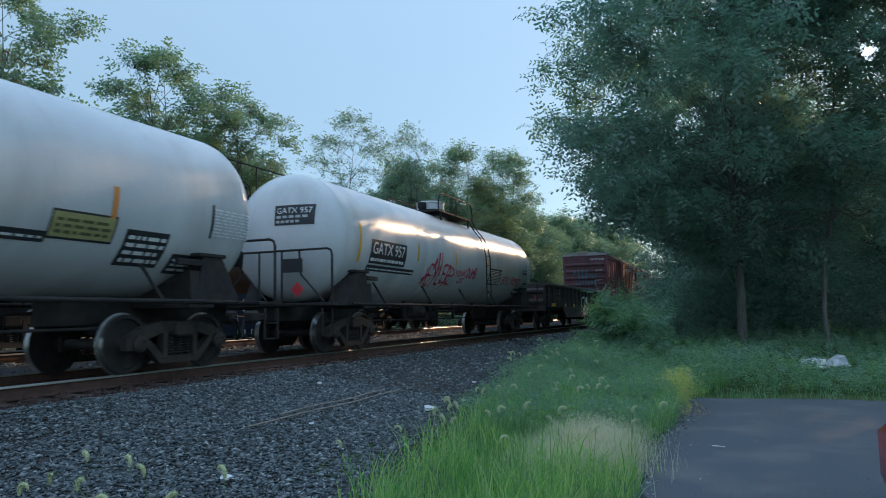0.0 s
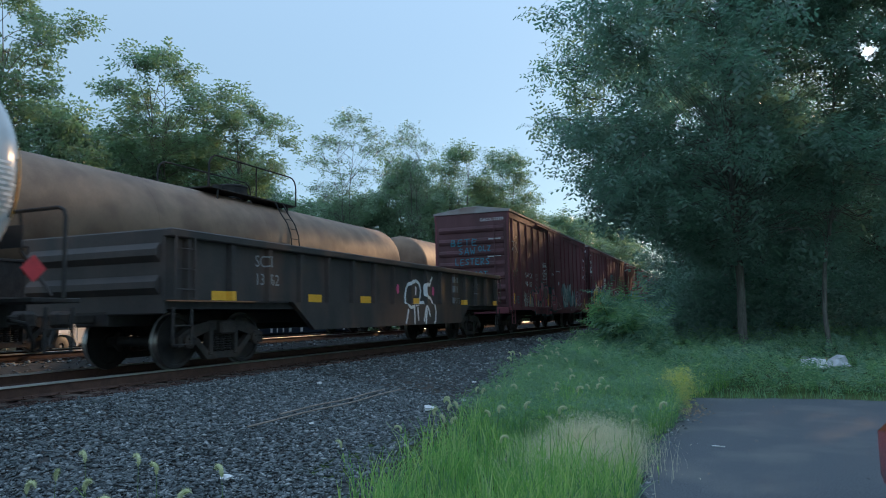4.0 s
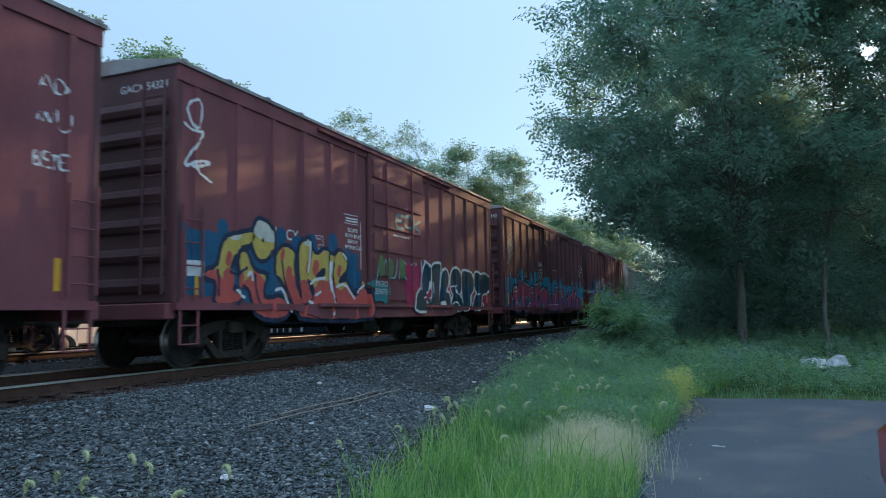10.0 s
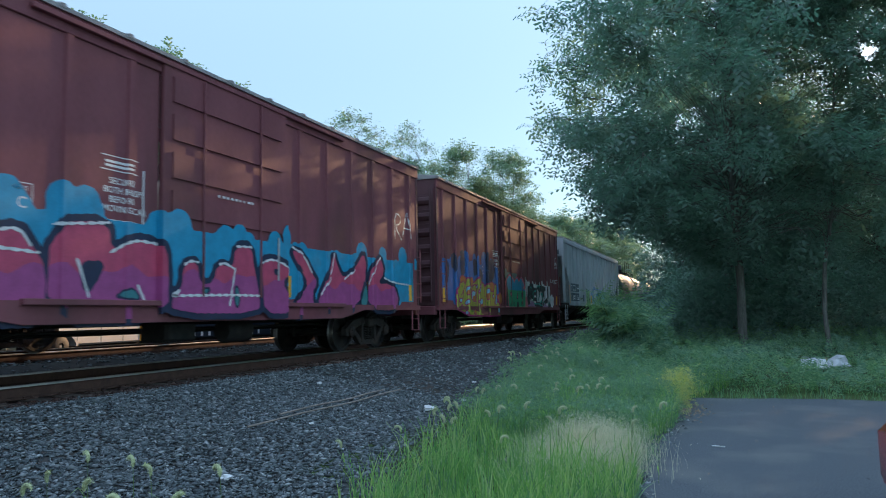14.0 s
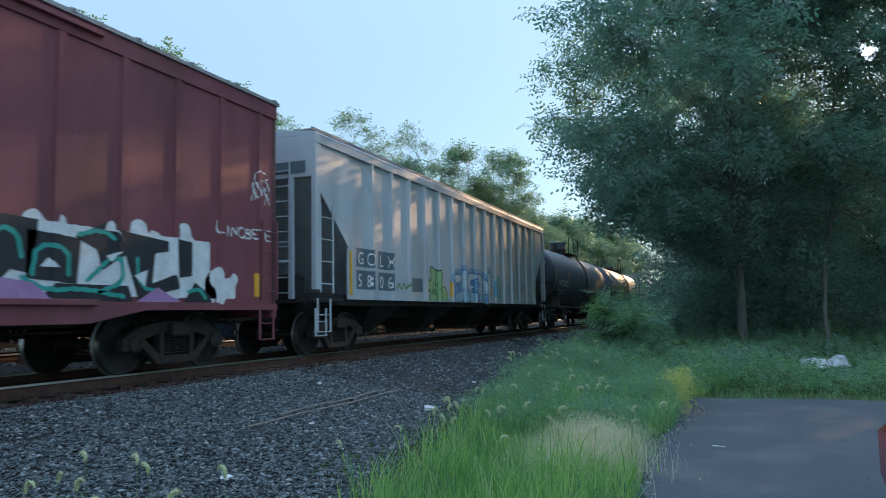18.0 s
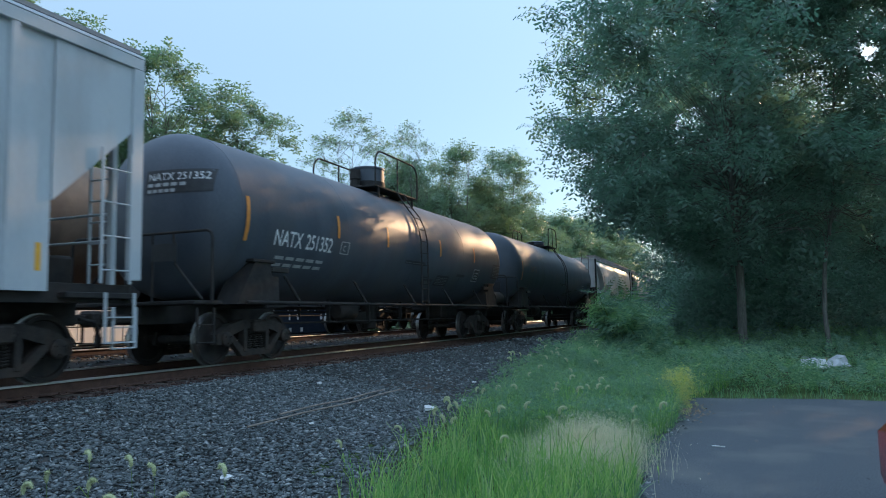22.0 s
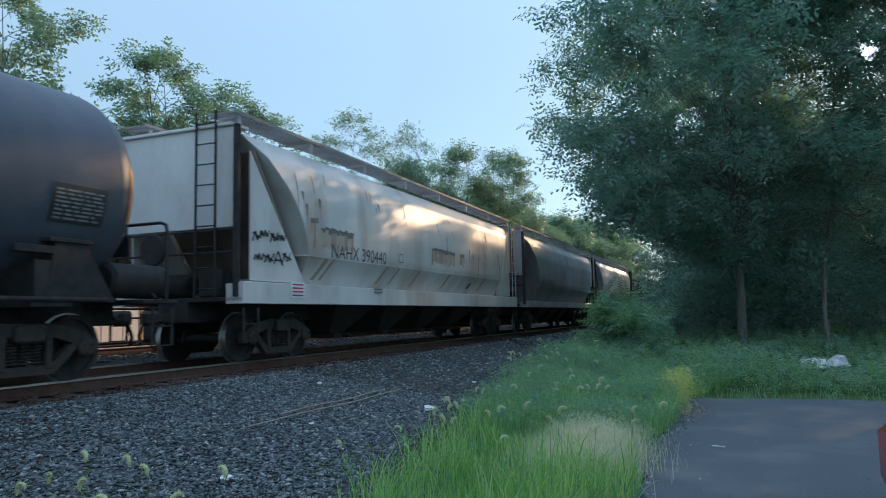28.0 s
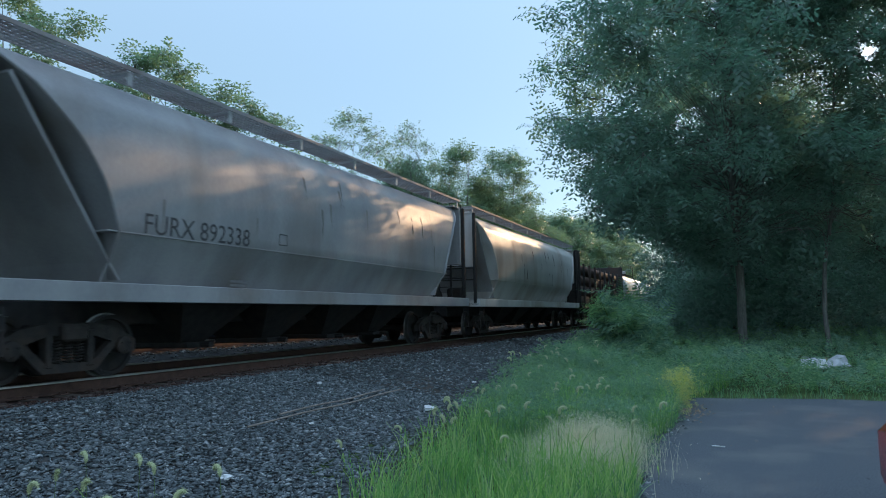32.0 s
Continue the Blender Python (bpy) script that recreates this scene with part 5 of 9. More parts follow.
def build_tanks():
    car, tank, h, surf = tank_car(-5.6, 10.95, "white tank car with dark stencil panels and grimy trucks", M["white_tank"])
    # the trailing half carries panels
    stripes(tank, surf, (4.75,), 2.25, 2.7, M["orange"])
    stripes(tank, surf, (8.05,), 1.95, 2.72, M["orange"])
    placard(tank, surf, 3.82, 4.82, 1.93, 2.25, 3, colour("dark_olive", (0.12, 0.12, 0.05)), colour("olive", (0.4, 0.38, 0.16)), rim=M["black"])
    placard(tank, surf, 2.4, 3.8, 1.84, 1.98, 1)
    placard(tank, surf, 5.05, 5.9, 1.63, 2.14, 4)
    placard(tank, surf, 6.1, 7.0, 1.56, 1.86, 3)
    placard(tank, surf, 6.75, 7.95, 2.16, 2.72, 9)
    car, tank, h, surf = tank_car(13.25, 30.5, "white tank car with red graffiti and a railed dome platform", M["white_tank"], dome=0.5, rail_mat=M["under"], cage=1.6, rungs=1.85, tall=0.56, rails=0.22)
    stripes(tank, surf, (-7.3, 8.3), 2.1, 3.0, M["yellow"])
    stripes(tank, surf, (-3.95, -1.0, 2.15, 5.12), 2.31, 2.8, M["yellow"])
    placard(tank, surf, -6.76, -4.74, 2.1, 2.68, 1, title="GATX 957")
    placard(tank, surf, -6.78, -4.05, 1.92, 2.06, 1)
    # red tag: a cross, five slanted letters, two long upstrokes and a sweeping tail
    scrawl(tank, surf, "+", -3.3, -2.98, 1.75, 2.22, RED, 0.055, 3)
    scrawl(tank, surf, "EYLER", -3.0, -1.25, 1.72, 2.28, RED, 0.06, 8)
    p = Paint(0.02, 0.0001)
    p.stroke([(-2.45, 1.95), (-2.42, 2.62)], 0.085).stroke([(-2.2, 2.0), (-2.22, 2.66)], 0.05).stroke([(-2.75, 2.2), (-2.62, 2.42)], 0.12)
    p.stroke([(-2.0, 2.3), (-1.55, 2.33), (-1.15, 2.22), (-1.0, 2.08), (-1.2, 2.02), (-1.6, 2.03)], 0.05)
    p.stroke([(-2.1, 1.66), (-1.85, 1.9)], 0.04).stroke([(-1.75, 1.62), (-1.5, 1.8), (-1.1, 1.76)], 0.045).stroke([(-1.35, 1.82), (-1.25, 1.98)], 0.04)
    p.stroke([(-3.3, 1.76), (-3.0, 1.95)], 0.035).stroke([(-2.9, 1.72), (-2.55, 2.05)], 0.035)
    ob = p.lay("graffiti", RED, tank, surf)
    tagged(ob, kind="stuff")
    scrawl(tank, surf, "YOUNG", -0.87, 0.06, 2.04, 2.26, RED, 0.04, 4)
    scrawl(tank, surf, "DUMB", 0.15, 1.07, 2.04, 2.36, RED, 0.06, 9)
    scrawl(tank, surf, "LOST", -0.5, 0.08, 1.84, 2.0, RED, 0.035, 10)
    placard(tank, surf, 2.42, 3.85, 1.9, 2.46, 9)
    scrawl(tank, surf, "BETE", 4.13, 5.06, 1.95, 2.2, RED, 0.045, 5)
    scrawl(tank, surf, "ROMEO", 5.3, 6.6, 1.95, 2.22, RED, 0.06, 6)
    placard(tank, surf, 6.73, 7.3, 2.43, 2.6, 0, title="FRA AIP")
    placard(tank, surf, 7.33, 8.2, 2.1, 2.82, 10)
    placard(tank, surf, 7.05, 7.75, 1.86, 2.09, 2)
    placard(tank, surf, 6.2, 7.75, 1.62, 1.85, 1)
    head_panel(tank, h, 2.68, 1.5, 0.02, 0.98, 0.2, 0.66, "GATX 957")
    for dx in (0.75,):
        g = Geo().prism([(dx, 1.25), (dx + 0.17, 1.42), (dx, 1.59), (dx - 0.17, 1.42)], "y", -h - 0.2, -h - 0.185)
        part("hazard_placard", g, colour("placard_red", (0.5, 0.04, 0.05)), car, "red diamond hazard placard")
    g = Geo().prism([(h - 0.3, 1.3), (h - 0.13, 1.47), (h - 0.3, 1.64), (h - 0.47, 1.47)], "x", 1.56, 1.575)
    part("hazard_placard", g, colour("placard_red", (0.5, 0.04, 0.05)), car, "red diamond hazard placard")
    for u0, u1, num in ((140.75, 157.15, "NATX 251352"), (158.9, 176.05, "")):
        car, tank, h, surf = tank_car(u0, u1, "dusty black tank car with white stencils" if num else "black tank car with dull shell and railed dome", M["black_tank"], 1.55, 2.72, dome=0.1 if num else 0.4, cage=1.35 if num else 0.9, rungs=0.3, tall=0.8 if num else 0.35)
        stripes(tank, surf, (-h + 0.85, h - 0.5), 2.2, 3.0, M["orange"])
        if num:
            stripes(tank, surf, (-4.18, -1.75, 1.75, 4.75), 2.53, 3.03, M["orange"])
        if num:
            head_panel(tank, h, 2.72, 1.55, 0.0, 1.25, 0.3, 0.72, num)
            Paint().text(num[:4], -6.5, 2.2, 0.43, 0.004, 0.8).text(num[5:], -5.42, 2.2, 0.43, 0.004, 0.8).lay("car_number", M["white"], tank, surf)
            p = Paint()
            for k in range(2):
                for j in range(5):
                    p.rect(-6.3 + j * 0.36, -6.02 + j * 0.36, 1.95 - k * 0.13, 2.01 - k * 0.13)
            p.lay("lettering", M["silver"], tank, surf)
            for y0, y1, za, zb in ((-4.03, -3.66, 2.2, 2.22), (-4.03, -3.66, 2.46, 2.48), (-4.03, -4.0, 2.22, 2.46), (-3.69, -3.66, 2.22, 2.46)):
                Paint().rect(y0, y1, za, zb).lay("stencil_box", M["silver"], tank, surf)
            Paint().text("C", -3.93, 2.27, 0.18).lay("stencil_letter", M["silver"], tank, surf)
        else:
            Paint().text("NATX", -h + 2.2, 2.6, 0.36).lay("car_number", colour("faded_rust", (0.22, 0.13, 0.07)), tank, surf)
        faint = colour("worn_grey", (0.2, 0.21, 0.22))
        placard(tank, surf, 6.75, 7.6, 2.1, 2.6, 8, faint)
        placard(tank, surf, 0.95, 1.69, 1.7, 1.86, 3, faint)
        placard(tank, surf, 1.88, 2.85, 1.7, 2.0, 5, faint)
        placard(tank, surf, 3.4, 4.1, 2.02, 2.1, 1, faint)
        placard(tank, surf, h - 3.3, h - 2.8, 1.95, 2.3, 3, M["silver"], rim=M["silver"])
        placard(tank, surf, -0.6, 0.7, 2.2, 2.3, 1, M["silver"])
    tank_car(252.0, 268.5, "white tank car at the far end of the train", M["white_tank"])
    tank_car(270.3, 286.5, "white tank car at the far end of the train", M["white_tank"])
    tank_car(288.3, 304.5, "white tank car at the far end of the train", M["white_tank"])
    # parked on the second track
    for u0, u1, d in ((8.3, 28.2, 0.0), (29.9, 49.5, 0.0)):
        tank_car(u0, u1, "rusty tan tank car parked on the second track", M["tan_tank"], 1.5, 2.95, d, False, TRACK_X_2, RAIL_TOP_2, M["under"], cage=2.2, name="parked_tank_car", group="cars parked on the second track", dome_mat=M["under"])


build_tanks()


# ---------------------------------------------------------------- boxcars
def rib_line(ribs, w, depth, base):
    """Face of a ribbed side: base between ribs, base + depth on them, with sloping flanks."""
    def surf(y, z):
        best = 0.0
        for r in ribs:
            d = abs(y - r)
            if d < w / 2:
                best = 1.0
            elif d < w / 2 + 0.02:
                best = max(best, 1 - (d - w / 2) / 0.02)
        return base + depth * best
    cuts = [c for r in ribs for c in (r - w / 2 - 0.02, r - w / 2, r + w / 2, r + w / 2 + 0.02)]
    return surf, cuts


def ribbed_side(s, h0, h1, z0, z1, surf, cuts):
    """One side wall as a folded sheet with thickness, from h0 to h1 along the car."""
    ys = sorted({h0, h1, *[c for c in cuts if h0 < c < h1]})
    outer = [(s * surf(y, 0), y) for y in ys]
    inner = [(s * (HALF_W - 0.12), y) for y in reversed(ys)]
    return Geo().prism(outer + inner, "z", z0, z1)


def boxcar(u0, u1, label, mat, door_mat, number, seed, up=0.0):
    car, h = start_car("boxcar", u0, u1, label, "boxcar")
    z0, z1, zp, ze = 1.08, 4.2 + up, 4.72 + up, 4.47 + up
    door = 1.62
    ribs = [r for k in range(6) for r in (-(door + 0.55 + k * 1.05), door + 0.55 + k * 1.05)]
    surf, cuts = rib_line(ribs, 0.1, 0.04, HALF_W - 0.045)
    wall = None
    for s in (1, -1):
        for a, b in ((-h, -door), (door, h)):
            w = part("side_wall", ribbed_side(s, a, b, z0, z1, surf, cuts), mat, car)
            wall = w if s > 0 else wall
        part("top_plate", Geo().box(s * (HALF_W - 0.1), s * (HALF_W - 0.012), -h, h, z1 + 0.002, ze, 0.01), mat, car)
        sill = [(-h, 0.96), (-h + 3.2, 0.96), (-h + 4.2, 0.78), (h - 4.2, 0.78), (h - 3.2, 0.96), (h, 0.96), (h, z0 - 0.002), (-h, z0 - 0.002)]
        part("side_sill", Geo().prism(sill, "x", s * (HALF_W - 0.08), s * (HALF_W + 0.0)), mat, car)
        # sliding door with pressed panels
        x0, x1 = s * (HALF_W - 0.05), s * (HALF_W + 0.035)
        d = part("door", Geo().box(x0, x1, -door + 0.02, door - 0.02, z0 + 0.02, ze - 0.11, 0.012), door_mat, car, "sliding door with pressed horizontal panels")
        for k in range(6):
            za = z0 + 0.12 + k * (0.53 + up / 6)
            part("door_panel", Geo().prism([(-door + 0.2, za), (door - 0.2, za), (door - 0.2, za + 0.4), (-door + 0.2, za + 0.4)], "x", x1, x1 + s * 0.03), door_mat, d)
        for y in (-0.75, 0.75):
            part("lock_rod", Geo().tube([(x1 + s * 0.05, y, z0 + 0.1), (x1 + s * 0.05, y, ze - 0.17)], 0.02, 6), door_mat, d)
        part("door_track", Geo().box(s * (HALF_W - 0.02), s * (HALF_W + 0.07), -door - 2.2, door + 2.2, z0 - 0.06, z0 + 0.02, 0.008), mat, car)
        part("door_track", Geo().box(s * (HALF_W - 0.02), s * (HALF_W + 0.06), -door - 2.2, door + 2.2, ze - 0.14, ze - 0.07, 0.008), mat, car)
        part("door_handle", Geo().tube([(x1 + s * 0.06, door - 0.35, 1.5), (x1 + s * 0.06, door - 0.35, 2.3)], 0.018, 6), M["silver"], d)
    for s in (-1, 1):
        # end wall, ribs and ladder take the tone with the shade painted in
        e = part("end_wall", Geo().box(-HALF_W + 0.03, HALF_W - 0.03, s * h, s * (h - 0.12), z0, ze, 0.02), M["boxcar_end_shade"], car)
        for k in range(7):
            za = 1.35 + k * (0.42 + up / 7)
            ring = []
            for yy, zz in ((0, -0.13), (0.05, -0.09), (0.085, 0), (0.05, 0.09), (0, 0.13)):
                ring.append((yy, zz))
            poly = [(s * (h + a), za + b) for a, b in ring]
            part("end_rib", Geo().prism(poly, "x", -1.38, 1.38), M["boxcar_end_shade"], e)
        ladder(car, 1.2 if s < 0 else -1.2, s * (h + 0.12), 1.2, 4.2 + up, 0.42, 8, M["boxcar_end_shade"], "x")
        ladder(car, HALF_W + 0.05, s * (h - 0.3), 1.15, 2.6, 0.42, 4, mat, "y")
        step_irons(car, HALF_W - 0.02, s * (h - 0.3), mat)
        step_irons(car, -HALF_W + 0.02, s * (h - 0.3), mat)
        part("end_sill", Geo().box(-1.5, 1.5, s * (h + 0.12), s * (h - 0.1), 0.82, 1.075, 0.02), mat, car)
    # roof: shallow gable with cross ribs
    prof = [(-HALF_W - 0.02, ze), (HALF_W + 0.02, ze), (HALF_W + 0.02, ze + 0.06), (0.25, zp), (-0.25, zp), (-HALF_W - 0.02, ze + 0.06)]
    roof = part("roof", Geo().prism(prof, "y", -h - 0.04, h + 0.04), M["roof_steel"], car)
    n = 14
    rib = Geo().prism([(HALF_W + 0.03, ze + 0.03), (HALF_W + 0.03, ze + 0.09), (0.25, zp + 0.04), (-0.25, zp + 0.04), (-HALF_W - 0.03, ze + 0.09), (-HALF_W - 0.03, ze + 0.03)], "y", -0.04, 0.04).mesh("roof_rib", M["roof_steel"])
    for k in range(n + 1):
        part("roof_rib", rib, None, roof, at=(0, -h + 0.1 + (2 * h - 0.2) * k / n, 0))
    part("floor_frame", Geo().box(-1.4, 1.4, -h, h, 0.98, 1.075).box(-0.35, 0.35, -h + 0.1, h - 0.1, 0.72, 0.985, 0.02), M["under"], car)
    part("control_valve", Geo().box(0.5, 1.1, -0.9, -0.2, 0.45, 0.8, 0.05).box(0.7, 0.9, -0.65, -0.45, 0.75, 1.0, 0.02), M["under"], car)
    part("air_reservoir", Geo().lathe([(-0.35, 0.18), (-0.3, 0.22), (0.3, 0.22), (0.35, 0.18)], 14, "y", (0.9, 1.0, 0.6)).box(0.85, 0.95, 0.9, 1.1, 0.78, 1.0, 0.01), M["under"], car, smooth=40)
    for x, z, rr in ((0.4, 0.66, 0.025), (-0.5, 0.6, 0.03)):
        part("brake_rod", Geo().tube([(x, -h + 2.5, z), (x, h - 2.5, z)], rr, 6), M["under"], car)
    running_gear(car, h + 0.1, 2.1)
    # stencils on the near end and the side
    end = lambda y, z: z
    if number:
        me = Paint(0.0).text(number, 0.22, 0.0, 0.18)
        m = bpy.data.meshes.new("car_number")
        m.from_pydata([(0.15 + a, -h - 0.006, 4.12 + up + b) for a, b in me.v], [], me.f)
        m.materials.append(M["white"])
        part("car_number", m, None, car, "white stencilled car number")
    rng = random.Random(seed)
    for j, (txt, w) in enumerate((("SECURE", 0.36), ("BOTH HASPS", 0.56), ("BEFORE", 0.36), ("MOVING CAR", 0.58))):
        Paint(0.004).text(txt, -door - 0.72 - w / 2, 2.72 - j * 0.13, 0.125, 0.002).lay("lettering", M["white"], wall, surf, cuts)
    p = Paint(0.004).rect(-door - 1.05, -door - 0.4, 2.9, 2.915).rect(-door - 1.05, -door - 0.4, 2.2, 2.215).rect(-door - 1.05, -door - 0.4, 3.1, 3.115)
    for j in range(2):
        p.rect(-door - 0.98, -door - 0.48, 2.95 + j * 0.06, 2.985 + j * 0.06)
    p.lay("stencil_frame", M["white"], wall, surf, cuts)
    Paint(0.004).rect(-door - 0.3, -door - 0.27, 1.9, 3.0).lay("white_bar", M["white"], wall, surf, cuts)
    Paint(0.004).text("GA", -h + 2.25, 2.32, 0.3).text("CX", -h + 2.95, 2.32, 0.3).lay("reporting_mark", M["white"], wall, surf, cuts)
    tail = number.split(" ")[-1]
    if tail:
        Paint(0.004).text(tail[:2], -h + 2.25, 1.95, 0.3).text(tail[2:], -h + 2.85, 1.95, 0.3).lay("car_number", M["white"], wall, surf, cuts)
    p = Paint(0.004).rect(-h + 4.0, -h + 4.3, 2.1, 2.112).rect(-h + 4.0, -h + 4.3, 2.5, 2.512).rect(-h + 4.0, -h + 4.012, 2.112, 2.5).rect(-h + 4.288, -h + 4.3, 2.112, 2.5)
    p.text("PLATE", -h + 4.04, 2.42, 0.07).text("C", -h + 4.09, 2.2, 0.2).lay("stencil_box", M["white"], wall, surf, cuts)
    p = Paint(0.004)
    for k in range(9):
        p.rect(-0.4 + k * 0.11, -0.4 + k * 0.11 + rng.uniform(0.04, 0.09), 2.82, 2.86)
    p.lay("lettering", M["white"], wall, lambda y, z: HALF_W + 0.067, ())
    for y in (-h + 0.45, -h + 3.0, -door - 0.2, door + 0.2, h - 3.0, h - 0.6):
        Paint(0.006).rect(y - 0.05, y + 0.05, 1.2, 1.62).lay("reflector", M["yellow"], wall, surf, cuts, "yellow reflective strip")

    def face(y, z):
        return HALF_W + 0.035 + 0.032 if abs(y) < door else surf(y, z)
    cuts = sorted(cuts + [-door, door, -door + 0.002, door - 0.002, -door - 0.002, door + 0.002])
    return car, wall, h, face, cuts


def paint_arrow(wall, f, c):
    """Rose letters that begin in an arrow head, over pale drips."""
    dark, rose, red = colour("dark_teal", (0.03, 0.06, 0.065)), colour("rose", (0.48, 0.19, 0.24)), colour("dull_red", (0.36, 0.085, 0.12))
    masses = [shape([(-4.84, 1.63), (-4.48, 1.82), (-4.4, 1.75), (-4.21, 1.69), (-4.22, 2), (-4.02, 1.9), (-3.63, 1.72), (-3.55, 1.58), (-3.82, 1.41), (-3.8, 0.79), (-4.29, 0.79), (-4.3, 1.03), (-4.39, 1.1), (-4.38, 1.46)]),
              shape([(-3.55, 1.7), (-3.37, 1.82), (-3.11, 2.12), (-2.91, 2.23), (-2.61, 2.12), (-2.56, 1.9), (-2.67, 1.63), (-2.47, 0.76), (-3.14, 0.77), (-3.18, 1.36), (-3.46, 1.35), (-3.49, 0.78), (-3.76, 0.79), (-3.78, 1.41)]),
              shape([(-2.54, 1.95), (-2.27, 2.05), (-1.67, 2.07), (-1.62, 1.69), (-2.06, 1.47), (-2.16, 1.22), (-1.84, 1), (-1.57, 0.9), (-1.58, 0.72), (-2.47, 0.75)]),
              shape([(-1.5, 1.87), (-0.97, 1.99), (-0.85, 1.66), (-0.46, 1.58), (-0.29, 1.26), (-0.52, 0.89), (-1.43, 0.93)])]
    blot(wall, f, c, "graffiti_outline", dark, grow(join(*masses), 0.07), 0.012)
    for g in masses:
        blot(wall, f, c, "graffiti_letter", red, g, 0.015)
        blot(wall, f, c, "graffiti_light", rose, both(grow(g, -0.02), over(1.78, 0.12)), 0.018)
    for pts in ([(-3.78, 1.4), (-3.52, 1.38), (-3.55, 0.88), (-3.74, 0.91)], [(-3.12, 0.94), (-2.7, 0.94), (-2.7, 0.77), (-3.12, 0.77)], [(-2.85, 1.54), (-2.71, 1.43), (-2.78, 1.27), (-2.87, 1.32)], [(-4.28, 1.32), (-4.23, 1.39), (-4.22, 1.06), (-4.27, 1.1)]):
        blot(wall, f, c, "graffiti_gap", dark, grow(shape(pts), 0.03), 0.021, 0.035)
        blot(wall, f, c, "graffiti_streak", colour("pale_streak", (0.42, 0.4, 0.36)), shape(pts), 0.024, 0.035)
    blot(wall, f, c, "graffiti_patch", colour("dull_brown", (0.2, 0.12, 0.11)), shape([(-2.54, 1.95), (-2.04, 1.99), (-2.04, 1.6), (-2.43, 1.52)]), 0.021, 0.035)
    for path in ([(-2.63, 1.89), (-2.67, 1.55), (-2.98, 1.37)], [(-3.23, 1.75), (-3.22, 1.56), (-3.05, 1.57)], [(-2.26, 1.48), (-1.72, 1.59)], [(-2.11, 1.4), (-2.16, 1.18), (-2.06, 1.08)], [(-1.4, 1.63), (-0.88, 1.64)], [(-1.39, 1.37), (-0.72, 1.45)], [(-4.16, 1.98), (-3.64, 1.72)]):
        blot(wall, f, c, "graffiti_line", dark, line(0.05, path), 0.024, 0.03)
    for path in ([(-4.42, 1.66), (-3.64, 1.69)], [(-4.48, 1.74), (-4.45, 1.53)], [(-1.33, 1.81), (-0.95, 1.81)], [(-1.32, 1.19), (-0.84, 1.22)], [(-1.44, 1.7), (-1.43, 1.23)], [(-0.16, 1.34), (0.12, 1.16), (0.49, 0.99)], [(-2.25, 1.11), (-2.05, 1.09)], [(-3.07, 2.12), (-2.91, 2.21), (-2.66, 2.1)], [(-0.55, 0.97), (0.4, 1.01)]):
        blot(wall, f, c, "graffiti_shine", colour("chalk_pink", (0.5, 0.38, 0.4)), line(0.035, path), 0.026, 0.03)
    for y0, y1 in (([(-4.18, 1.58), (-4.02, 1.59)]), ([(-1.85, 1.68), (-1.72, 1.69)])):
        Paint(0.03).rect(y0[0], y1[0], 1.12, 1.72).lay("reflector", M["yellow"], wall, f, c, "yellow reflective strip")


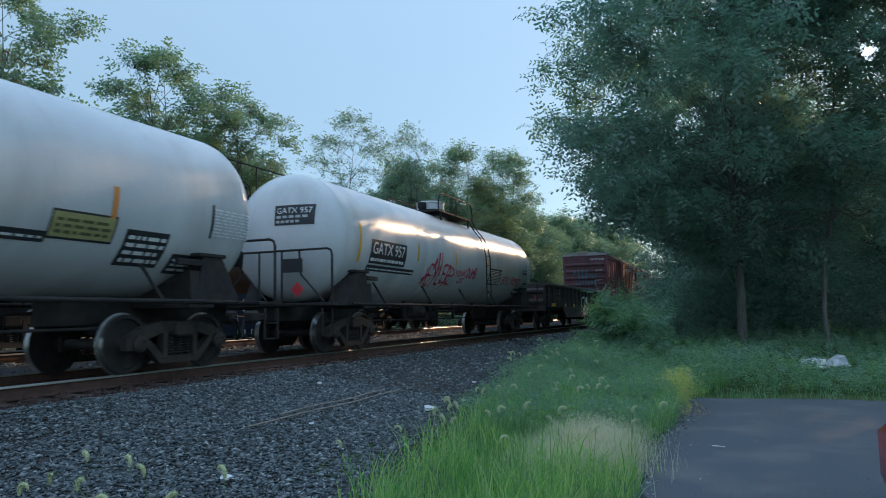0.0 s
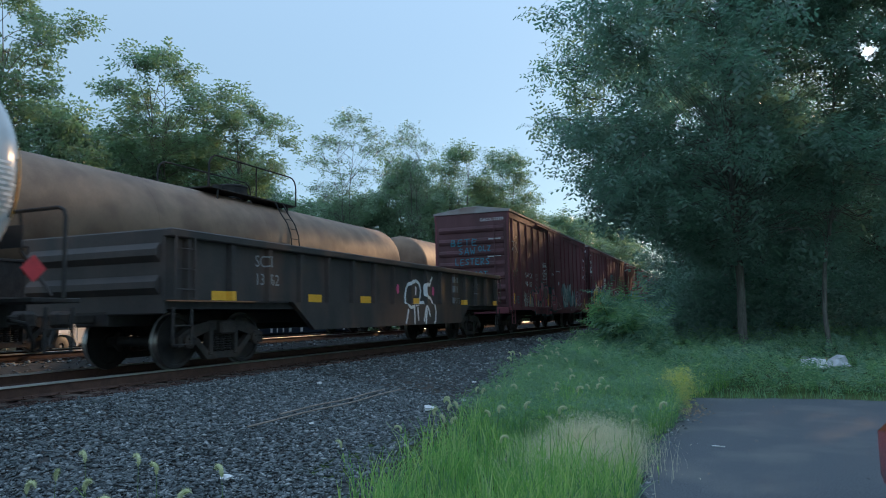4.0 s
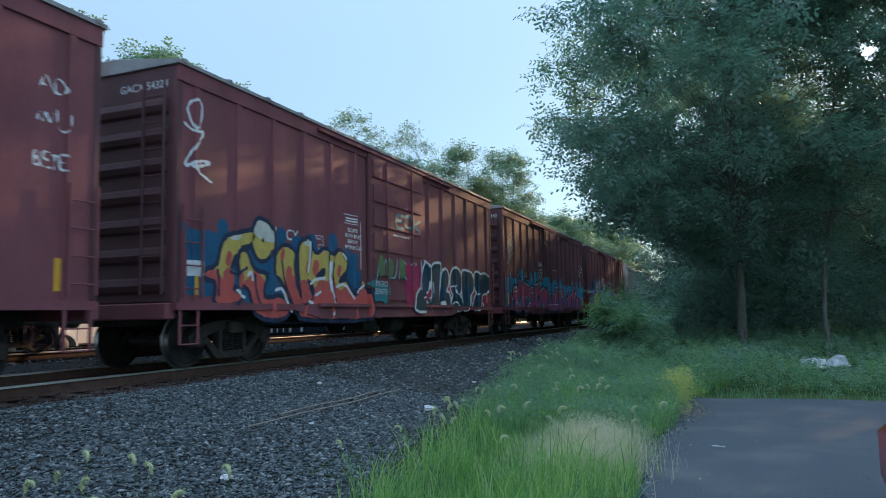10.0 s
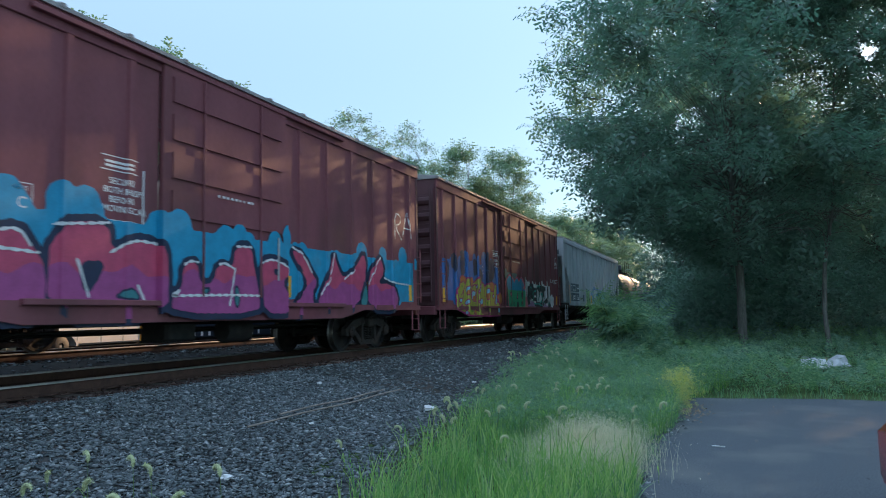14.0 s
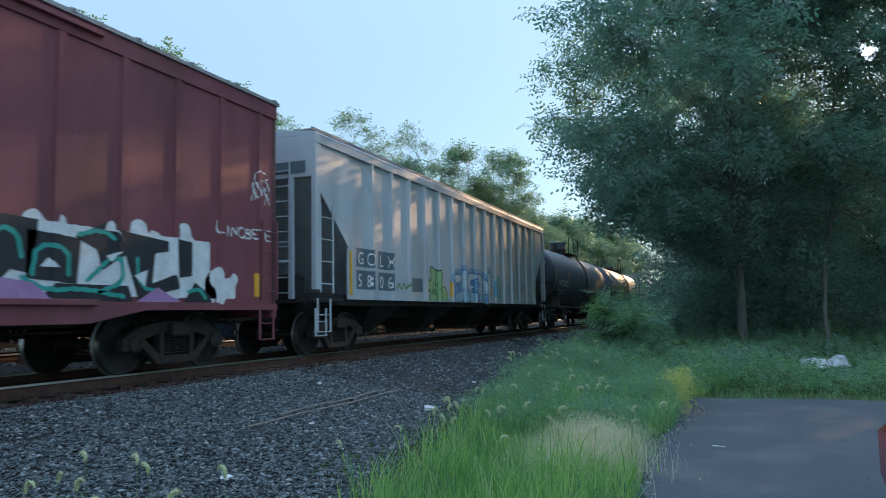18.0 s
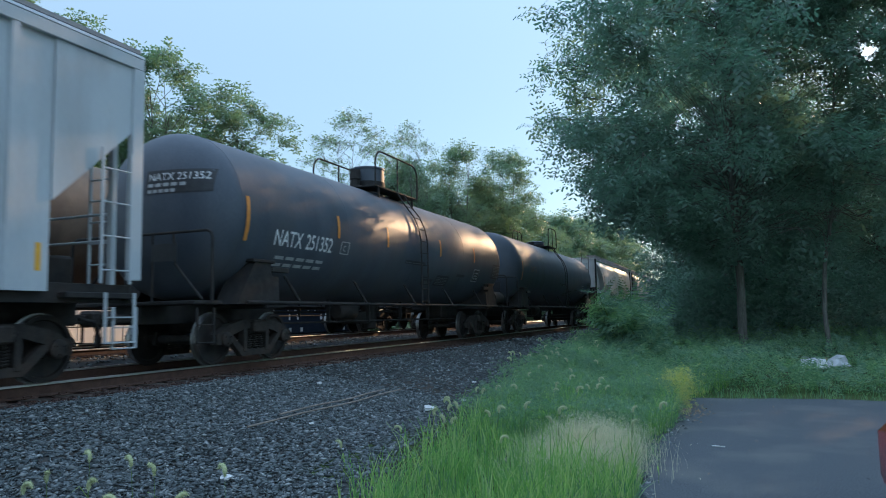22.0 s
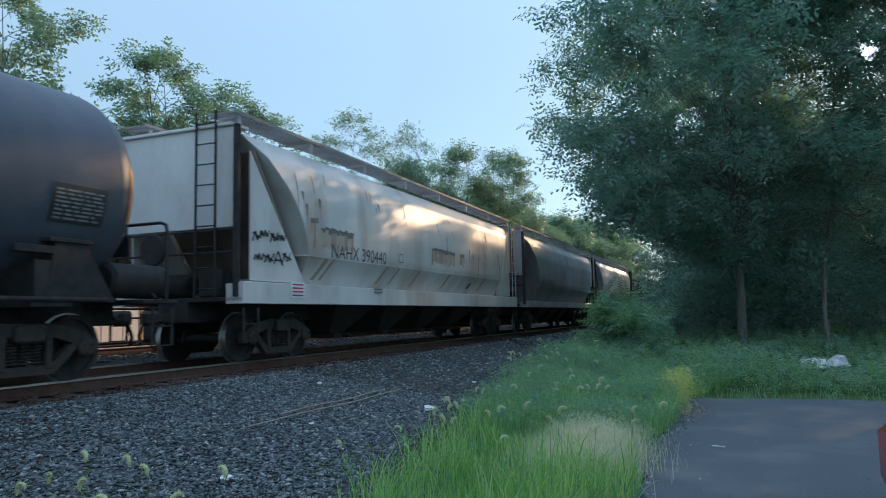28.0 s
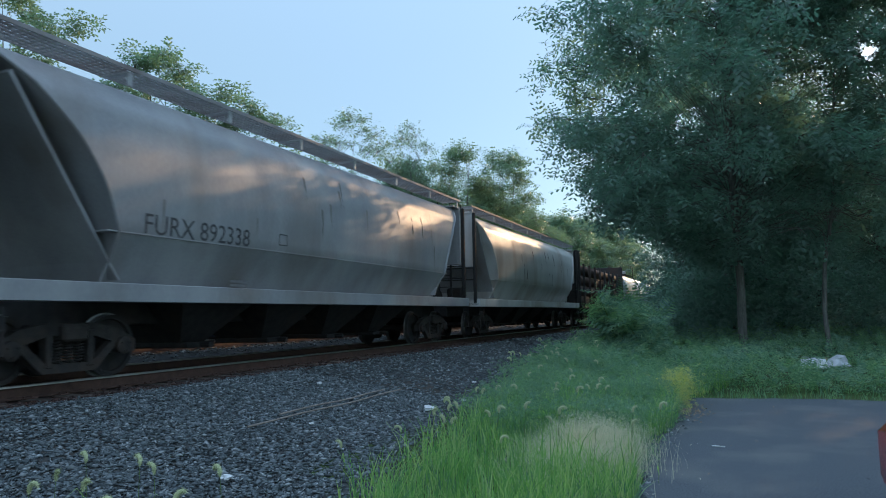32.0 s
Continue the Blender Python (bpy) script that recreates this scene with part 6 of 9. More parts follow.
def paint_first(wall, f, c):
    """Silver block letters with a dark teal shade on the oxide red car."""
    shade, mid, pale = colour("shadow_teal", (0.05, 0.09, 0.1)), colour("mid_teal", (0.14, 0.24, 0.25)), colour("pale_silver", (0.42, 0.46, 0.44))
    letters = [shape([(0.61, 1.73), (0.68, 2.05), (0.88, 2.2), (1.14, 2.26), (1.68, 2.25), (1.71, 1.7), (1.52, 1.61), (1.24, 1.63), (1.21, 1.4), (1.67, 1.34), (1.75, 1.11), (1.17, 1.06), (1.04, 1.25), (0.82, 1.38), (0.77, 1.63)]),
               shape([(1.76, 1.9), (1.85, 2.05), (2.22, 2.09), (2.31, 1.78), (2.25, 1.61), (2.15, 1.36), (2.51, 1.35), (2.49, 1.88), (2.55, 2.22), (2.69, 2.27), (2.71, 1.21), (2.52, 1.1), (1.88, 1.1), (1.77, 1.35), (1.79, 1.66)]),
               shape([(2.77, 1.9), (2.97, 2.25), (3.39, 2.34), (3.52, 2.31), (3.53, 1.68), (3.23, 1.62), (3.37, 0.92), (3.22, 0.9), (3.11, 1.39), (3.06, 1.66), (3.22, 1.94), (3.04, 1.83), (2.99, 1.26), (2.84, 1.25)]),
               shape([(3.27, 1.67), (4.35, 1.73), (4.38, 1.62), (4.04, 1.6), (4.04, 1.19), (3.54, 1.16), (3.48, 1.54)]),
               shape([(4.12, 1.72), (4.35, 2.2), (4.45, 2.23), (4.46, 1), (4.28, 1)])]
    lights = [shape([(1.09, 2.27), (1.68, 2.25), (1.69, 1.72), (1.44, 1.85), (1.28, 1.95), (1.21, 2.14)]), shape([(0.96, 1.68), (1.15, 1.7), (1.21, 1.41), (1.69, 1.33), (1.75, 1.11), (1.49, 1.09), (1.01, 1.38)]),
              shape([(1.92, 2.07), (2.24, 2.07), (2.3, 1.82), (2.15, 1.6), (2.11, 1.29), (2.65, 1.33), (2.69, 1.21), (2.03, 1.16), (1.95, 1.43), (2.01, 1.76)]), shape([(2.57, 2.24), (2.69, 2.27), (2.67, 1.28), (2.57, 1.29)]),
              shape([(3.12, 2.31), (3.37, 2.34), (3.4, 1.69), (3.29, 1.71), (3.22, 2.01), (2.99, 1.92), (2.95, 1.28), (2.86, 1.27), (2.92, 1.91)]), shape([(3.23, 1.61), (3.33, 1.6), (3.35, 0.9), (3.22, 0.92)]),
              shape([(3.83, 2), (4.02, 1.98), (4.06, 1.31), (3.9, 1.18), (3.7, 1.19)]), shape([(4.3, 2.18), (4.44, 2.23), (4.43, 1.66), (4.33, 1.73)]), shape([(4.25, 1.59), (4.59, 1.61), (4.56, 1.05), (4.78, 1.05), (4.78, 0.95), (4.31, 0.95)])]
    for g in letters:
        blot(wall, f, c, "graffiti_shade", shade, grow(g, 0.035), 0.004)
        blot(wall, f, c, "graffiti_fill", mid, g, 0.007)
    for g in lights:
        blot(wall, f, c, "graffiti_light", pale, g, 0.011, 0.035)


def paint_flames(wall, f, c):
    """Five letters in yellow over coral with a black edge."""
    letters = [shape([(-7.21, 1.59), (-6.86, 1.67), (-6.81, 1.93), (-6.7, 2.17), (-6.44, 2.27), (-5.9, 2.38), (-5.82, 2.3), (-5.96, 2.14), (-6.32, 2.06), (-6.47, 1.85), (-6.56, 1.66), (-6.53, 1.4), (-6.41, 1.25), (-6.18, 1.18), (-6.54, 1.05), (-6.96, 1.06), (-6.9, 1.31), (-6.93, 1.47), (-7.15, 1.47)]),
               shape([(-6.4, 1.86), (-6.16, 2.05), (-6, 1.81), (-5.88, 1.65), (-5.48, 1.61), (-5.63, 1.36), (-5.6, 1.13), (-5.03, 1.24), (-4.73, 0.97), (-5.02, 0.78), (-5.78, 0.83), (-5.94, 1.11), (-6.03, 1.36), (-6.28, 1.41)]),
               line(0.3, [(-5.76, 2.39), (-5.83, 2.22), (-5.73, 2.02), (-5.58, 2.03), (-5.45, 2.21), (-5.52, 2.43), (-5.72, 2.46)]),
               shape([(-5.29, 1.87), (-5.18, 2.07), (-4.95, 2.21), (-4.58, 2.11), (-4.6, 1.75), (-4.49, 1.26), (-4.22, 1.04), (-4.47, 0.88), (-4.81, 1.13), (-5.03, 1.53), (-5.31, 1.65)]),
               shape([(-4.49, 2.11), (-4.38, 2.32), (-4.16, 2.41), (-4.07, 2.4), (-4.01, 2.22), (-3.81, 2.07), (-3.45, 2.28), (-3.21, 2.09), (-2.89, 2.29), (-2.57, 2.13), (-2.53, 1.9), (-2.79, 1.68), (-2.54, 1.57), (-2.21, 1.22), (-1.76, 1.57), (-1.49, 1.14), (-1.4, 0.95), (-1.64, 0.72), (-4.42, 0.78), (-4.48, 0.95), (-4.37, 1.14), (-4.44, 1.51)])]
    whole = join(*letters)
    ink, coral = colour("ink_blue", (0.02, 0.03, 0.07)), colour("coral", (0.52, 0.1, 0.085))
    blot(wall, f, c, "graffiti_outline", ink, grow(whole, 0.07), 0.006)
    for g in letters:
        g = grow(g, -0.015)
        blot(wall, f, c, "graffiti_fill", colour("straw_yellow", (0.56, 0.42, 0.1)), g, 0.01)
        blot(wall, f, c, "graffiti_flame", coral, both(g, under(1.52, 0.1)), 0.014)
        blot(wall, f, c, "graffiti_light", colour("cream", (0.6, 0.58, 0.5)), both(g, over(2.24, 0.08)), 0.014)
    for y, z, w in ((-6.62, 1.47, 0.3), (-6.61, 1.84, 0.14), (-5.04, 2.02, 0.12), (-4.84, 1.65, 0.2), (-6.3, 1.48, 0.16), (-3.87, 1.83, 0.22), (-2.93, 1.8, 0.16), (-4.23, 1.82, 0.12), (-4.3, 1.42, 0.14)):
        blot(wall, f, c, "graffiti_spot", coral, line(w, [(y, z - 0.06), (y + 0.03, z + 0.06)]), 0.017, 0.035)
    for pts in ([(-4.65, 2.02), (-4.49, 2.15), (-4.51, 1.73), (-4.43, 1.44), (-4.54, 1.32), (-4.65, 1.68)], [(-3.93, 1.63), (-3.51, 1.9), (-3.47, 1.69), (-3.72, 1.61)], [(-4.22, 1.58), (-4.09, 1.59), (-3.88, 1.38), (-3.97, 1.2), (-4.08, 1.4)], [(-2.96, 1.62), (-2.56, 1.89), (-2.58, 1.6), (-2.92, 1.51)], [(-3.56, 0.95), (-3.28, 0.76), (-3.74, 0.76)], [(-2.8, 1.1), (-2.66, 1.12), (-2.32, 0.74), (-3.12, 0.75)], [(-2.31, 1.43), (-2.21, 1.21), (-2.02, 1.5)]):
        blot(wall, f, c, "graffiti_notch", ink, shape(pts), 0.018, 0.035)
    for path in ([(-6.02, 1.81), (-5.85, 1.65), (-5.46, 1.63)], [(-6.56, 1.62), (-6.39, 1.56), (-6.1, 1.71)], [(-5.06, 1.89), (-4.96, 1.47), (-4.66, 1.04)], [(-6.88, 1.64), (-6.84, 1.42), (-6.85, 1.21)], [(-5.88, 1.59), (-5.83, 1.27), (-5.68, 1.03)], [(-2.89, 2.29), (-3.16, 2.09), (-3.25, 1.71), (-3.19, 1.37), (-3.05, 1.16)], [(-4.01, 2.22), (-4.06, 1.93), (-4.18, 1.66)], [(-4.08, 1.4), (-3.94, 1.22), (-4.12, 1.1), (-4.39, 1.06)], [(-3.32, 2.13), (-3.34, 1.79), (-3.31, 1.49)]):
        blot(wall, f, c, "graffiti_line", ink, line(0.05, path), 0.019, 0.03)
    for path in ([(-6.41, 1.29), (-6.18, 1.18)], [(-6.09, 1.57), (-5.98, 1.66), (-5.94, 1.5)], [(-5.31, 1.33), (-5.03, 1.38), (-4.88, 1.12), (-4.73, 0.93)], [(-4.06, 2.35), (-4.07, 2.01), (-4.16, 1.72)], [(-4.06, 1.49), (-3.89, 1.59), (-3.51, 1.63)], [(-3.88, 1.26), (-3.69, 1.33)], [(-3.29, 1.97), (-3.32, 1.62), (-3.24, 1.28), (-3.02, 1.03)], [(-3.03, 1.46), (-2.67, 1.55), (-2.27, 1.22)], [(-2.18, 1.36), (-1.8, 1.53)], [(-4.12, 1.13), (-3.98, 1.1)], [(-3.23, 0.86), (-2.99, 1.05)], [(-2.77, 2.2), (-2.6, 2.1)]):
        blot(wall, f, c, "graffiti_shine", WHITE, line(0.06, path), 0.021, 0.03)


def paint_blocks(wall, f, c):
    """Dark block letters with a white edge on raspberry."""
    letters = [shape([(1.33, 1.55), (1.3, 1.7), (1.38, 1.98), (1.54, 2.2), (1.77, 2.31), (2.16, 2.2), (2.17, 1.93), (2.05, 1.6), (2.01, 1.48), (1.79, 1.47), (1.78, 1.34), (1.84, 1.17), (2.07, 1.11), (2.05, 0.94), (0.89, 0.94), (0.96, 1.17), (0.99, 1.35), (1.19, 1.49)]),
               shape([(2.31, 2.25), (2.96, 2.33), (2.99, 2.22), (2.92, 2), (2.81, 1.38), (2.79, 0.96), (2.09, 0.96), (2.19, 1.36), (2.38, 1.45), (2.18, 1.6), (2.28, 1.94)]),
               shape([(3.01, 1.92), (3.25, 2.21), (3.61, 2.08), (3.59, 1.73), (3.31, 1.49), (3.71, 1.46), (3.74, 0.96), (2.87, 0.96), (2.81, 1.38), (2.98, 1.65)]),
               shape([(3.73, 1.79), (3.82, 2.08), (4.08, 2.25), (4.54, 2.2), (4.71, 2.05), (4.68, 1.55), (4.46, 1.44), (4.78, 1.25), (4.87, 0.96), (3.7, 0.96), (3.83, 1.23), (4.02, 1.41), (3.79, 1.56)]),
               shape([(4.76, 2.16), (5.02, 2.22), (5.37, 2.18), (5.74, 2.16), (5.89, 1.93), (5.87, 1.6), (5.5, 1.46), (5.41, 1.26), (5.32, 0.98), (4.83, 0.98), (4.83, 1.25), (4.73, 1.65)]),
               shape([(5.94, 2.15), (6.22, 2.24), (6.46, 2.13), (7.17, 2.22), (7.49, 2.03), (7.39, 1.58), (6.88, 1.53), (6.68, 1.46), (6.62, 0.99), (5.75, 0.99), (5.92, 1.36), (6.31, 1.54), (5.94, 1.64)])]
    edge, navy, deep = WHITE, colour("blue_black", (0.008, 0.045, 0.065)), colour("deep_blue", (0.012, 0.055, 0.11))
    blot(wall, f, c, "graffiti_edge", edge, grow(join(*letters), 0.075), 0.008)
    for g in letters:
        blot(wall, f, c, "graffiti_letter", navy, g, 0.012)
        blot(wall, f, c, "graffiti_fill", deep, both(grow(g, -0.05), both(under(1.72, 0.13), over(1.3, 0.08))), 0.015)
    for path in ([(1.77, 1.72), (1.76, 1.49)], [(1.47, 1.29), (1.71, 1.33), (1.88, 1.17)], [(3.79, 1.67), (4.19, 1.7)], [(4.16, 1.66), (4.24, 1.45), (4.62, 1.45)], [(3.31, 1.49), (3.54, 1.66)], [(2.39, 1.74), (2.42, 1.45)], [(5.39, 1.26), (5.55, 1)], [(3.91, 1.14), (4.14, 1.22), (4.47, 1.1)], [(6.21, 1.48), (6.52, 1.51)]):
        blot(wall, f, c, "graffiti_shine", edge, line(0.05, path), 0.018, 0.03)
    blot(wall, f, c, "graffiti_shine", edge, shape([(2.86, 1.19), (3.27, 1.24), (3.29, 1.04), (2.96, 1.04)]), 0.018, 0.035)
    blot(wall, f, c, "graffiti_shine", edge, shape([(5.43, 1.39), (5.75, 1.44), (5.64, 1.27), (5.53, 1), (5.39, 1.05)]), 0.018, 0.035)
    for k in range(16):
        y = 1.4 + 0.36 * k
        blot(wall, f, c, "graffiti_drip", edge if k % 3 == 0 else navy, line(0.1 + 0.06 * (k % 3), [(y, 1.16), (y + 0.05, 1.02 - 0.05 * (k % 4 == 1))]), 0.008, 0.035)


def paint_rose(wall, f, c):
    """Two rows of rose letters fading to magenta, edged in navy on sky blue."""
    masses = [shape([(-7.08, 1.41), (-7, 1.54), (-6.9, 1.5), (-6.85, 1.29), (-6.84, 1.06), (-7.06, 1.05)]),
              shape([(-6.79, 1.7), (-6.66, 1.84), (-6.47, 1.95), (-6.34, 1.75), (-6.19, 1.73), (-5.93, 2.11), (-5.79, 2.23), (-5.58, 2.14), (-5.45, 1.89), (-5.41, 1.58), (-5.45, 0.89), (-6.74, 0.9), (-6.76, 1.29)]),
              shape([(-5.4, 1.81), (-5.35, 2.12), (-4.85, 2.08), (-4.34, 1.98), (-4.29, 1.64), (-4.32, 0.85), (-5.43, 0.88)]),
              shape([(-4.25, 1.85), (-3.85, 1.99), (-3.65, 1.74), (-3.46, 1.49), (-3.47, 0.84), (-4.28, 0.85)]),
              shape([(-3.41, 2.07), (-2.51, 2.19), (-2.47, 1.75), (-2.08, 1.99), (-1.61, 1.96), (-1.5, 1.7), (-1.5, 0.84), (-3.45, 0.84)])]
    bits = [[(-6.78, 1.41), (-6.53, 1.33), (-6.48, 1.11), (-6.74, 1.09)], [(-6.1, 1.39), (-5.91, 1.3), (-5.57, 1.68), (-5.5, 1.55), (-5.84, 1.12), (-5.99, 1.1), (-6.16, 1.26)], [(-5.05, 1.5), (-4.28, 1.52), (-4.29, 1.32), (-4.78, 1.13), (-5.14, 1.03), (-5.14, 1.18), (-4.7, 1.3), (-4.66, 1.47)], [(-3.02, 1.6), (-2.55, 1.64), (-2.67, 1.36), (-2.88, 1.12)], [(-2.4, 1.17), (-2.09, 1.32), (-1.85, 1.09), (-2.32, 1.11)]]
    whites = [[(-6.77, 1.74), (-6.47, 1.93), (-6.38, 1.77), (-6.19, 1.71)], [(-5.93, 2.09), (-5.79, 2.21), (-5.58, 2.12), (-5.47, 1.88)], [(-5.35, 2.11), (-4.85, 2.06), (-4.34, 1.97)], [(-4.25, 1.86), (-3.85, 1.97), (-3.67, 1.73)], [(-3.38, 2.05), (-2.52, 2.16)], [(-5.46, 1.51), (-5.88, 1.06)], [(-6.76, 1.68), (-6.22, 1.69)], [(-4.24, 1.7), (-3.58, 1.67)], [(-5.12, 0.98), (-4.77, 1.03), (-4.33, 1.24)], [(-3.02, 1.62), (-2.82, 1.14)], [(-1.99, 1.31), (-1.71, 0.84)], [(-5.05, 1.42), (-4.89, 1.51), (-4.66, 1.45)], [(-7.08, 1.48), (-7, 1.53), (-6.88, 1.34)], [(-2.49, 1.75), (-2.08, 1.97), (-1.64, 1.94)], [(-6.44, 1.25), (-6.33, 1.31), (-6.18, 1.28), (-5.91, 1.06)]]
    masses += [shape([(-1.42, 1.18), (-1.21, 1.3), (-1.2, 1.66), (-0.87, 1.73), (-0.83, 1.37), (-0.52, 1.38), (-0.39, 1.73), (-0.02, 1.65), (0.05, 2.05), (0.48, 2.08), (0.56, 1.68), (0.72, 1.23), (0.72, 0.9), (-1.41, 0.91)]),
               shape([(0.78, 1.83), (1.09, 1.91), (1.63, 1.8), (1.67, 1.64), (1.39, 1.48), (1.72, 1.17), (1.72, 0.89), (0.86, 0.9), (0.83, 1.41)]),
               shape([(1.85, 2.16), (2.33, 2.04), (2.63, 1.69), (2.83, 1.54), (2.58, 1.27), (2.81, 0.88), (1.83, 0.85), (2.19, 1.26), (2.5, 1.47), (2.1, 1.87)]),
               shape([(2.87, 1.22), (3.29, 1.73), (3.46, 2.21), (3.66, 1.86), (3.91, 1.64), (4.45, 1.93), (4.83, 2.32), (4.97, 1.94), (4.67, 1.01), (2.87, 0.95)]),
               shape([(5.07, 1.82), (5.45, 2.12), (5.69, 2.26), (5.9, 1.88), (5.5, 1.58), (6.17, 1.63), (6.69, 1.35), (6.56, 0.94), (5.01, 0.97)])]
    bits += [[(-0.8, 1.32), (-0.56, 1.33), (-0.63, 1.2), (-0.75, 1.2)], [(0.01, 1.39), (0.16, 1.35), (0.17, 1), (0.02, 1)], [(1.09, 1.71), (1.33, 1.72), (1.21, 1.56)], [(4.53, 1.07), (4.92, 1.81), (5.06, 1.01)]]
    whites += [[(-1.17, 1.66), (-1.03, 1.73), (-0.87, 1.71)], [(-0.37, 1.71), (-0.21, 1.74), (0.01, 1.65)], [(0.06, 2.04), (0.47, 2.06)], [(0.81, 1.81), (1.09, 1.9), (1.63, 1.78), (1.63, 1.64)], [(1.9, 2.19), (2.33, 2.03), (2.61, 1.71)], [(2.94, 1.27), (3.33, 1.67), (3.5, 2.19)], [(3.91, 1.64), (4.4, 1.88)], [(-1.42, 1.18), (-1.26, 1.28), (-1.33, 1.18)], [(0.03, 1.65), (-0.1, 1.04)], [(5.06, 1.57), (5.45, 2.07), (5.69, 2.24)], [(5.85, 1.75), (6.4, 1.64), (7.31, 1.62)], [(-1.42, 1.17), (-0.2, 1.21), (0.71, 1.21)]]
    ink, rose, magenta = colour("ink_blue", (0.02, 0.03, 0.09)), colour("hot_red", (0.5, 0.075, 0.15)), colour("magenta", (0.36, 0.075, 0.24))
    blot(wall, f, c, "graffiti_outline", ink, grow(join(*masses), 0.1), 0.006)
    for g in masses:
        blot(wall, f, c, "graffiti_letter", rose, g, 0.01)
        blot(wall, f, c, "graffiti_fade", magenta, both(g, under(1.5, 0.07)), 0.013)
    for pts in bits:
        blot(wall, f, c, "graffiti_shade", ink, shape(pts), 0.016, 0.035)
        blot(wall, f, c, "graffiti_glint", colour("teal", (0.06, 0.22, 0.24)), both(grow(shape(pts), -0.03), under(1.45, 0.2)), 0.018, 0.035)
    for path in whites:
        blot(wall, f, c, "graffiti_shine", WHITE, line(0.04, path), 0.019, 0.03)


def paint_lime(wall, f, c):
    """Crowded lime letters with wine edges, orange and light blue fields."""
    mass = shape([(-6.45, 1.6), (-6.17, 1.62), (-6.03, 1.86), (-5.8, 1.93), (-5.63, 1.76), (-5.51, 1.95), (-5.3, 1.99), (-5.15, 1.74), (-5.02, 1.81), (-4.68, 1.87), (-4.33, 2.03), (-4.11, 2.05), (-4.03, 1.87), (-3.77, 1.85), (-3.69, 1.73), (-3.4, 1.85), (-3.12, 1.83)] + [(-2.99, 1.52), (-2.54, 1.87), (-2.29, 1.84), (-2.43, 1.43), (-2.19, 1.14), (-1.76, 0.9), (-1.97, 0.75), (-6.42, 0.83)])
    wine, lime = colour("wine", (0.35, 0.03, 0.15)), colour("olive_lime", (0.42, 0.42, 0.06))
    blot(wall, f, c, "graffiti_outline", wine, grow(mass, 0.06), 0.022)
    blot(wall, f, c, "graffiti_letter", lime, mass, 0.025)
    for pts in ([(-6.11, 1.95), (-5.92, 2.05), (-5.54, 1.98), (-5.63, 1.8), (-5.8, 1.92), (-6.03, 1.81)], [(-5.16, 1.99), (-4.87, 2.01), (-4.92, 1.8), (-5.06, 1.71)], [(-5.48, 1.63), (-5.27, 1.65), (-5.26, 1.47), (-5.54, 1.46)], [(-4.96, 1.43), (-4.65, 1.44), (-4.65, 1.26), (-4.91, 1.25)], [(-4.31, 1.16), (-3.91, 1.17), (-3.91, 0.95), (-4.25, 0.95)], [(-3.22, 1.89), (-2.65, 1.95), (-2.66, 1.62), (-3.02, 1.63)], [(-2.31, 1.53), (-1.74, 1.61), (-1.74, 1.15), (-2.16, 1.18)], [(-3.52, 1.53), (-3.2, 1.54), (-3.24, 1.33), (-3.49, 1.33)], [(-4.81, 1.07), (-4.67, 1.03), (-4.59, 0.81), (-4.75, 0.83)], [(-6, 1.13), (-5.85, 1.06), (-5.88, 0.99), (-5.98, 1.02)]):
        g = shape(pts)
        blot(wall, f, c, "graffiti_edge", wine, grow(g, 0.035), 0.028, 0.04)
        blot(wall, f, c, "graffiti_patch", colour("burnt_orange", (0.5, 0.17, 0.04)), g, 0.031, 0.04)
    for pts in ([(-5.59, 1.66), (-5.27, 1.74), (-5.27, 1.65), (-5.46, 1.6), (-5.54, 1.49)], [(-5.03, 1.58), (-4.66, 1.57), (-4.68, 1.44), (-4.91, 1.43), (-4.96, 1.29), (-5.01, 1.33)], [(-4.36, 1.28), (-3.91, 1.34), (-3.91, 1.18), (-4.25, 1.12)], [(-6.17, 1.31), (-5.92, 1.31), (-6, 1.19), (-6.12, 1.21)], [(-5.73, 1.19), (-5.3, 1.32), (-5.34, 1.17), (-5.61, 1.12)], [(-4.37, 1.58), (-4.03, 1.89), (-4.08, 1.7), (-4.26, 1.55)], [(-3.52, 1.65), (-3.2, 1.72), (-3.25, 1.55), (-3.46, 1.51)], [(-2.34, 1.05), (-1.82, 1), (-2.01, 0.83), (-2.23, 0.85)], [(-2.46, 1.42), (-2.29, 1.55), (-2.35, 1.17), (-2.54, 1.17)], [(-4.61, 1.7), (-4.43, 1.84), (-4.47, 1.67)], [(-5.68, 0.88), (-5.52, 0.94), (-5.35, 0.84), (-5.6, 0.81)], [(-3.63, 0.85), (-3.39, 0.93), (-3.2, 0.81)], [(-2.85, 1.46), (-2.63, 1.51), (-2.74, 1.37)]):
        g = shape(pts)
        blot(wall, f, c, "graffiti_edge", wine, grow(g, 0.035), 0.029, 0.04)
        blot(wall, f, c, "graffiti_chip", colour("light_blue", (0.25, 0.5, 0.65)), g, 0.032, 0.04)
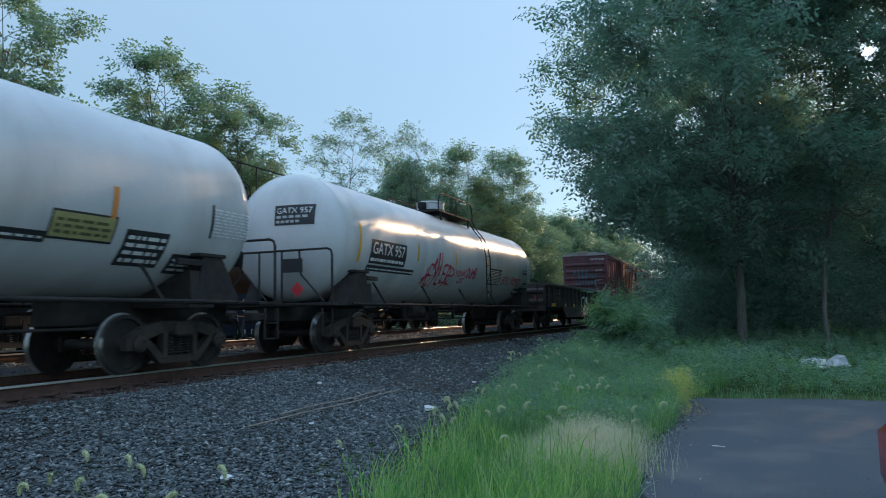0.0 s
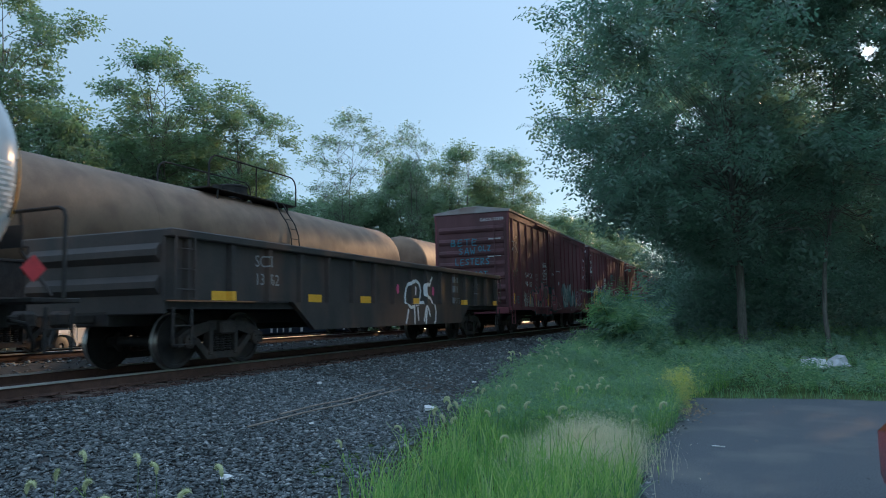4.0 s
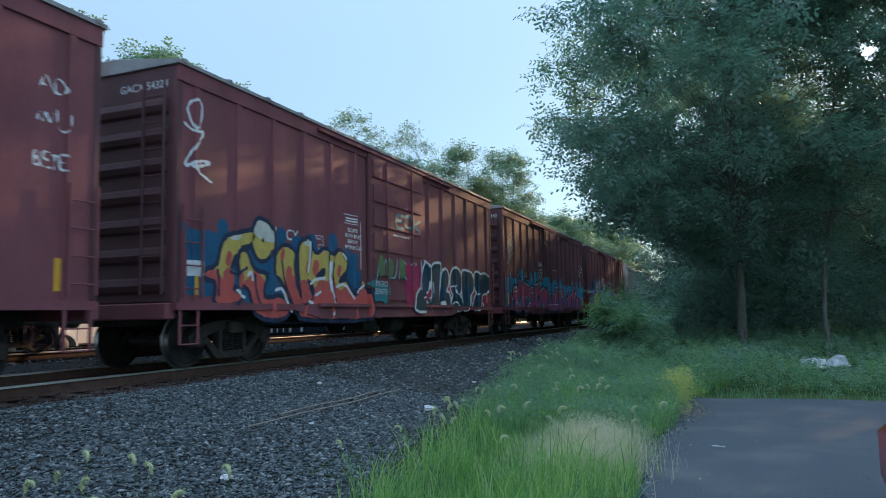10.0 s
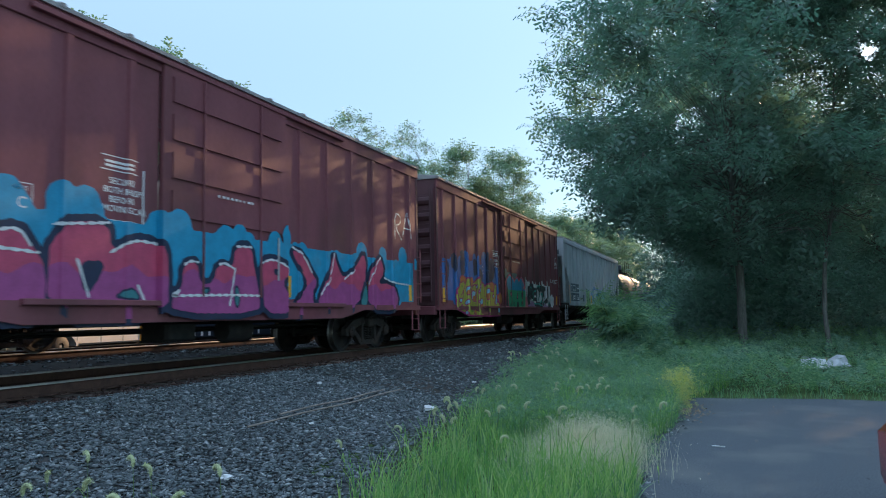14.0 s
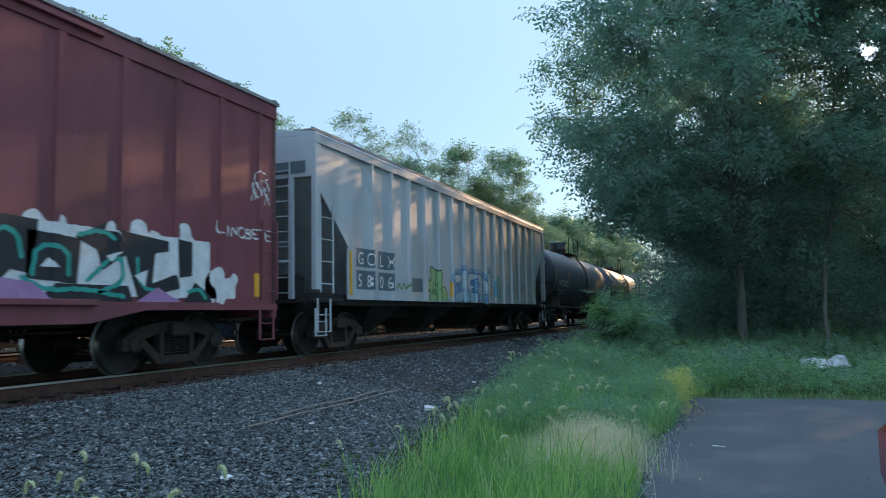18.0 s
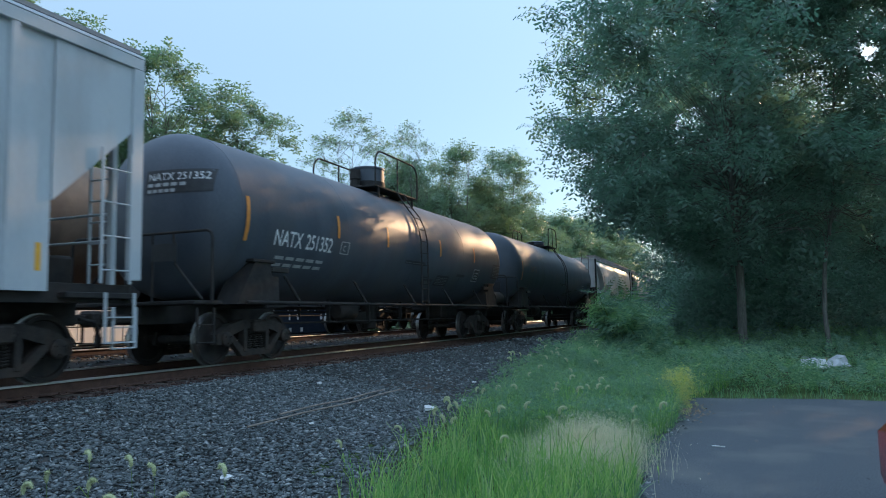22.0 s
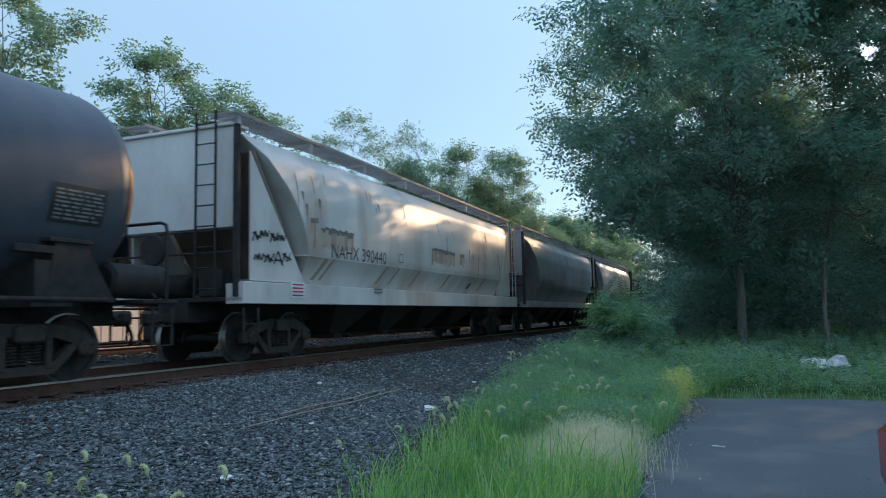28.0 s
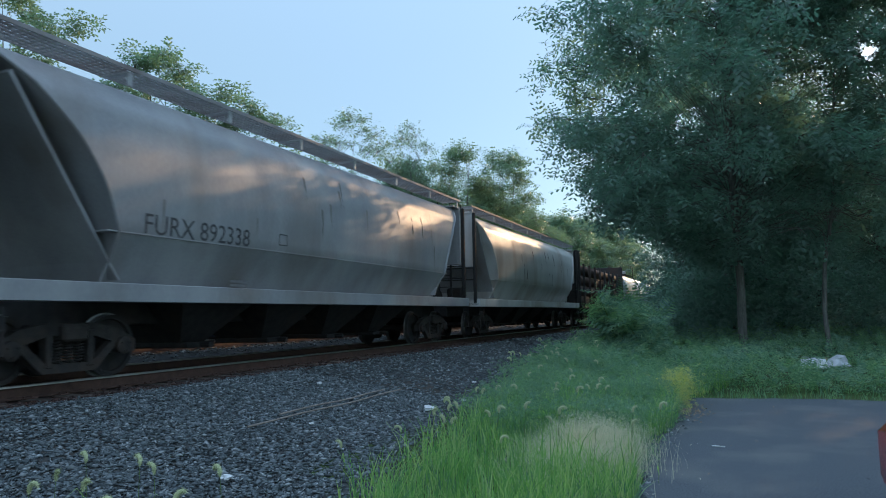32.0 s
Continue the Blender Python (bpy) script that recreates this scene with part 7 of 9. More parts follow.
    for path in ([(-6.45, 1.53), (-6.33, 1.35), (-6.36, 1.09)], [(-6.01, 1.42), (-5.71, 1.65), (-5.54, 1.9)], [(-5.05, 1.29), (-5.09, 1.56), (-4.92, 1.76), (-4.63, 1.82), (-4.53, 1.59), (-4.66, 1.11)], [(-4.41, 0.99), (-4.37, 1.52), (-4.2, 1.86)], [(-3.77, 1.81), (-3.64, 1.21), (-3.75, 0.82)], [(-2.58, 1.8), (-2.74, 1.41), (-2.53, 1)], [(-5.79, 1.59), (-5.86, 1.3), (-6.16, 1.22)], [(-5.27, 1.1), (-4.95, 1.03), (-4.8, 0.8)], [(-3.21, 1.31), (-3.11, 1.04), (-3, 0.86)]):
        blot(wall, f, c, "graffiti_line", wine, line(0.05, path), 0.03, 0.035)
    for pts in ([(-6.01, 1.71), (-5.87, 1.79), (-5.9, 1.65)], [(-5.38, 1.87), (-5.28, 1.94), (-5.29, 1.77)], [(-4.97, 1.72), (-4.83, 1.77), (-4.86, 1.65)], [(-4.32, 1.48), (-4.19, 1.57), (-4.18, 1.4)], [(-3.58, 1.21), (-3.33, 1.26), (-3.39, 1.13)], [(-2.46, 1.81), (-2.32, 1.77), (-2.43, 1.62)], [(-5.18, 0.95), (-4.9, 0.95), (-4.99, 0.86)]):
        blot(wall, f, c, "graffiti_shade", colour("grass_green", (0.16, 0.3, 0.05)), shape(pts), 0.033, 0.04)


def build_boxcars():
    r = random.Random(77)
    car, wall, h, f, c = boxcar(50.6, 66.4, "dark red boxcar with streaked sides and sprayed letters", M["boxcar_red"], M["boxcar_red"], "GACX 54329", 1, 0.38)
    aqua = colour("faded_turquoise", (0.05, 0.2, 0.27))
    for word, x0, x1, za, zb, k in (("BETE", -0.9, 0.3, 3.55, 3.8, 0), ("SAW", -0.55, 0.2, 3.2, 3.45, 1), ("OLZ", 0.3, 0.85, 3.3, 3.5, 2), ("LESTERS", -0.7, 0.8, 2.78, 3.02, 3), ("ROT", 0.1, 0.7, 2.3, 2.5, 4)):
        t = Paint(0.0)
        rr = random.Random(90 + k)
        for i, ch in enumerate(word):
            for st in GLYPHS[ch]:
                t.stroke([(x0 + (x1 - x0) * (i + 0.15 + 0.7 * a) / len(word), za + (zb - za) * (b + rr.uniform(-0.06, 0.06))) for a, b in st], 0.035)
        part("graffiti_tag", Geo().add([(a, -h - 0.09 - o, b) for (a, b), o in zip(t.v, t.o)], t.f), aqua, car, "faded turquoise scrawl")
    for x0, za, w in ((0.75, 3.75, 0.5), (0.7, 3.05, 0.55)):
        part("lettering_bar", Geo().box(x0, x0 + w, -h - 0.095, -h - 0.09, za, za + 0.05), M["silver"], car)
    p = Paint(0.003, 0.00002)
    for k in range(150):
        y, z = r.uniform(-h + 2.0, -1.2), 1.1 + r.uniform(0, 0.5)
        p.rect(y, y + r.uniform(0.02, 0.07), 1.1, z + (0.5 if k % 7 == 0 else 0.1))
    tagged(p.lay("pale_streak", colour("pale_streak", (0.42, 0.4, 0.36)), wall, f, c), kind="stuff")
    paint_arrow(wall, f, c)
    paint_first(wall, f, c)
    for k in range(3):
        scrawl(wall, f, "##A~"[k:], 4.65, 6.3, 1.15 + 0.25 * k, 1.45 + 0.28 * k, colour("lilac", (0.5, 0.45, 0.6)), 0.025, 9 + k)
    Paint(0.02).disc(0.07, 2.25, 0.1).lay("stencil_disc", WHITE, wall, f, c)
    scrawl(wall, f, "NOM", -1.25, -0.8, 2.58, 2.7, WHITE, 0.02, 44)
    scrawl(wall, f, "SAVE", -h + 0.25, -h + 1.25, 1.25, 1.5, TEAL, 0.04, 71)
    scrawl(wall, f, "ANY", -h + 0.3, -h + 1.15, 2.2, 2.6, colour("faint_olive", (0.26, 0.26, 0.14)), 0.03, 72)
    scrawl(wall, f, "#R", -h + 0.4, -h + 1.2, 3.3, 3.9, colour("chalk_pink", (0.4, 0.24, 0.25)), 0.03, 73)
    scrawl(wall, f, "HEE", -h + 2.0, -h + 2.55, 1.3, 1.55, WHITE, 0.025, 74)
    scrawl(wall, f, "BETE", h - 1.0, h - 0.5, 2.75, 2.95, WHITE, 0.025, 10)
    scrawl(wall, f, "AD", h - 0.95, h - 0.5, 3.75, 3.95, WHITE, 0.02, 41)
    scrawl(wall, f, "~U", h - 0.95, h - 0.45, 3.25, 3.55, WHITE, 0.02, 42)
    car, wall, h, f, c = boxcar(67.85, 83.55, "oxide red boxcar with yellow and black graffiti", M["boxcar_red"], M["boxcar_red"], "GACX 54324", 2, 0.38)
    cloud(wall, f, c, "graffiti_ground", colour("dull_blue", (0.02, 0.1, 0.2)), -h + 0.15, -1.95, 1.15, 2.42, 60, r, 0.22)
    Paint(0.012).rect(-h + 0.25, -h + 0.65, 1.5, 1.75).lay("graffiti_patch", WHITE, wall, f, c)
    paint_flames(wall, f, c)
    scrawl(wall, f, "ECK", -0.3, 1.3, 3.05, 3.4, TEAL, 0.08, 11)
    for y, k in ((-1.1, 1), (-0.6, 2), (0.1, 3)):
        Paint(0.012).disc(y, 2.0, 0.2, 0.28, 10, 0.3, r).lay("graffiti_patch", colour("moss_green", (0.13, 0.2, 0.09)), wall, f, c)
    scrawl(wall, f, "MUR", -1.3, 0.4, 1.75, 2.25, colour("pale_teal", (0.2, 0.42, 0.42)), 0.05, 12)
    cloud(wall, f, c, "graffiti_block", colour("raspberry", (0.4, 0.03, 0.1)), 0.3, 1.5, 1.12, 2.3, 14, r, 0.2)
    cloud(wall, f, c, "graffiti_block", TEAL, -1.55, -0.6, 1.12, 1.7, 8, r, 0.16)
    Paint(0.016).text("MICRO", -1.4, 1.52, 0.2).text("ZENITH", -1.45, 1.33, 0.2).lay("graffiti_words", WHITE, wall, f, c)
    cloud(wall, f, c, "graffiti_block", colour("raspberry", (0.4, 0.03, 0.1)), 1.3, h - 0.4, 1.12, 1.9, 30, r, 0.22)
    paint_blocks(wall, f, c)
    for path in ([(-7.62, 4.16), (-7.58, 4.3), (-7.39, 4.4), (-7.27, 4.32), (-7.3, 4.05), (-7.41, 3.87), (-7.53, 3.98), (-7.62, 4.16)],
                 [(-7.68, 3.93), (-7.45, 3.83), (-7.18, 3.91), (-7.51, 3.52), (-7.73, 3.19), (-7.36, 3.39), (-7.0, 3.41), (-7.35, 3.28), (-7.54, 3.26), (-7.03, 3.07)]):
        blot(wall, f, c, "graffiti_tag", WHITE, line(0.045, path), 0.006, 0.03)
    scrawl(wall, f, "MIV", 0.62, 1.02, 2.0, 2.2, WHITE, 0.035, 81)
    scrawl(wall, f, "HEZ", 0.55, 0.98, 1.72, 1.9, WHITE, 0.035, 82)
    car, wall, h, f, c = boxcar(85.0, 100.95, "oxide red boxcar with long pink and blue graffiti", M["boxcar_red"], M["boxcar_red"], "GACX 61143", 3, 0.38)
    cloud(wall, f, c, "graffiti_ground", BLUE, -h + 0.1, h - 0.2, 1.12, 2.4, 150, r, 0.24)
    paint_rose(wall, f, c)
    for k in range(2):
        scrawl(wall, f, "###"[k:], -h + 0.5, -h + 1.35, 2.75 + 0.35 * k, 3.7 + 0.3 * k, WHITE, 0.028, 14 + k)
    scrawl(wall, f, "ES", -h + 0.3, -h + 1.0, 1.3, 1.75, NAVY, 0.05, 15)
    scrawl(wall, f, "RA", h - 1.5, h - 0.5, 2.8, 3.5, WHITE, 0.03, 16)
    car, wall, h, f, c = boxcar(102.3, 118.15, "oxide red boxcar with yellow, green and white graffiti", M["boxcar_red"], M["boxcar_red"], "", 4, 0.38)
    cloud(wall, f, c, "graffiti_ground", colour("royal_blue", (0.05, 0.14, 0.4)), -h + 0.3, -1.9, 1.2, 2.75, 60, r, 0.3)
    p = Paint(0.012, 0.00005)
    for k in range(14):
        p.disc(r.uniform(-h + 0.6, -2.0), r.uniform(2.1, 2.7), 0.22, 0.3, 10, 0.3, r)
    p.lay("graffiti_cloud", colour("ink_blue", (0.02, 0.03, 0.07)), wall, f, c)
    paint_lime(wall, f, c)
    salmon, ink = colour("salmon", (0.65, 0.16, 0.22)), colour("black", (0.025, 0.025, 0.03))
    cloud(wall, f, c, "graffiti_haze", colour("smoke_teal", (0.09, 0.16, 0.17)), -1.5, 0.2, 1.9, 2.5, 14, r, 0.14)
    halo = [(-1.55, 1.06), (-1.55, 2.02), (-1.3, 2.2), (-1.0, 2.34), (-0.62, 2.27), (-0.34, 2.09), (0.05, 2.3), (0.3, 2.14), (0.63, 2.3), (0.98, 2.18), (1.15, 1.96), (1.36, 1.8), (1.64, 1.06)]
    Paint(0.014).poly(halo).lay("graffiti_halo", salmon, wall, f, c)
    cap = [(-1.25, 1.72), (-1.33, 2.1), (-1.02, 2.27), (-0.66, 2.21), (-0.34, 2.01), (0.05, 2.23), (0.3, 2.06), (0.63, 2.23), (0.92, 2.1), (1.06, 1.96), (0.92, 1.82), (1.3, 1.72)]
    Paint(0.018).poly(cap).lay("graffiti_cap", colour("azure", (0.03, 0.28, 0.5)), wall, f, c)
    Paint(0.0185).poly([(-1.12, 1.08), (-1.25, 1.72), (1.3, 1.72), (1.18, 1.08)]).lay("graffiti_block", GREEN, wall, f, c)
    Paint(0.017).poly([(-1.5, 1.1), (-1.42, 2.05), (-1.25, 2.1), (-1.2, 1.1)]).lay("graffiti_shade", ink, wall, f, c)
    for pts, paint in (([(-0.95, 1.48), (-0.95, 1.66), (-0.75, 1.6), (-0.78, 1.48)], salmon), ([(-0.06, 1.4), (0.02, 1.66), (0.12, 1.4)], salmon), ([(-0.1, 1.08), (-0.06, 1.26), (0.16, 1.26), (0.2, 1.08)], ink), ([(0.62, 1.42), (0.6, 1.64), (0.86, 1.66), (0.74, 1.44)], ink)):
        Paint(0.024).poly(pts).lay("graffiti_mark", paint, wall, f, c)
        blot(wall, f, c, "graffiti_line", ink, line(0.035, pts + pts[:1]), 0.027, 0.03)
    blot(wall, f, c, "graffiti_line", colour("wine", (0.35, 0.03, 0.15)), line(0.03, halo), 0.027, 0.03)
    scrawl(wall, lambda y, z: f(y, z) + 0.024, "VOIHT", -1.0, -0.3, 1.1, 1.24, ink, 0.025, 51)
    scrawl(wall, lambda y, z: f(y, z) + 0.024, "RES", 0.5, 0.95, 1.1, 1.26, ink, 0.025, 52)
    cloud(wall, f, c, "graffiti_white", WHITE, 1.75, 6.2, 1.1, 2.2, 60, r, 0.16, 0.008)
    cloud(wall, f, c, "graffiti_white", WHITE, 5.9, 6.85, 1.1, 1.6, 12, r, 0.13, 0.008)
    jade, mauve = colour("jade", (0.06, 0.36, 0.3)), colour("mauve", (0.4, 0.22, 0.42))
    for pts in ([(1.85, 1.15), (2.05, 1.95), (2.5, 2.1), (2.97, 2.08), (2.92, 1.4), (2.62, 1.45), (2.3, 1.08)], [(2.82, 1.95), (3.6, 1.9), (3.55, 1.3), (2.82, 1.35)], [(3.5, 1.92), (4.02, 2.18), (3.98, 2.05), (4.2, 2.05), (4.35, 1.75), (3.95, 1.5), (3.85, 1.78)],
                [(4.2, 2.08), (5.17, 2.0), (5.17, 1.85), (4.9, 1.8), (4.85, 1.35), (5.3, 1.5), (5.4, 1.3), (4.6, 1.08), (4.4, 1.6)], [(5.32, 2.06), (5.68, 2.03), (5.68, 1.5), (5.36, 1.45)], [(3.0, 1.08), (3.2, 1.3), (4.4, 1.3), (4.5, 1.08)], [(5.5, 1.08), (5.75, 1.4), (6.1, 1.2), (6.15, 1.08)]):
        Paint(0.018).poly(pts).lay("graffiti_shade", ink, wall, f, c)
    for pts in ([(2.9, 1.4), (2.95, 1.78), (3.4, 1.76), (3.42, 1.42)], [(2.77, 1.36), (3.1, 1.2), (3.6, 1.25), (4.28, 1.15)], [(3.7, 1.35), (4.2, 1.78), (4.3, 1.35), (3.9, 1.2)], [(3.55, 1.95), (3.9, 2.05), (4.15, 1.95)], [(2.3, 1.7), (2.45, 1.95), (2.7, 1.9), (2.75, 1.6)], [(4.55, 1.7), (4.6, 1.3), (5.1, 1.2)], [(5.6, 1.25), (5.85, 1.3), (6.0, 1.15)]):
        blot(wall, f, c, "graffiti_line", jade, line(0.06, pts), 0.024, 0.03)
    for pts in ([(1.95, 1.08), (2.4, 1.36), (2.9, 1.3), (3.2, 1.08)], [(4.55, 1.08), (4.95, 1.3), (5.4, 1.08)]):
        Paint(0.026).poly(pts).lay("graffiti_base", mauve, wall, f, c)
    for pts in ([(3.0, 1.5), (3.25, 1.5), (3.12, 1.62)], [(4.5, 1.45), (4.7, 1.3), (4.75, 1.55)], [(4.0, 1.7), (4.25, 1.78), (4.1, 1.62)], [(2.2, 1.2), (2.35, 1.6), (2.42, 1.25)]):
        Paint(0.026).poly(pts).lay("graffiti_chip", WHITE, wall, f, c)
    scrawl(wall, f, "LINCBETE", 6.25, 7.78, 2.24, 2.42, WHITE, 0.03, 53)
    for k in range(3):
        scrawl(wall, f, "#~R"[k:], 7.18, 7.75, 2.9 + 0.1 * k, 3.25 + 0.1 * k, WHITE, 0.02, 18 + k)


build_boxcars()


# ---------------------------------------------------------------- gondola
def build_gondola(u0, u1):
    car, h = start_car("gondola_car", u0, u1, "black mill gondola with chalk marks and white graffiti", "gondola car")
    z0, z1 = 1.0, 2.08
    ribs = [-h + 0.45 + k * (2 * h - 0.9) / 15 for k in range(16)]
    surf, cuts = rib_line(ribs, 0.11, 0.09, HALF_W - 0.1)
    wall = None
    belly = [(-h, 1.12), (-h + 3.3, 1.12), (-h + 4.1, 0.56), (h - 4.1, 0.56), (h - 3.3, 1.12), (h, 1.12)]
    for s in (1, -1):
        w = part("side_wall", ribbed_side(s, -h, h, 1.12, z1, surf, cuts), M["gondola"], car)
        wall = w if s > 0 else wall
        part("top_rail", Geo().box(s * (HALF_W - 0.16), s * (HALF_W + 0.03), -h, h, z1 + 0.002, z1 + 0.14, 0.02), M["gondola"], car)
        part("side_sill", Geo().prism(belly + [(h, 1.118), (-h, 1.118)][:0] + [(h, 1.119), (-h, 1.119)], "x", s * (HALF_W - 0.14), s * (HALF_W - 0.03)), M["gondola"], car)
        e = part("end_wall", Geo().box(-HALF_W + 0.13, HALF_W - 0.13, s * h, s * (h - 0.1), 0.9, z1 + 0.14, 0.02), M["gondola"], car)
        for k in range(2):
            part("end_rib", Geo().prism([(s * h, 1.2 + k * 0.5), (s * (h + 0.09), 1.3 + k * 0.5), (s * (h + 0.09), 1.4 + k * 0.5), (s * h, 1.5 + k * 0.5)], "x", -1.4, 1.4), M["gondola"], e)
        step_irons(car, HALF_W - 0.02, s * (h - 0.3), M["under"])
        ladder(car, HALF_W + 0.03, s * (h - 0.3), 1.15, 2.1, 0.42, 3, M["gondola"], "y")
    part("floor", Geo().box(-1.45, 1.45, -h + 0.1, h - 0.1, 0.98, 1.1).box(-0.35, 0.35, -h, h, 0.72, 0.975, 0.02), M["under"], car)
    running_gear(car, h + 0.1, 2.0)
    Paint().text("SCL", -h + 2.2, 1.75, 0.3).text("13162", -h + 2.2, 1.42, 0.3).lay("car_number", colour("faded_white", (0.3, 0.3, 0.3)), wall, surf, cuts)
    for y in (-h + 1.3, -h + 4.2, -h + 6.4, 0.9, 4.7, h - 0.4):
        Paint(0.008).rect(y - 0.26, y + 0.26, 1.12, 1.28).lay("reflector", M["yellow"], wall, surf, cuts, "yellow reflective patch")
    r = random.Random(4)
    for path in ([(0.7, 0.62), (0.66, 1.62), (0.76, 1.7), (0.95, 1.77), (1.19, 1.67), (1.27, 1.42), (1.11, 1.16), (0.81, 1.09)], [(0.93, 1.56), (0.92, 1.4)], [(0.9, 1.0), (0.94, 0.7)], [(2.07, 1.87), (1.87, 1.62), (1.48, 1.72), (1.52, 1.3), (1.8, 1.34), (2.04, 1.25), (2.18, 0.97), (2.15, 0.66), (2.08, 0.6)],
                 [(1.33, 0.66), (1.47, 1.04), (1.61, 1.05), (1.74, 0.81)], [(1.45, 0.6), (1.53, 0.97)], [(1.11, 1.16), (1.46, 1.17)], [(0.6, 1.75), (0.3, 1.55), (0.2, 1.2), (0.4, 1.02), (0.66, 1.05)], [(0.15, 0.62), (0.3, 0.95)]):
        blot(wall, lambda y, z: surf(y, z) if z > 1.12 else HALF_W - 0.03, cuts, "graffiti_line", WHITE, line(0.085, path), 0.006, 0.035)
    p = Paint(0.006)
    p.disc(2.15, 1.5, 0.09, 0.14).disc(-0.2, 1.5, 0.08, 0.13).lay("paint_dab", PINK, wall, surf, cuts)
    chalk = colour("chalk", (0.17, 0.18, 0.185))
    Paint(0.006).text("PARTS", 3.6, 1.16, 0.26).lay("chalk_mark", chalk, wall, surf, cuts)
    Paint(0.006).rect(3.62, 3.75, 1.5, 1.7).rect(3.86, 3.96, 1.5, 1.7).rect(4.06, 4.16, 1.5, 1.7).rect(3.62, 3.72, 1.8, 1.98).rect(3.84, 3.98, 1.8, 1.98).rect(4.08, 4.2, 1.8, 1.98).lay("chalk_mark", chalk, wall, surf, cuts)
    p = Paint(0.006)
    p.stroke([(5.7, 1.75), (5.7, 1.5), (6.1, 1.48)], 0.02).stroke([(6.1, 1.48), (6.1, 1.8), (5.75, 1.8)], 0.02).lay("chalk_mark", chalk, wall, surf, cuts)


build_gondola(32.45, 49.15)


# ---------------------------------------------------------------- covered hoppers
def hopper_bays(car, h, n, mat, ztop=1.25, share=0.48, inset=3.6):
    for k in range(n):
        y = -h + inset + (2 * h - 2 * inset) * (k + 0.5) / n
        w = (2 * h - 2 * inset) / n * share
        top = [(-1.35, y - w, ztop), (1.35, y - w, ztop), (1.35, y + w, ztop), (-1.35, y + w, ztop)]
        bot = [(-0.55, y - 0.3, 0.42), (0.55, y - 0.3, 0.42), (0.55, y + 0.3, 0.42), (-0.55, y + 0.3, 0.42)]
        b = part("discharge_bay", Geo().loft([bot, top]), mat, car)
        part("outlet_gate", Geo().box(-0.6, 0.75, y - 0.36, y + 0.36, 0.32, 0.42, 0.02).tube([(0.75, y, 0.37), (0.95, y, 0.37)], 0.05, 8), M["under"], b)


def roof_walk(car, h, z, x0, x1, mat, hatches, posts=True):
    g = Geo()
    for i in range(7):
        xx = x0 + (x1 - x0 - 0.02) * i / 6
        g.box(xx, xx + (0.02 if 0 < i < 6 else 0.03), -h, h, z, z + (0.03 if 0 < i < 6 else 0.06))
    k = -h
    while k < h:
        g.box(x0, x1, k, k + 0.025, z + 0.004, z + 0.028)
        k += 0.11
    part("running_board", g, mat, car)
    n = 7
    me = Geo().box(x0 + 0.04, x1 - 0.02, -0.04, 0.04, z - 0.03, z - 0.003, 0.005).box(x1 - 0.06, x1 - 0.02, -0.04, 0.04, z - 0.22, z - 0.03, 0.005).mesh("board_support", M["silver"])
    for i in range(n + 1 if posts else 0):
        part("board_support", me, None, car, at=(0, -h + 0.2 + (2 * h - 0.4) * i / n, 0))
    for i in range(hatches):
        y = -h + 1.6 + (2 * h - 3.2) * (i + 0.5) / hatches
        part("hatch", Geo().lathe([(z - 0.2, 0.38), (z - 0.02, 0.38), (z + 0.02, 0.34), (z + 0.05, 0.1)], 20, "z", (0, y, 0)), mat, car, smooth=35)


def end_cage(car, h, s, z0, z1, mat, dark, x=1.42):
    """End platform with posts, ladders and rails below the slope sheet."""
    part("end_platform", Geo().box(-1.55, 1.55, s * (h - 1.2), s * h, 1.12, 1.2, 0.01), dark, car)
    for sx in (-1, 1):
        part("end_post", Geo().box(sx * x - 0.05, sx * x + 0.05, s * h - 0.05, s * h + 0.05, 1.2, z1, 0.01), mat, car)
        step_irons(car, sx * 1.55, s * (h - 0.25), mat)
    g = Geo().tube([(-x, s * h, 2.0), (x, s * h, 2.0)], 0.02, 6).tube([(-x, s * h, 2.4), (x, s * h, 2.4)], 0.02, 6)
    part("grab_iron", g, mat, car)
    ladder(car, 0.75, s * (h + 0.03), 1.2, z1 + 0.3, 0.44, 9, mat, "x")
    part("brake_wheel" if s < 0 else "end_tank", Geo().lathe([(-0.04, 0.05), (-0.04, 0.28), (0.0, 0.3), (0.04, 0.28), (0.04, 0.05)], 20, "y", (-0.4, s * (h + 0.08), 2.1)) if s < 0 else Geo().lathe([(-0.5, 0.2), (-0.4, 0.25), (0.4, 0.25), (0.5, 0.2)], 16, "x", (0.0, s * (h - 0.6), 1.5)), dark, car, smooth=40)
    part("control_valve", Geo().box(0.2, 0.75, s * (h - 0.9), s * (h - 0.4), 1.2, 1.75, 0.05).lathe([(-0.35, 0.2), (-0.3, 0.24), (0.3, 0.24), (0.35, 0.2)], 14, "x", (-0.5, s * (h - 0.7), 1.45)), dark, car, smooth=40)


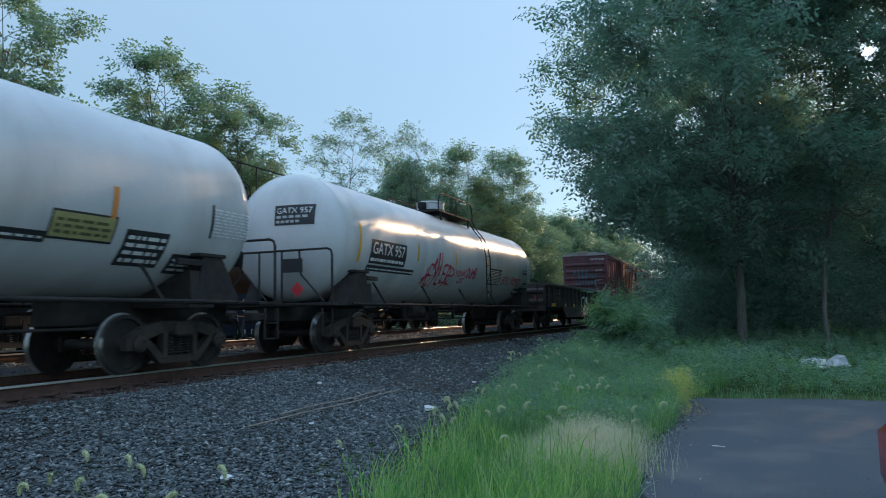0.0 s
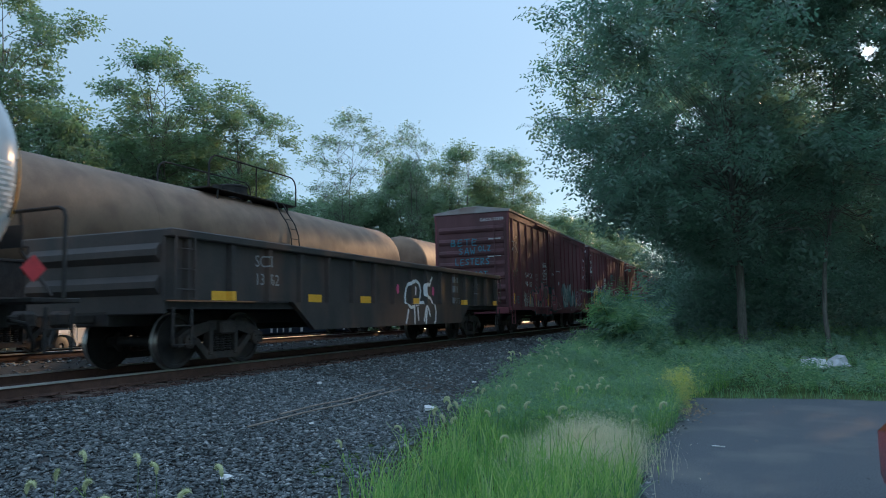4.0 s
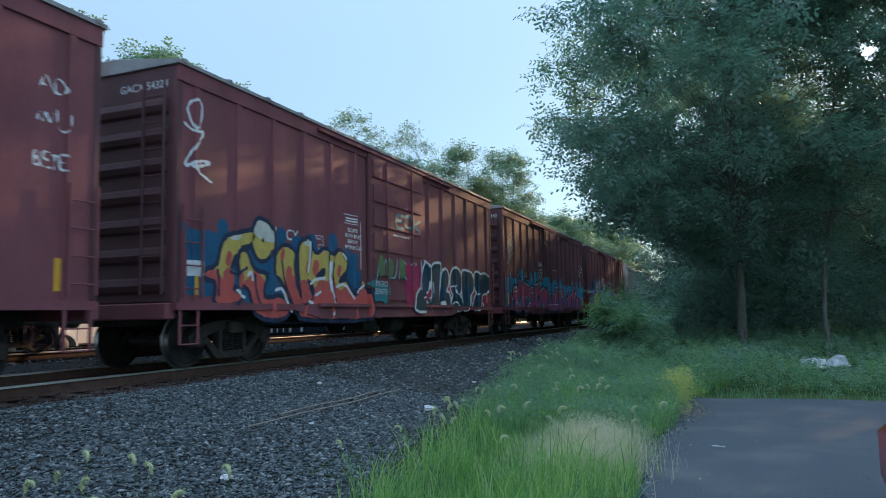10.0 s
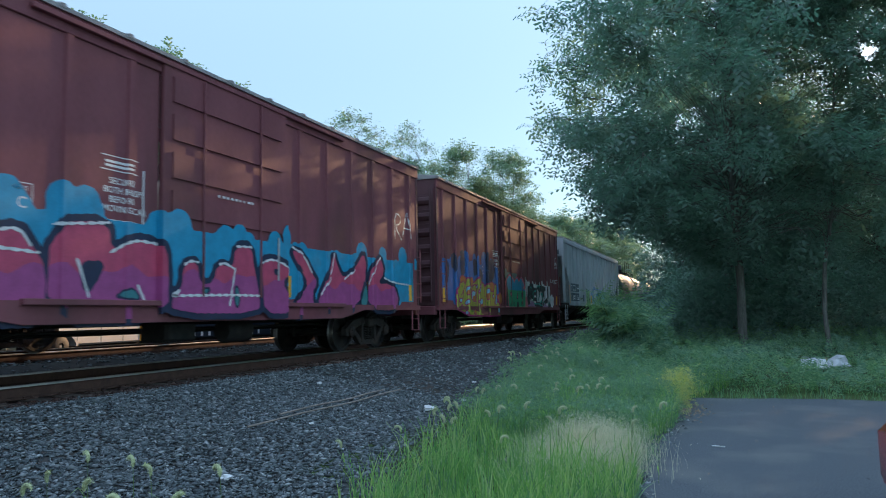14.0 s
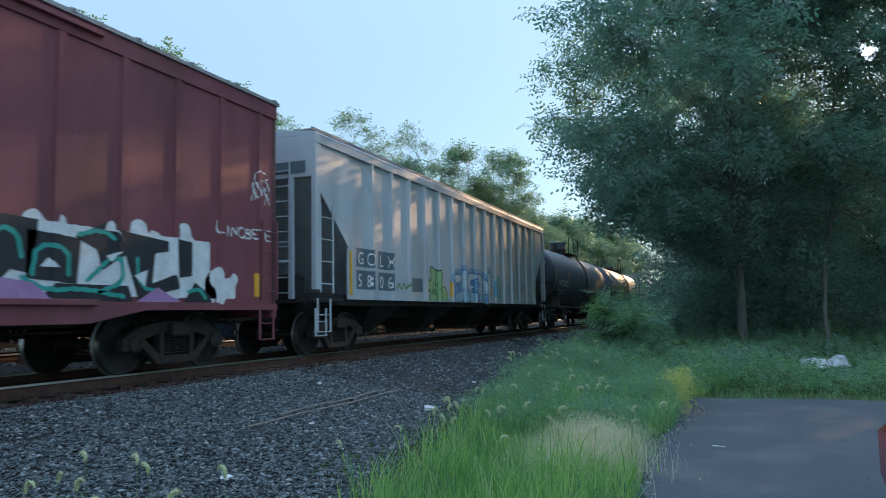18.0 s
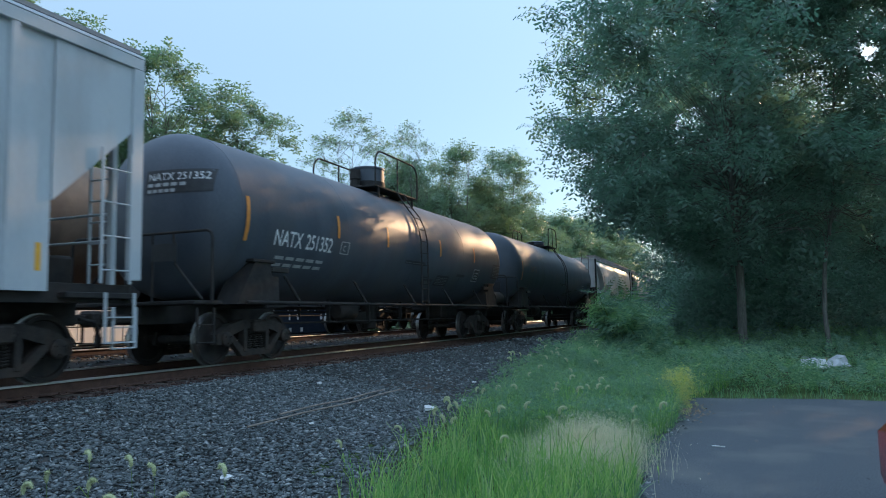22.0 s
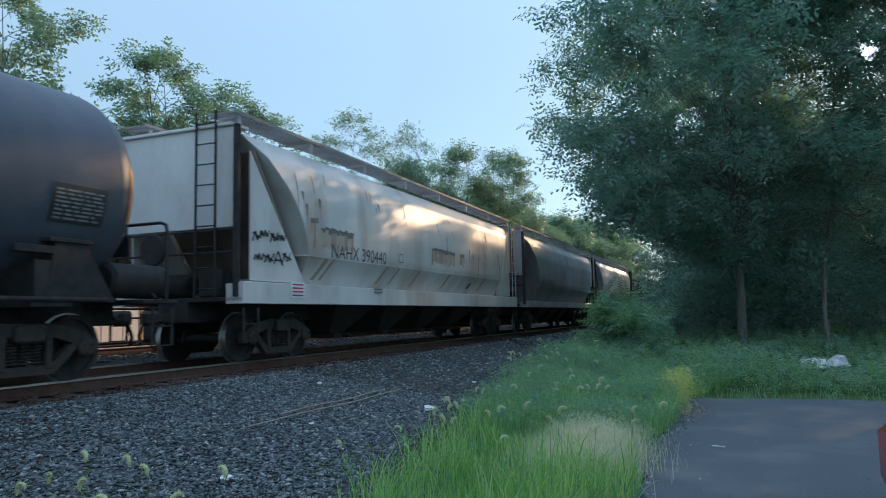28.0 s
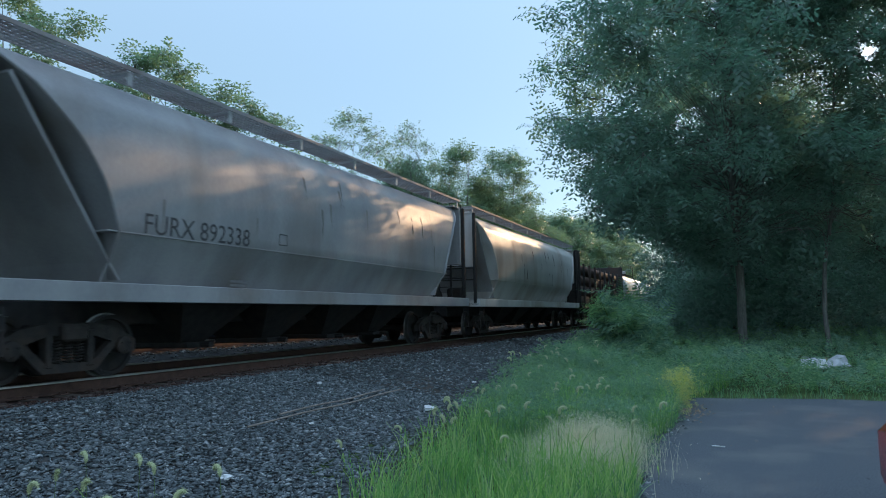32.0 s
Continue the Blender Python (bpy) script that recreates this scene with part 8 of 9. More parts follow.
def flat_hopper(u0, u1):
    car, h = start_car("covered_hopper", u0, u1, "light grey ribbed covered hopper with small graffiti", "hopper car")
    mat = M["hopper_grey"]
    z0, z1 = 1.22, 4.65
    ribs = [-4.0 + 1.07 * k for k in range(-3, 12)]
    surf, cuts = rib_line(ribs, 0.1, 0.075, HALF_W - 0.085)
    ys = sorted({-h + 1.45, h - 1.45, *[c for c in cuts if -h + 1.45 < c < h - 1.45]})
    wall = None
    for s in (1, -1):
        w = part("side_wall", ribbed_side(s, -h + 1.45, h - 1.45, z0 - 0.02, z1 - 0.18, surf, cuts), mat, car)
        wall = w if s > 0 else wall
        part("side_sill", Geo().box(s * (HALF_W - 0.3), s * (HALF_W - 0.2), -h, h, z0 - 0.16, z0 + 0.1, 0.004), M["under"], car)
        part("top_plate", Geo().box(s * (HALF_W - 0.12), s * (HALF_W - 0.005), -h, h, z1 - 0.178, z1, 0.01), mat, car)
        for e in (-1, 1):
            gus = [(e * (h - 0.2), z1 - 0.18), (e * (h - 1.45), z1 - 0.18), (e * (h - 1.45), 2.35), (e * (h - 0.2), 3.5)]
            part("gusset", Geo().prism(gus, "x", s * (HALF_W - 0.08), s * (HALF_W - 0.05)), mat, car)
            part("corner_post", Geo().box(s * (HALF_W - 0.12), s * (HALF_W - 0.003), e * h, e * (h - 0.2), z0 + 0.16, z1 - 0.18, 0.01), mat, car)
            ladder(car, s * (HALF_W - 0.02), e * (h - 0.45), z0 + 0.1, 3.2, 0.5, 4, mat, "y")
    for e in (-1, 1):
        part("slope_sheet", Geo().prism([(e * (h - 0.1), 3.75), (e * (h - 2.6), 1.3), (e * (h - 2.7), 1.3), (e * (h - 0.2), 3.85)], "x", -1.5, 1.5), mat, car)
        part("end_wall", Geo().box(-1.48, 1.48, e * h, e * (h - 0.06), 3.75, z1, 0.01), mat, car)
        step_irons(car, HALF_W - 0.03, e * (h - 0.35), mat, 0.5, 1.2, 0.5)
        end_cage(car, h, e, z0, 3.8, mat, M["under"], 1.0)
    part("end_number", Geo().box(0.2, 1.35, -h - 0.012, -h - 0.004, 3.85, 4.1), colour("slate", (0.12, 0.16, 0.19)), car, "dark number panel")
    part("inner_hopper", Geo().box(-1.42, 1.42, -h + 2.6, h - 2.6, 1.2, z1 - 0.1), mat, car)
    prof = [(-HALF_W, z1 + 0.002), (HALF_W, z1 + 0.002), (HALF_W - 0.02, z1 + 0.05), (0.5, z1 + 0.2), (-0.5, z1 + 0.2), (-HALF_W + 0.02, z1 + 0.05)]
    part("roof", Geo().prism(prof, "y", -h, h), mat, car)
    roof_walk(car, h, z1 + 0.1, 1.05, 1.5, M["roof_steel"], 8, False)
    hopper_bays(car, h, 4, M["under"], 1.2, 0.25, 2.1)
    part("centre_sill", Geo().box(-0.35, 0.35, -h, h, 0.75, 1.2, 0.02), M["under"], car)
    running_gear(car, h + 0.1, 1.9)
    slate = colour("slate", (0.12, 0.16, 0.19))
    y = -h + 1.9
    for ch0, ch1, y0 in (("GO", "58", y), ("LX", "06", y + 1.1)):
        for ch, z in ((ch0, 2.02), (ch1, 1.5)):
            Paint(0.004).rect(y0 - 0.06, y0 + 0.85, z - 0.06, z + 0.38).lay("number_ground", slate, wall, surf, cuts)
            Paint(0.008).text(ch[0], y0, z, 0.42).text(ch[1], y0 + 0.45, z, 0.42).lay("car_number", M["white"], wall, surf, cuts)
    Paint(0.005).rect(-h + 1.52, -h + 1.64, 1.3, 2.3).lay("reflector", M["yellow"], wall, surf, cuts, "yellow reflective strip")
    for yy in (2.0, 5.0, h - 1.6):
        Paint(0.005).rect(yy - 0.04, yy + 0.04, 1.45, 1.8).lay("reflector", M["yellow"], wall, surf, cuts, "yellow reflective strip")
    r = random.Random(9)
    olive = colour("olive_green", (0.2, 0.26, 0.12))
    sprayed(wall, surf, cuts, "~", -h + 3.9, -h + 4.9, 1.42, 1.75, [("graffiti", olive, 0.06)], r)
    Paint(0.005).rect(-5.0, -4.17, 1.45, 1.83).lay("stencil_panel", slate, wall, surf, cuts)
    crown = shape([(-3.88, 1.96), (-3.55, 1.71), (-3.65, 2.26), (-3.14, 2.1), (-2.62, 2.16), (-2.78, 1.65), (-2.55, 1.65), (-2.35, 1.54), (-2.25, 1.31), (-2.27, 1.16), (-3.69, 1.15), (-3.71, 1.35), (-3.6, 1.56), (-3.94, 1.42)])
    lime, deep_green = colour("pale_lime", (0.3, 0.46, 0.22)), colour("dark_green", (0.03, 0.08, 0.05))
    wall_part = over(1.225, 0.002)
    blot(wall, surf, cuts, "graffiti_outline", deep_green, both(grow(crown, 0.02), wall_part), 0.006, 0.03)
    blot(wall, surf, cuts, "graffiti_fill", lime, both(grow(crown, -0.025), wall_part), 0.009, 0.03)
    for path in ([(-3.4, 1.77), (-3.5, 1.35), (-3.35, 1.57), (-3.27, 1.41), (-3.16, 1.42), (-3.06, 1.59), (-3.11, 1.71), (-3.24, 1.68), (-3.27, 1.53)], [(-2.91, 1.94), (-2.97, 1.59), (-2.93, 1.45), (-2.82, 1.46)], [(-3.16, 1.42), (-3.11, 1.28), (-3.2, 1.16)], [(-3.14, 2.1), (-3.22, 1.87), (-3.26, 1.7)], [(-2.95, 1.45), (-2.92, 1.15)]):
        blot(wall, surf, cuts, "graffiti_line", deep_green, both(line(0.04, path), wall_part), 0.012, 0.03)
    Paint(0.006).rect(-2.07, -1.92, 1.35, 1.83).lay("reflector", M["yellow"], wall, surf, cuts, "yellow reflective strip")
    hazy = colour("hazy_blue", (0.13, 0.26, 0.48))
    letters = [shape([(-1.84, 2.04), (-1.45, 2.1), (-1.12, 2.1), (-1.13, 1.8), (-1.58, 1.8), (-1.61, 1.57), (-1.48, 1.48), (-1.16, 1.56), (-0.95, 1.61), (-0.96, 1.16), (-1.78, 1.16), (-1.85, 1.42)]),
               shape([(-1.1, 2.23), (-0.73, 2.27), (-0.71, 1.62), (-0.59, 1.56), (-0.32, 1.58), (-0.3, 1.16), (-0.95, 1.16), (-1.09, 1.6)]),
               shape([(-0.51, 2.14), (-0.06, 2.2), (0.28, 2.18), (0.27, 1.95), (-0.24, 1.92), (-0.26, 1.8), (0.21, 1.8), (0.21, 1.68), (-0.14, 1.65), (-0.12, 1.54), (0.32, 1.56), (0.34, 1.15), (-0.28, 1.16), (-0.32, 1.56), (-0.51, 1.6)]),
               shape([(0.32, 2.15), (0.68, 2.21), (0.95, 2.12), (1.01, 1.15), (0.68, 1.15), (0.64, 1.49), (0.56, 1.49), (0.55, 1.15), (0.35, 1.15), (0.29, 1.56)]),
               shape([(0.99, 2.13), (1.23, 2.14), (1.49, 1.66), (1.49, 2.29), (1.96, 2.33), (1.84, 1.15), (1.44, 1.14), (1.24, 1.61), (1.24, 1.14), (1.03, 1.14)])]
    whole = join(*letters)
    blot(wall, surf, cuts, "graffiti_halo", colour("thin_blue", (0.24, 0.38, 0.54)), both(grow(whole, 0.16), over(1.7, 0.05)), 0.004)
    blot(wall, surf, cuts, "graffiti_edge", hazy, both(grow(whole, 0.025), wall_part), 0.007)
    for g in letters:
        blot(wall, surf, cuts, "graffiti_outline", colour("aqua_dark", (0.06, 0.17, 0.33)), both(grow(g, 0.012), wall_part), 0.01, 0.03)
        blot(wall, surf, cuts, "graffiti_letter", colour("chalk_blue", (0.5, 0.58, 0.62)), both(grow(g, -0.03), wall_part), 0.013, 0.03)
        blot(wall, surf, cuts, "graffiti_fade", colour("pale_aqua", (0.36, 0.5, 0.6)), both(both(grow(g, -0.05), wall_part), under(1.62, 0.04)), 0.016, 0.035)
    for pts in ([(-1.57, 1.78), (-1.15, 1.79), (-1.14, 1.57), (-1.37, 1.48), (-1.54, 1.52)], [(-0.22, 1.9), (0.27, 1.93), (0.27, 1.83), (-0.22, 1.81)], [(-0.09, 1.64), (0.27, 1.67), (0.29, 1.57), (-0.09, 1.55)], [(0.56, 1.92), (0.7, 1.94), (0.7, 1.7), (0.56, 1.7)], [(1.23, 1.54), (1.44, 1.16), (1.23, 1.15)], [(1.53, 2.23), (1.53, 1.74), (1.3, 2.09)]):
        blot(wall, surf, cuts, "graffiti_shade", hazy, shape(pts), 0.014, 0.03)
    Paint(0.006).disc(2.74, 1.72, 0.46, 0.5, 20, 0.05, r).lay("graffiti_patch", colour("aqua", (0.12, 0.36, 0.46)), wall, surf, cuts)
    for k, word in enumerate(("SEEK", "EVER", "SEES", "TES", "BEN")):
        scrawl(wall, lambda y, z: surf(y, z) + 0.008, word, 2.42, 3.06, 1.94 - 0.16 * k, 2.06 - 0.16 * k, colour("pale_mustard", (0.5, 0.5, 0.25)), 0.022, 60 + k)
    scrawl(wall, surf, "MT", 5.1, 5.7, 1.62, 1.9, colour("faint_aqua", (0.25, 0.42, 0.5)), 0.045, 66)
    Paint(0.006).rect(6.75, 7.1, 1.5, 1.75).lay("stencil_panel", slate, wall, surf, cuts)
    Paint(0.006).rect(6.55, 6.63, 1.35, 1.85).lay("reflector", M["yellow"], wall, surf, cuts, "yellow reflective strip")
    scrawl(wall, surf, "ST~", 3.9, 4.8, 1.5, 1.95, colour("faint_aqua", (0.25, 0.42, 0.5)), 0.04, 21)
    scrawl(wall, surf, "WR", 5.75, 6.35, 1.62, 1.95, BLACK, 0.03, 22)


flat_hopper(119.5, 139.1)


def round_hopper(u0, u1, label, mat, number, seed, tone):
    """Covered hopper with bulging sides and ends that slope in under the roof."""
    car, h = start_car("covered_hopper", u0, u1, label, "hopper car")
    half = [(0.0, 1.28), (1.12, 1.3), (1.26, 1.55), (1.58, 2.08), (1.61, 2.75), (1.58, 3.3), (1.46, 3.85), (1.22, 4.2), (0.85, 4.38), (0.35, 4.46)]
    half = half[:1] + [(a + (c - a) * k / 4, b + (d - b) * k / 4) for (a, b), (c, d) in zip(half[1:], half[2:]) for k in range(4)] + half[-1:]
    ring = half + [(-a, b) for a, b in reversed(half[1:])]

    def end_y(z):
        """How far the end sheet lies in from the car's end at a height."""
        return 0.4 + 1.75 * max(0.0, 1 - (max(0.0, z - 1.3) / 2.85) ** 2.3)
    rings = []
    n = 16
    for i in range(n + 1):
        f = i / n
        rings.append([(a, (-h + end_y(b)) * (1 - f) + (h - end_y(b)) * f, b) for a, b in ring])
    body = part("hopper_body", Geo().loft(rings), mat, car, smooth=30)
    zs = [b for a, b in half[1:]]
    xs = [a for a, b in half[1:]]

    def surf(y, z):
        return float(np.interp(z, zs, xs)) + 0.004
    for s, e in itertools.product((-1, 1), repeat=2):
        path = [(e * (a + 0.012), s * (h - end_y(b) - 0.02), b) for a, b in half[1:]]
        part("end_flange", Geo().tube(path, 0.03 if seed != 1 else 0.012, 6), mat, body, smooth=40)
        if seed == 1:
            gus = [(s * (h - 0.4), 1.5), (s * (h - 2.2), 1.5), (s * (h - 1.25), 2.75), (s * (h - 0.4), 3.9)]
            if s > 0:
                gus = [(h - 0.4, 1.5)] + [(h - end_y(z) - 0.02, z) for z in (1.5, 2.0, 2.5, 3.0, 3.5, 3.8, 4.0)] + [(h - 0.4, 4.05)]
            part("end_gusset", Geo().prism(gus, "x", e * 1.38, e * 1.41), mat, car)
    sill = 1.47 if seed == 1 else 1.34
    # darker near slope sheet; for seed 1 its colour holds rust and shade
    rusty = M["hopper_rust_shade"] if seed == 1 else M["hopper_dull"]
    for s in (1, -1):
        if seed == 1:
            ladder(car, s * 1.56, h - 0.3, 1.3, 4.35, 0.42, 9, M["silver"], "y")
        part("side_sill", Geo().prism([(s * 1.2, 1.08), (s * 1.58, 1.08), (s * 1.58, sill - 0.01), (s * 1.57, sill), (s * 1.2, sill - 0.04)], "y", -h, h), mat, car)
    part("seam", Geo().box(-1.582, 1.582, -h + 1.9, h - 1.9, 2.05, 2.07), mat, body)
    for e in (-1, 1):
        end_cage(car, h, e, 1.2, 4.3, M["under"], M["under"])
        part("end_roof", Geo().box(-1.3, 1.3, e * (h - 0.5), e * h, 4.3, 4.36, 0.01), mat, car)
        part("slope_sheet", Geo().prism([(e * (h - 0.55), 3.9), (e * (h - 2.3), 1.4), (e * (h - 2.35), 1.4), (e * (h - 0.6), 3.95)], "x", -1.35, 1.35), rusty if e < 0 else mat, car)
        part("end_panel", Geo().box(-1.35, 1.35, e * (h - 0.12), e * (h - 0.06), 2.45, 4.3, 0.01), mat, car)
    roof_walk(car, h, 4.52, 0.75, 1.35, M["roof_steel"], 6)
    roof_walk(car, h, 4.52, -1.35, -0.75, M["roof_steel"], 0)
    hopper_bays(car, h, 4, M["under"], 1.3)
    part("centre_sill", Geo().box(-0.35, 0.35, -h, h, 0.75, 1.2, 0.02), M["under"], car)
    running_gear(car, h + 0.1, 1.9)
    ink = colour("faded_black", (0.07, 0.07, 0.075))
    if number:
        Paint().text(number, -5.68, 2.08, 0.43).lay("car_number", ink, body, surf)
        for y0, y1, za, zb in ((-2.33, -2.06, 2.38, 2.4), (-2.33, -2.06, 2.18, 2.2), (-2.33, -2.31, 2.2, 2.38), (-2.08, -2.06, 2.2, 2.38)):
            Paint().rect(y0, y1, za, zb).lay("stencil_box", ink, body, surf)
        for k in range(2):
            Paint(0.005).rect(-3.75, -3.3, 1.36 + 0.07 * k, 1.4 + 0.07 * k).lay("lettering_bar", colour("grime", (0.18, 0.17, 0.17)), body, lambda y, z: 1.602)
    rr = random.Random(seed)

    def drip(y, top, drop, w, material, first=0.004):
        """A run of paint or rust: ragged head, thinning tail."""
        p = Paint(first)
        p.poly([(y - w / 2, top - w * 0.3), (y - w * 0.2, top), (y + w * 0.3, top - 0.02), (y + w / 2, top - w * 0.5), (y + w * 0.3, top - drop * 0.45), (y + w * 0.12, top - drop), (y - w * 0.1, top - drop * 0.9), (y - w * 0.35, top - drop * 0.5)])
        p.lay("paint_drip", material, body, surf)
    if seed == 1:
        dark, rust, pale = colour("dark_runs", (0.2, 0.19, 0.18)), colour("rust_streak", (0.4, 0.29, 0.22)), colour("rust_veil", (0.5, 0.42, 0.35))
        for y, top, drop, w in ((-6.75, 3.36, 0.14, 0.1), (-6.62, 3.12, 0.3, 0.1), (-6.12, 3.29, 0.24, 0.13), (-3.35, 3.57, 0.16, 0.08), (-3.5, 3.45, 0.1, 0.05), (0.4, 3.5, 0.22, 0.06), (1.6, 3.4, 0.12, 0.05), (1.05, 3.15, 0.3, 0.06), (3.0, 2.95, 0.35, 0.08), (3.9, 2.75, 0.5, 0.06), (3.4, 2.8, 0.2, 0.05), (4.6, 2.9, 0.2, 0.06), (4.4, 2.6, 0.25, 0.06), (6.1, 3.0, 0.3, 0.09), (5.6, 3.3, 0.2, 0.06), (6.3, 2.6, 0.25, 0.08)):
            drip(y, top, drop, w, dark, 0.006)
            drip(y + 0.02, top - drop * 0.6, drop * rr.uniform(0.8, 1.6), w * 0.9, pale)
        # painted-out marks with rust running from them
        for y0, y1, top, deep in ((-6.1, -4.71, 2.72, 0.5), (-6.5, -6.22, 2.86, 0.7), (-0.16, 1.67, 2.76, 0.5), (2.13, 2.53, 2.76, 0.42)):
            y = y0
            while y < y1:
                w = rr.uniform(0.05, 0.13)
                z = top - rr.uniform(0, 0.05)
                Paint(0.004).rect(y, min(y + w, y1), z - deep * rr.uniform(0.75, 1.0), z - 0.04).lay("rust_stain", pale if rr.random() < 0.6 else rust, body, surf)
                Paint(0.007).rect(y, min(y + w, y1), z - rr.uniform(0.06, 0.14), z).lay("painted_out_mark", dark, body, surf)
                y += w
        for y in (-5.9, -5.6, -1.0, 1.25, -3.0, 4.6, -2.3):
            w = rr.uniform(0.08, 0.16)
            Paint(0.004).poly([(y - 0.16, 1.6), (y - 0.16 + w, 1.6), (y + 0.04 + w, 2.03), (y + 0.04, 2.03)]).lay("rust_streak", rust, body, surf)
        for k in range(10):
            y = -7.5 + 15 * rr.random()
            drip(y, rr.uniform(3.7, 3.9), rr.uniform(0.3, 0.8), rr.uniform(0.04, 0.1), pale)
        Paint(0.004).rect(-7.2, -6.71, 1.2, 1.5).lay("notice_panel", M["white"], body, lambda y, z: 1.602)
        for k in range(4):
            Paint(0.007).rect(-7.15, -6.76, 1.23 + 0.07 * k, 1.26 + 0.07 * k).lay("lettering_bar", RED, body, lambda y, z: 1.602)
        Paint(0.006).poly([(3.25, 1.66), (3.5, 1.66), (3.6, 1.84), (3.35, 1.84)]).lay("painted_mark", colour("dark_green", (0.05, 0.12, 0.05)), body, surf)
        scrawl(body, lambda y, z: 1.42, "#~#~", -h + 0.45, -h + 1.5, 2.25, 2.5, BLACK, 0.035, 31)
        scrawl(body, lambda y, z: 1.42, "~#A#", -h + 0.5, -h + 1.7, 1.85, 2.1, BLACK, 0.035, 32)
    else:
        for k in range(14):
            y = rr.uniform(-h + 2.5, h - 2.5)
            drip(y, rr.uniform(2.6, 3.8), rr.uniform(0.2, 0.8), rr.uniform(0.04, 0.1), tone)
    return car


round_hopper(178.0, 195.2, "stained white covered hopper with bulging sides", M["hopper_white"], "NAHX 390440", 1, None)
round_hopper(196.9, 213.3, "dull grey covered hopper with black stencilled number", M["hopper_dull"], "FURX 892338", 2, colour("light_grime", (0.22, 0.21, 0.2)))
round_hopper(214.4, 231.6, "pale grey covered hopper with bulging sides", M["hopper_white"], "", 3, colour("grime", (0.18, 0.17, 0.17)))


# ---------------------------------------------------------------- flat car with pipe stakes
def build_flat(u0, u1):
    car, h = start_car("bulkhead_flat_car", u0, u1, "rust-brown bulkhead flat car stacked with pipes", "flat car")
    part("deck", Geo().box(-1.55, 1.55, -h, h, 1.05, 1.2, 0.02).box(-0.35, 0.35, -h, h, 0.72, 1.05, 0.02), M["under"], car)
    for s in (-1, 1):
        b = part("bulkhead", Geo().box(-1.5, 1.5, s * h, s * (h - 0.12), 1.2, 4.4, 0.02), M["gondola"], car)
        for x in (-1.3, -0.45, 0.45, 1.3):
            part("bulkhead_post", Geo().box(x - 0.08, x + 0.08, s * (h + 0.1), s * h, 1.1, 4.45, 0.01), M["gondola"], b)
    for k in range(9):
        y = -h + 1.2 + (2 * h - 2.4) * k / 8
        for s in (-1, 1):
            part("stake", Geo().box(s * 1.42, s * 1.54, y - 0.06, y + 0.06, 1.2, 3.7, 0.01), M["gondola"], car)
    for i in range(4):
        for j in range(4):
            part("pipe", Geo().lathe([(-h + 0.6, 0.27), (-h + 0.6, 0.31), (h - 0.6, 0.31), (h - 0.6, 0.27)], 18, "y", (-0.96 + i * 0.64, 0, 1.52 + j * 0.63), True), M["railweb"], car, smooth=40)
    running_gear(car, h + 0.1, 2.0)


build_flat(232.6, 250.4)

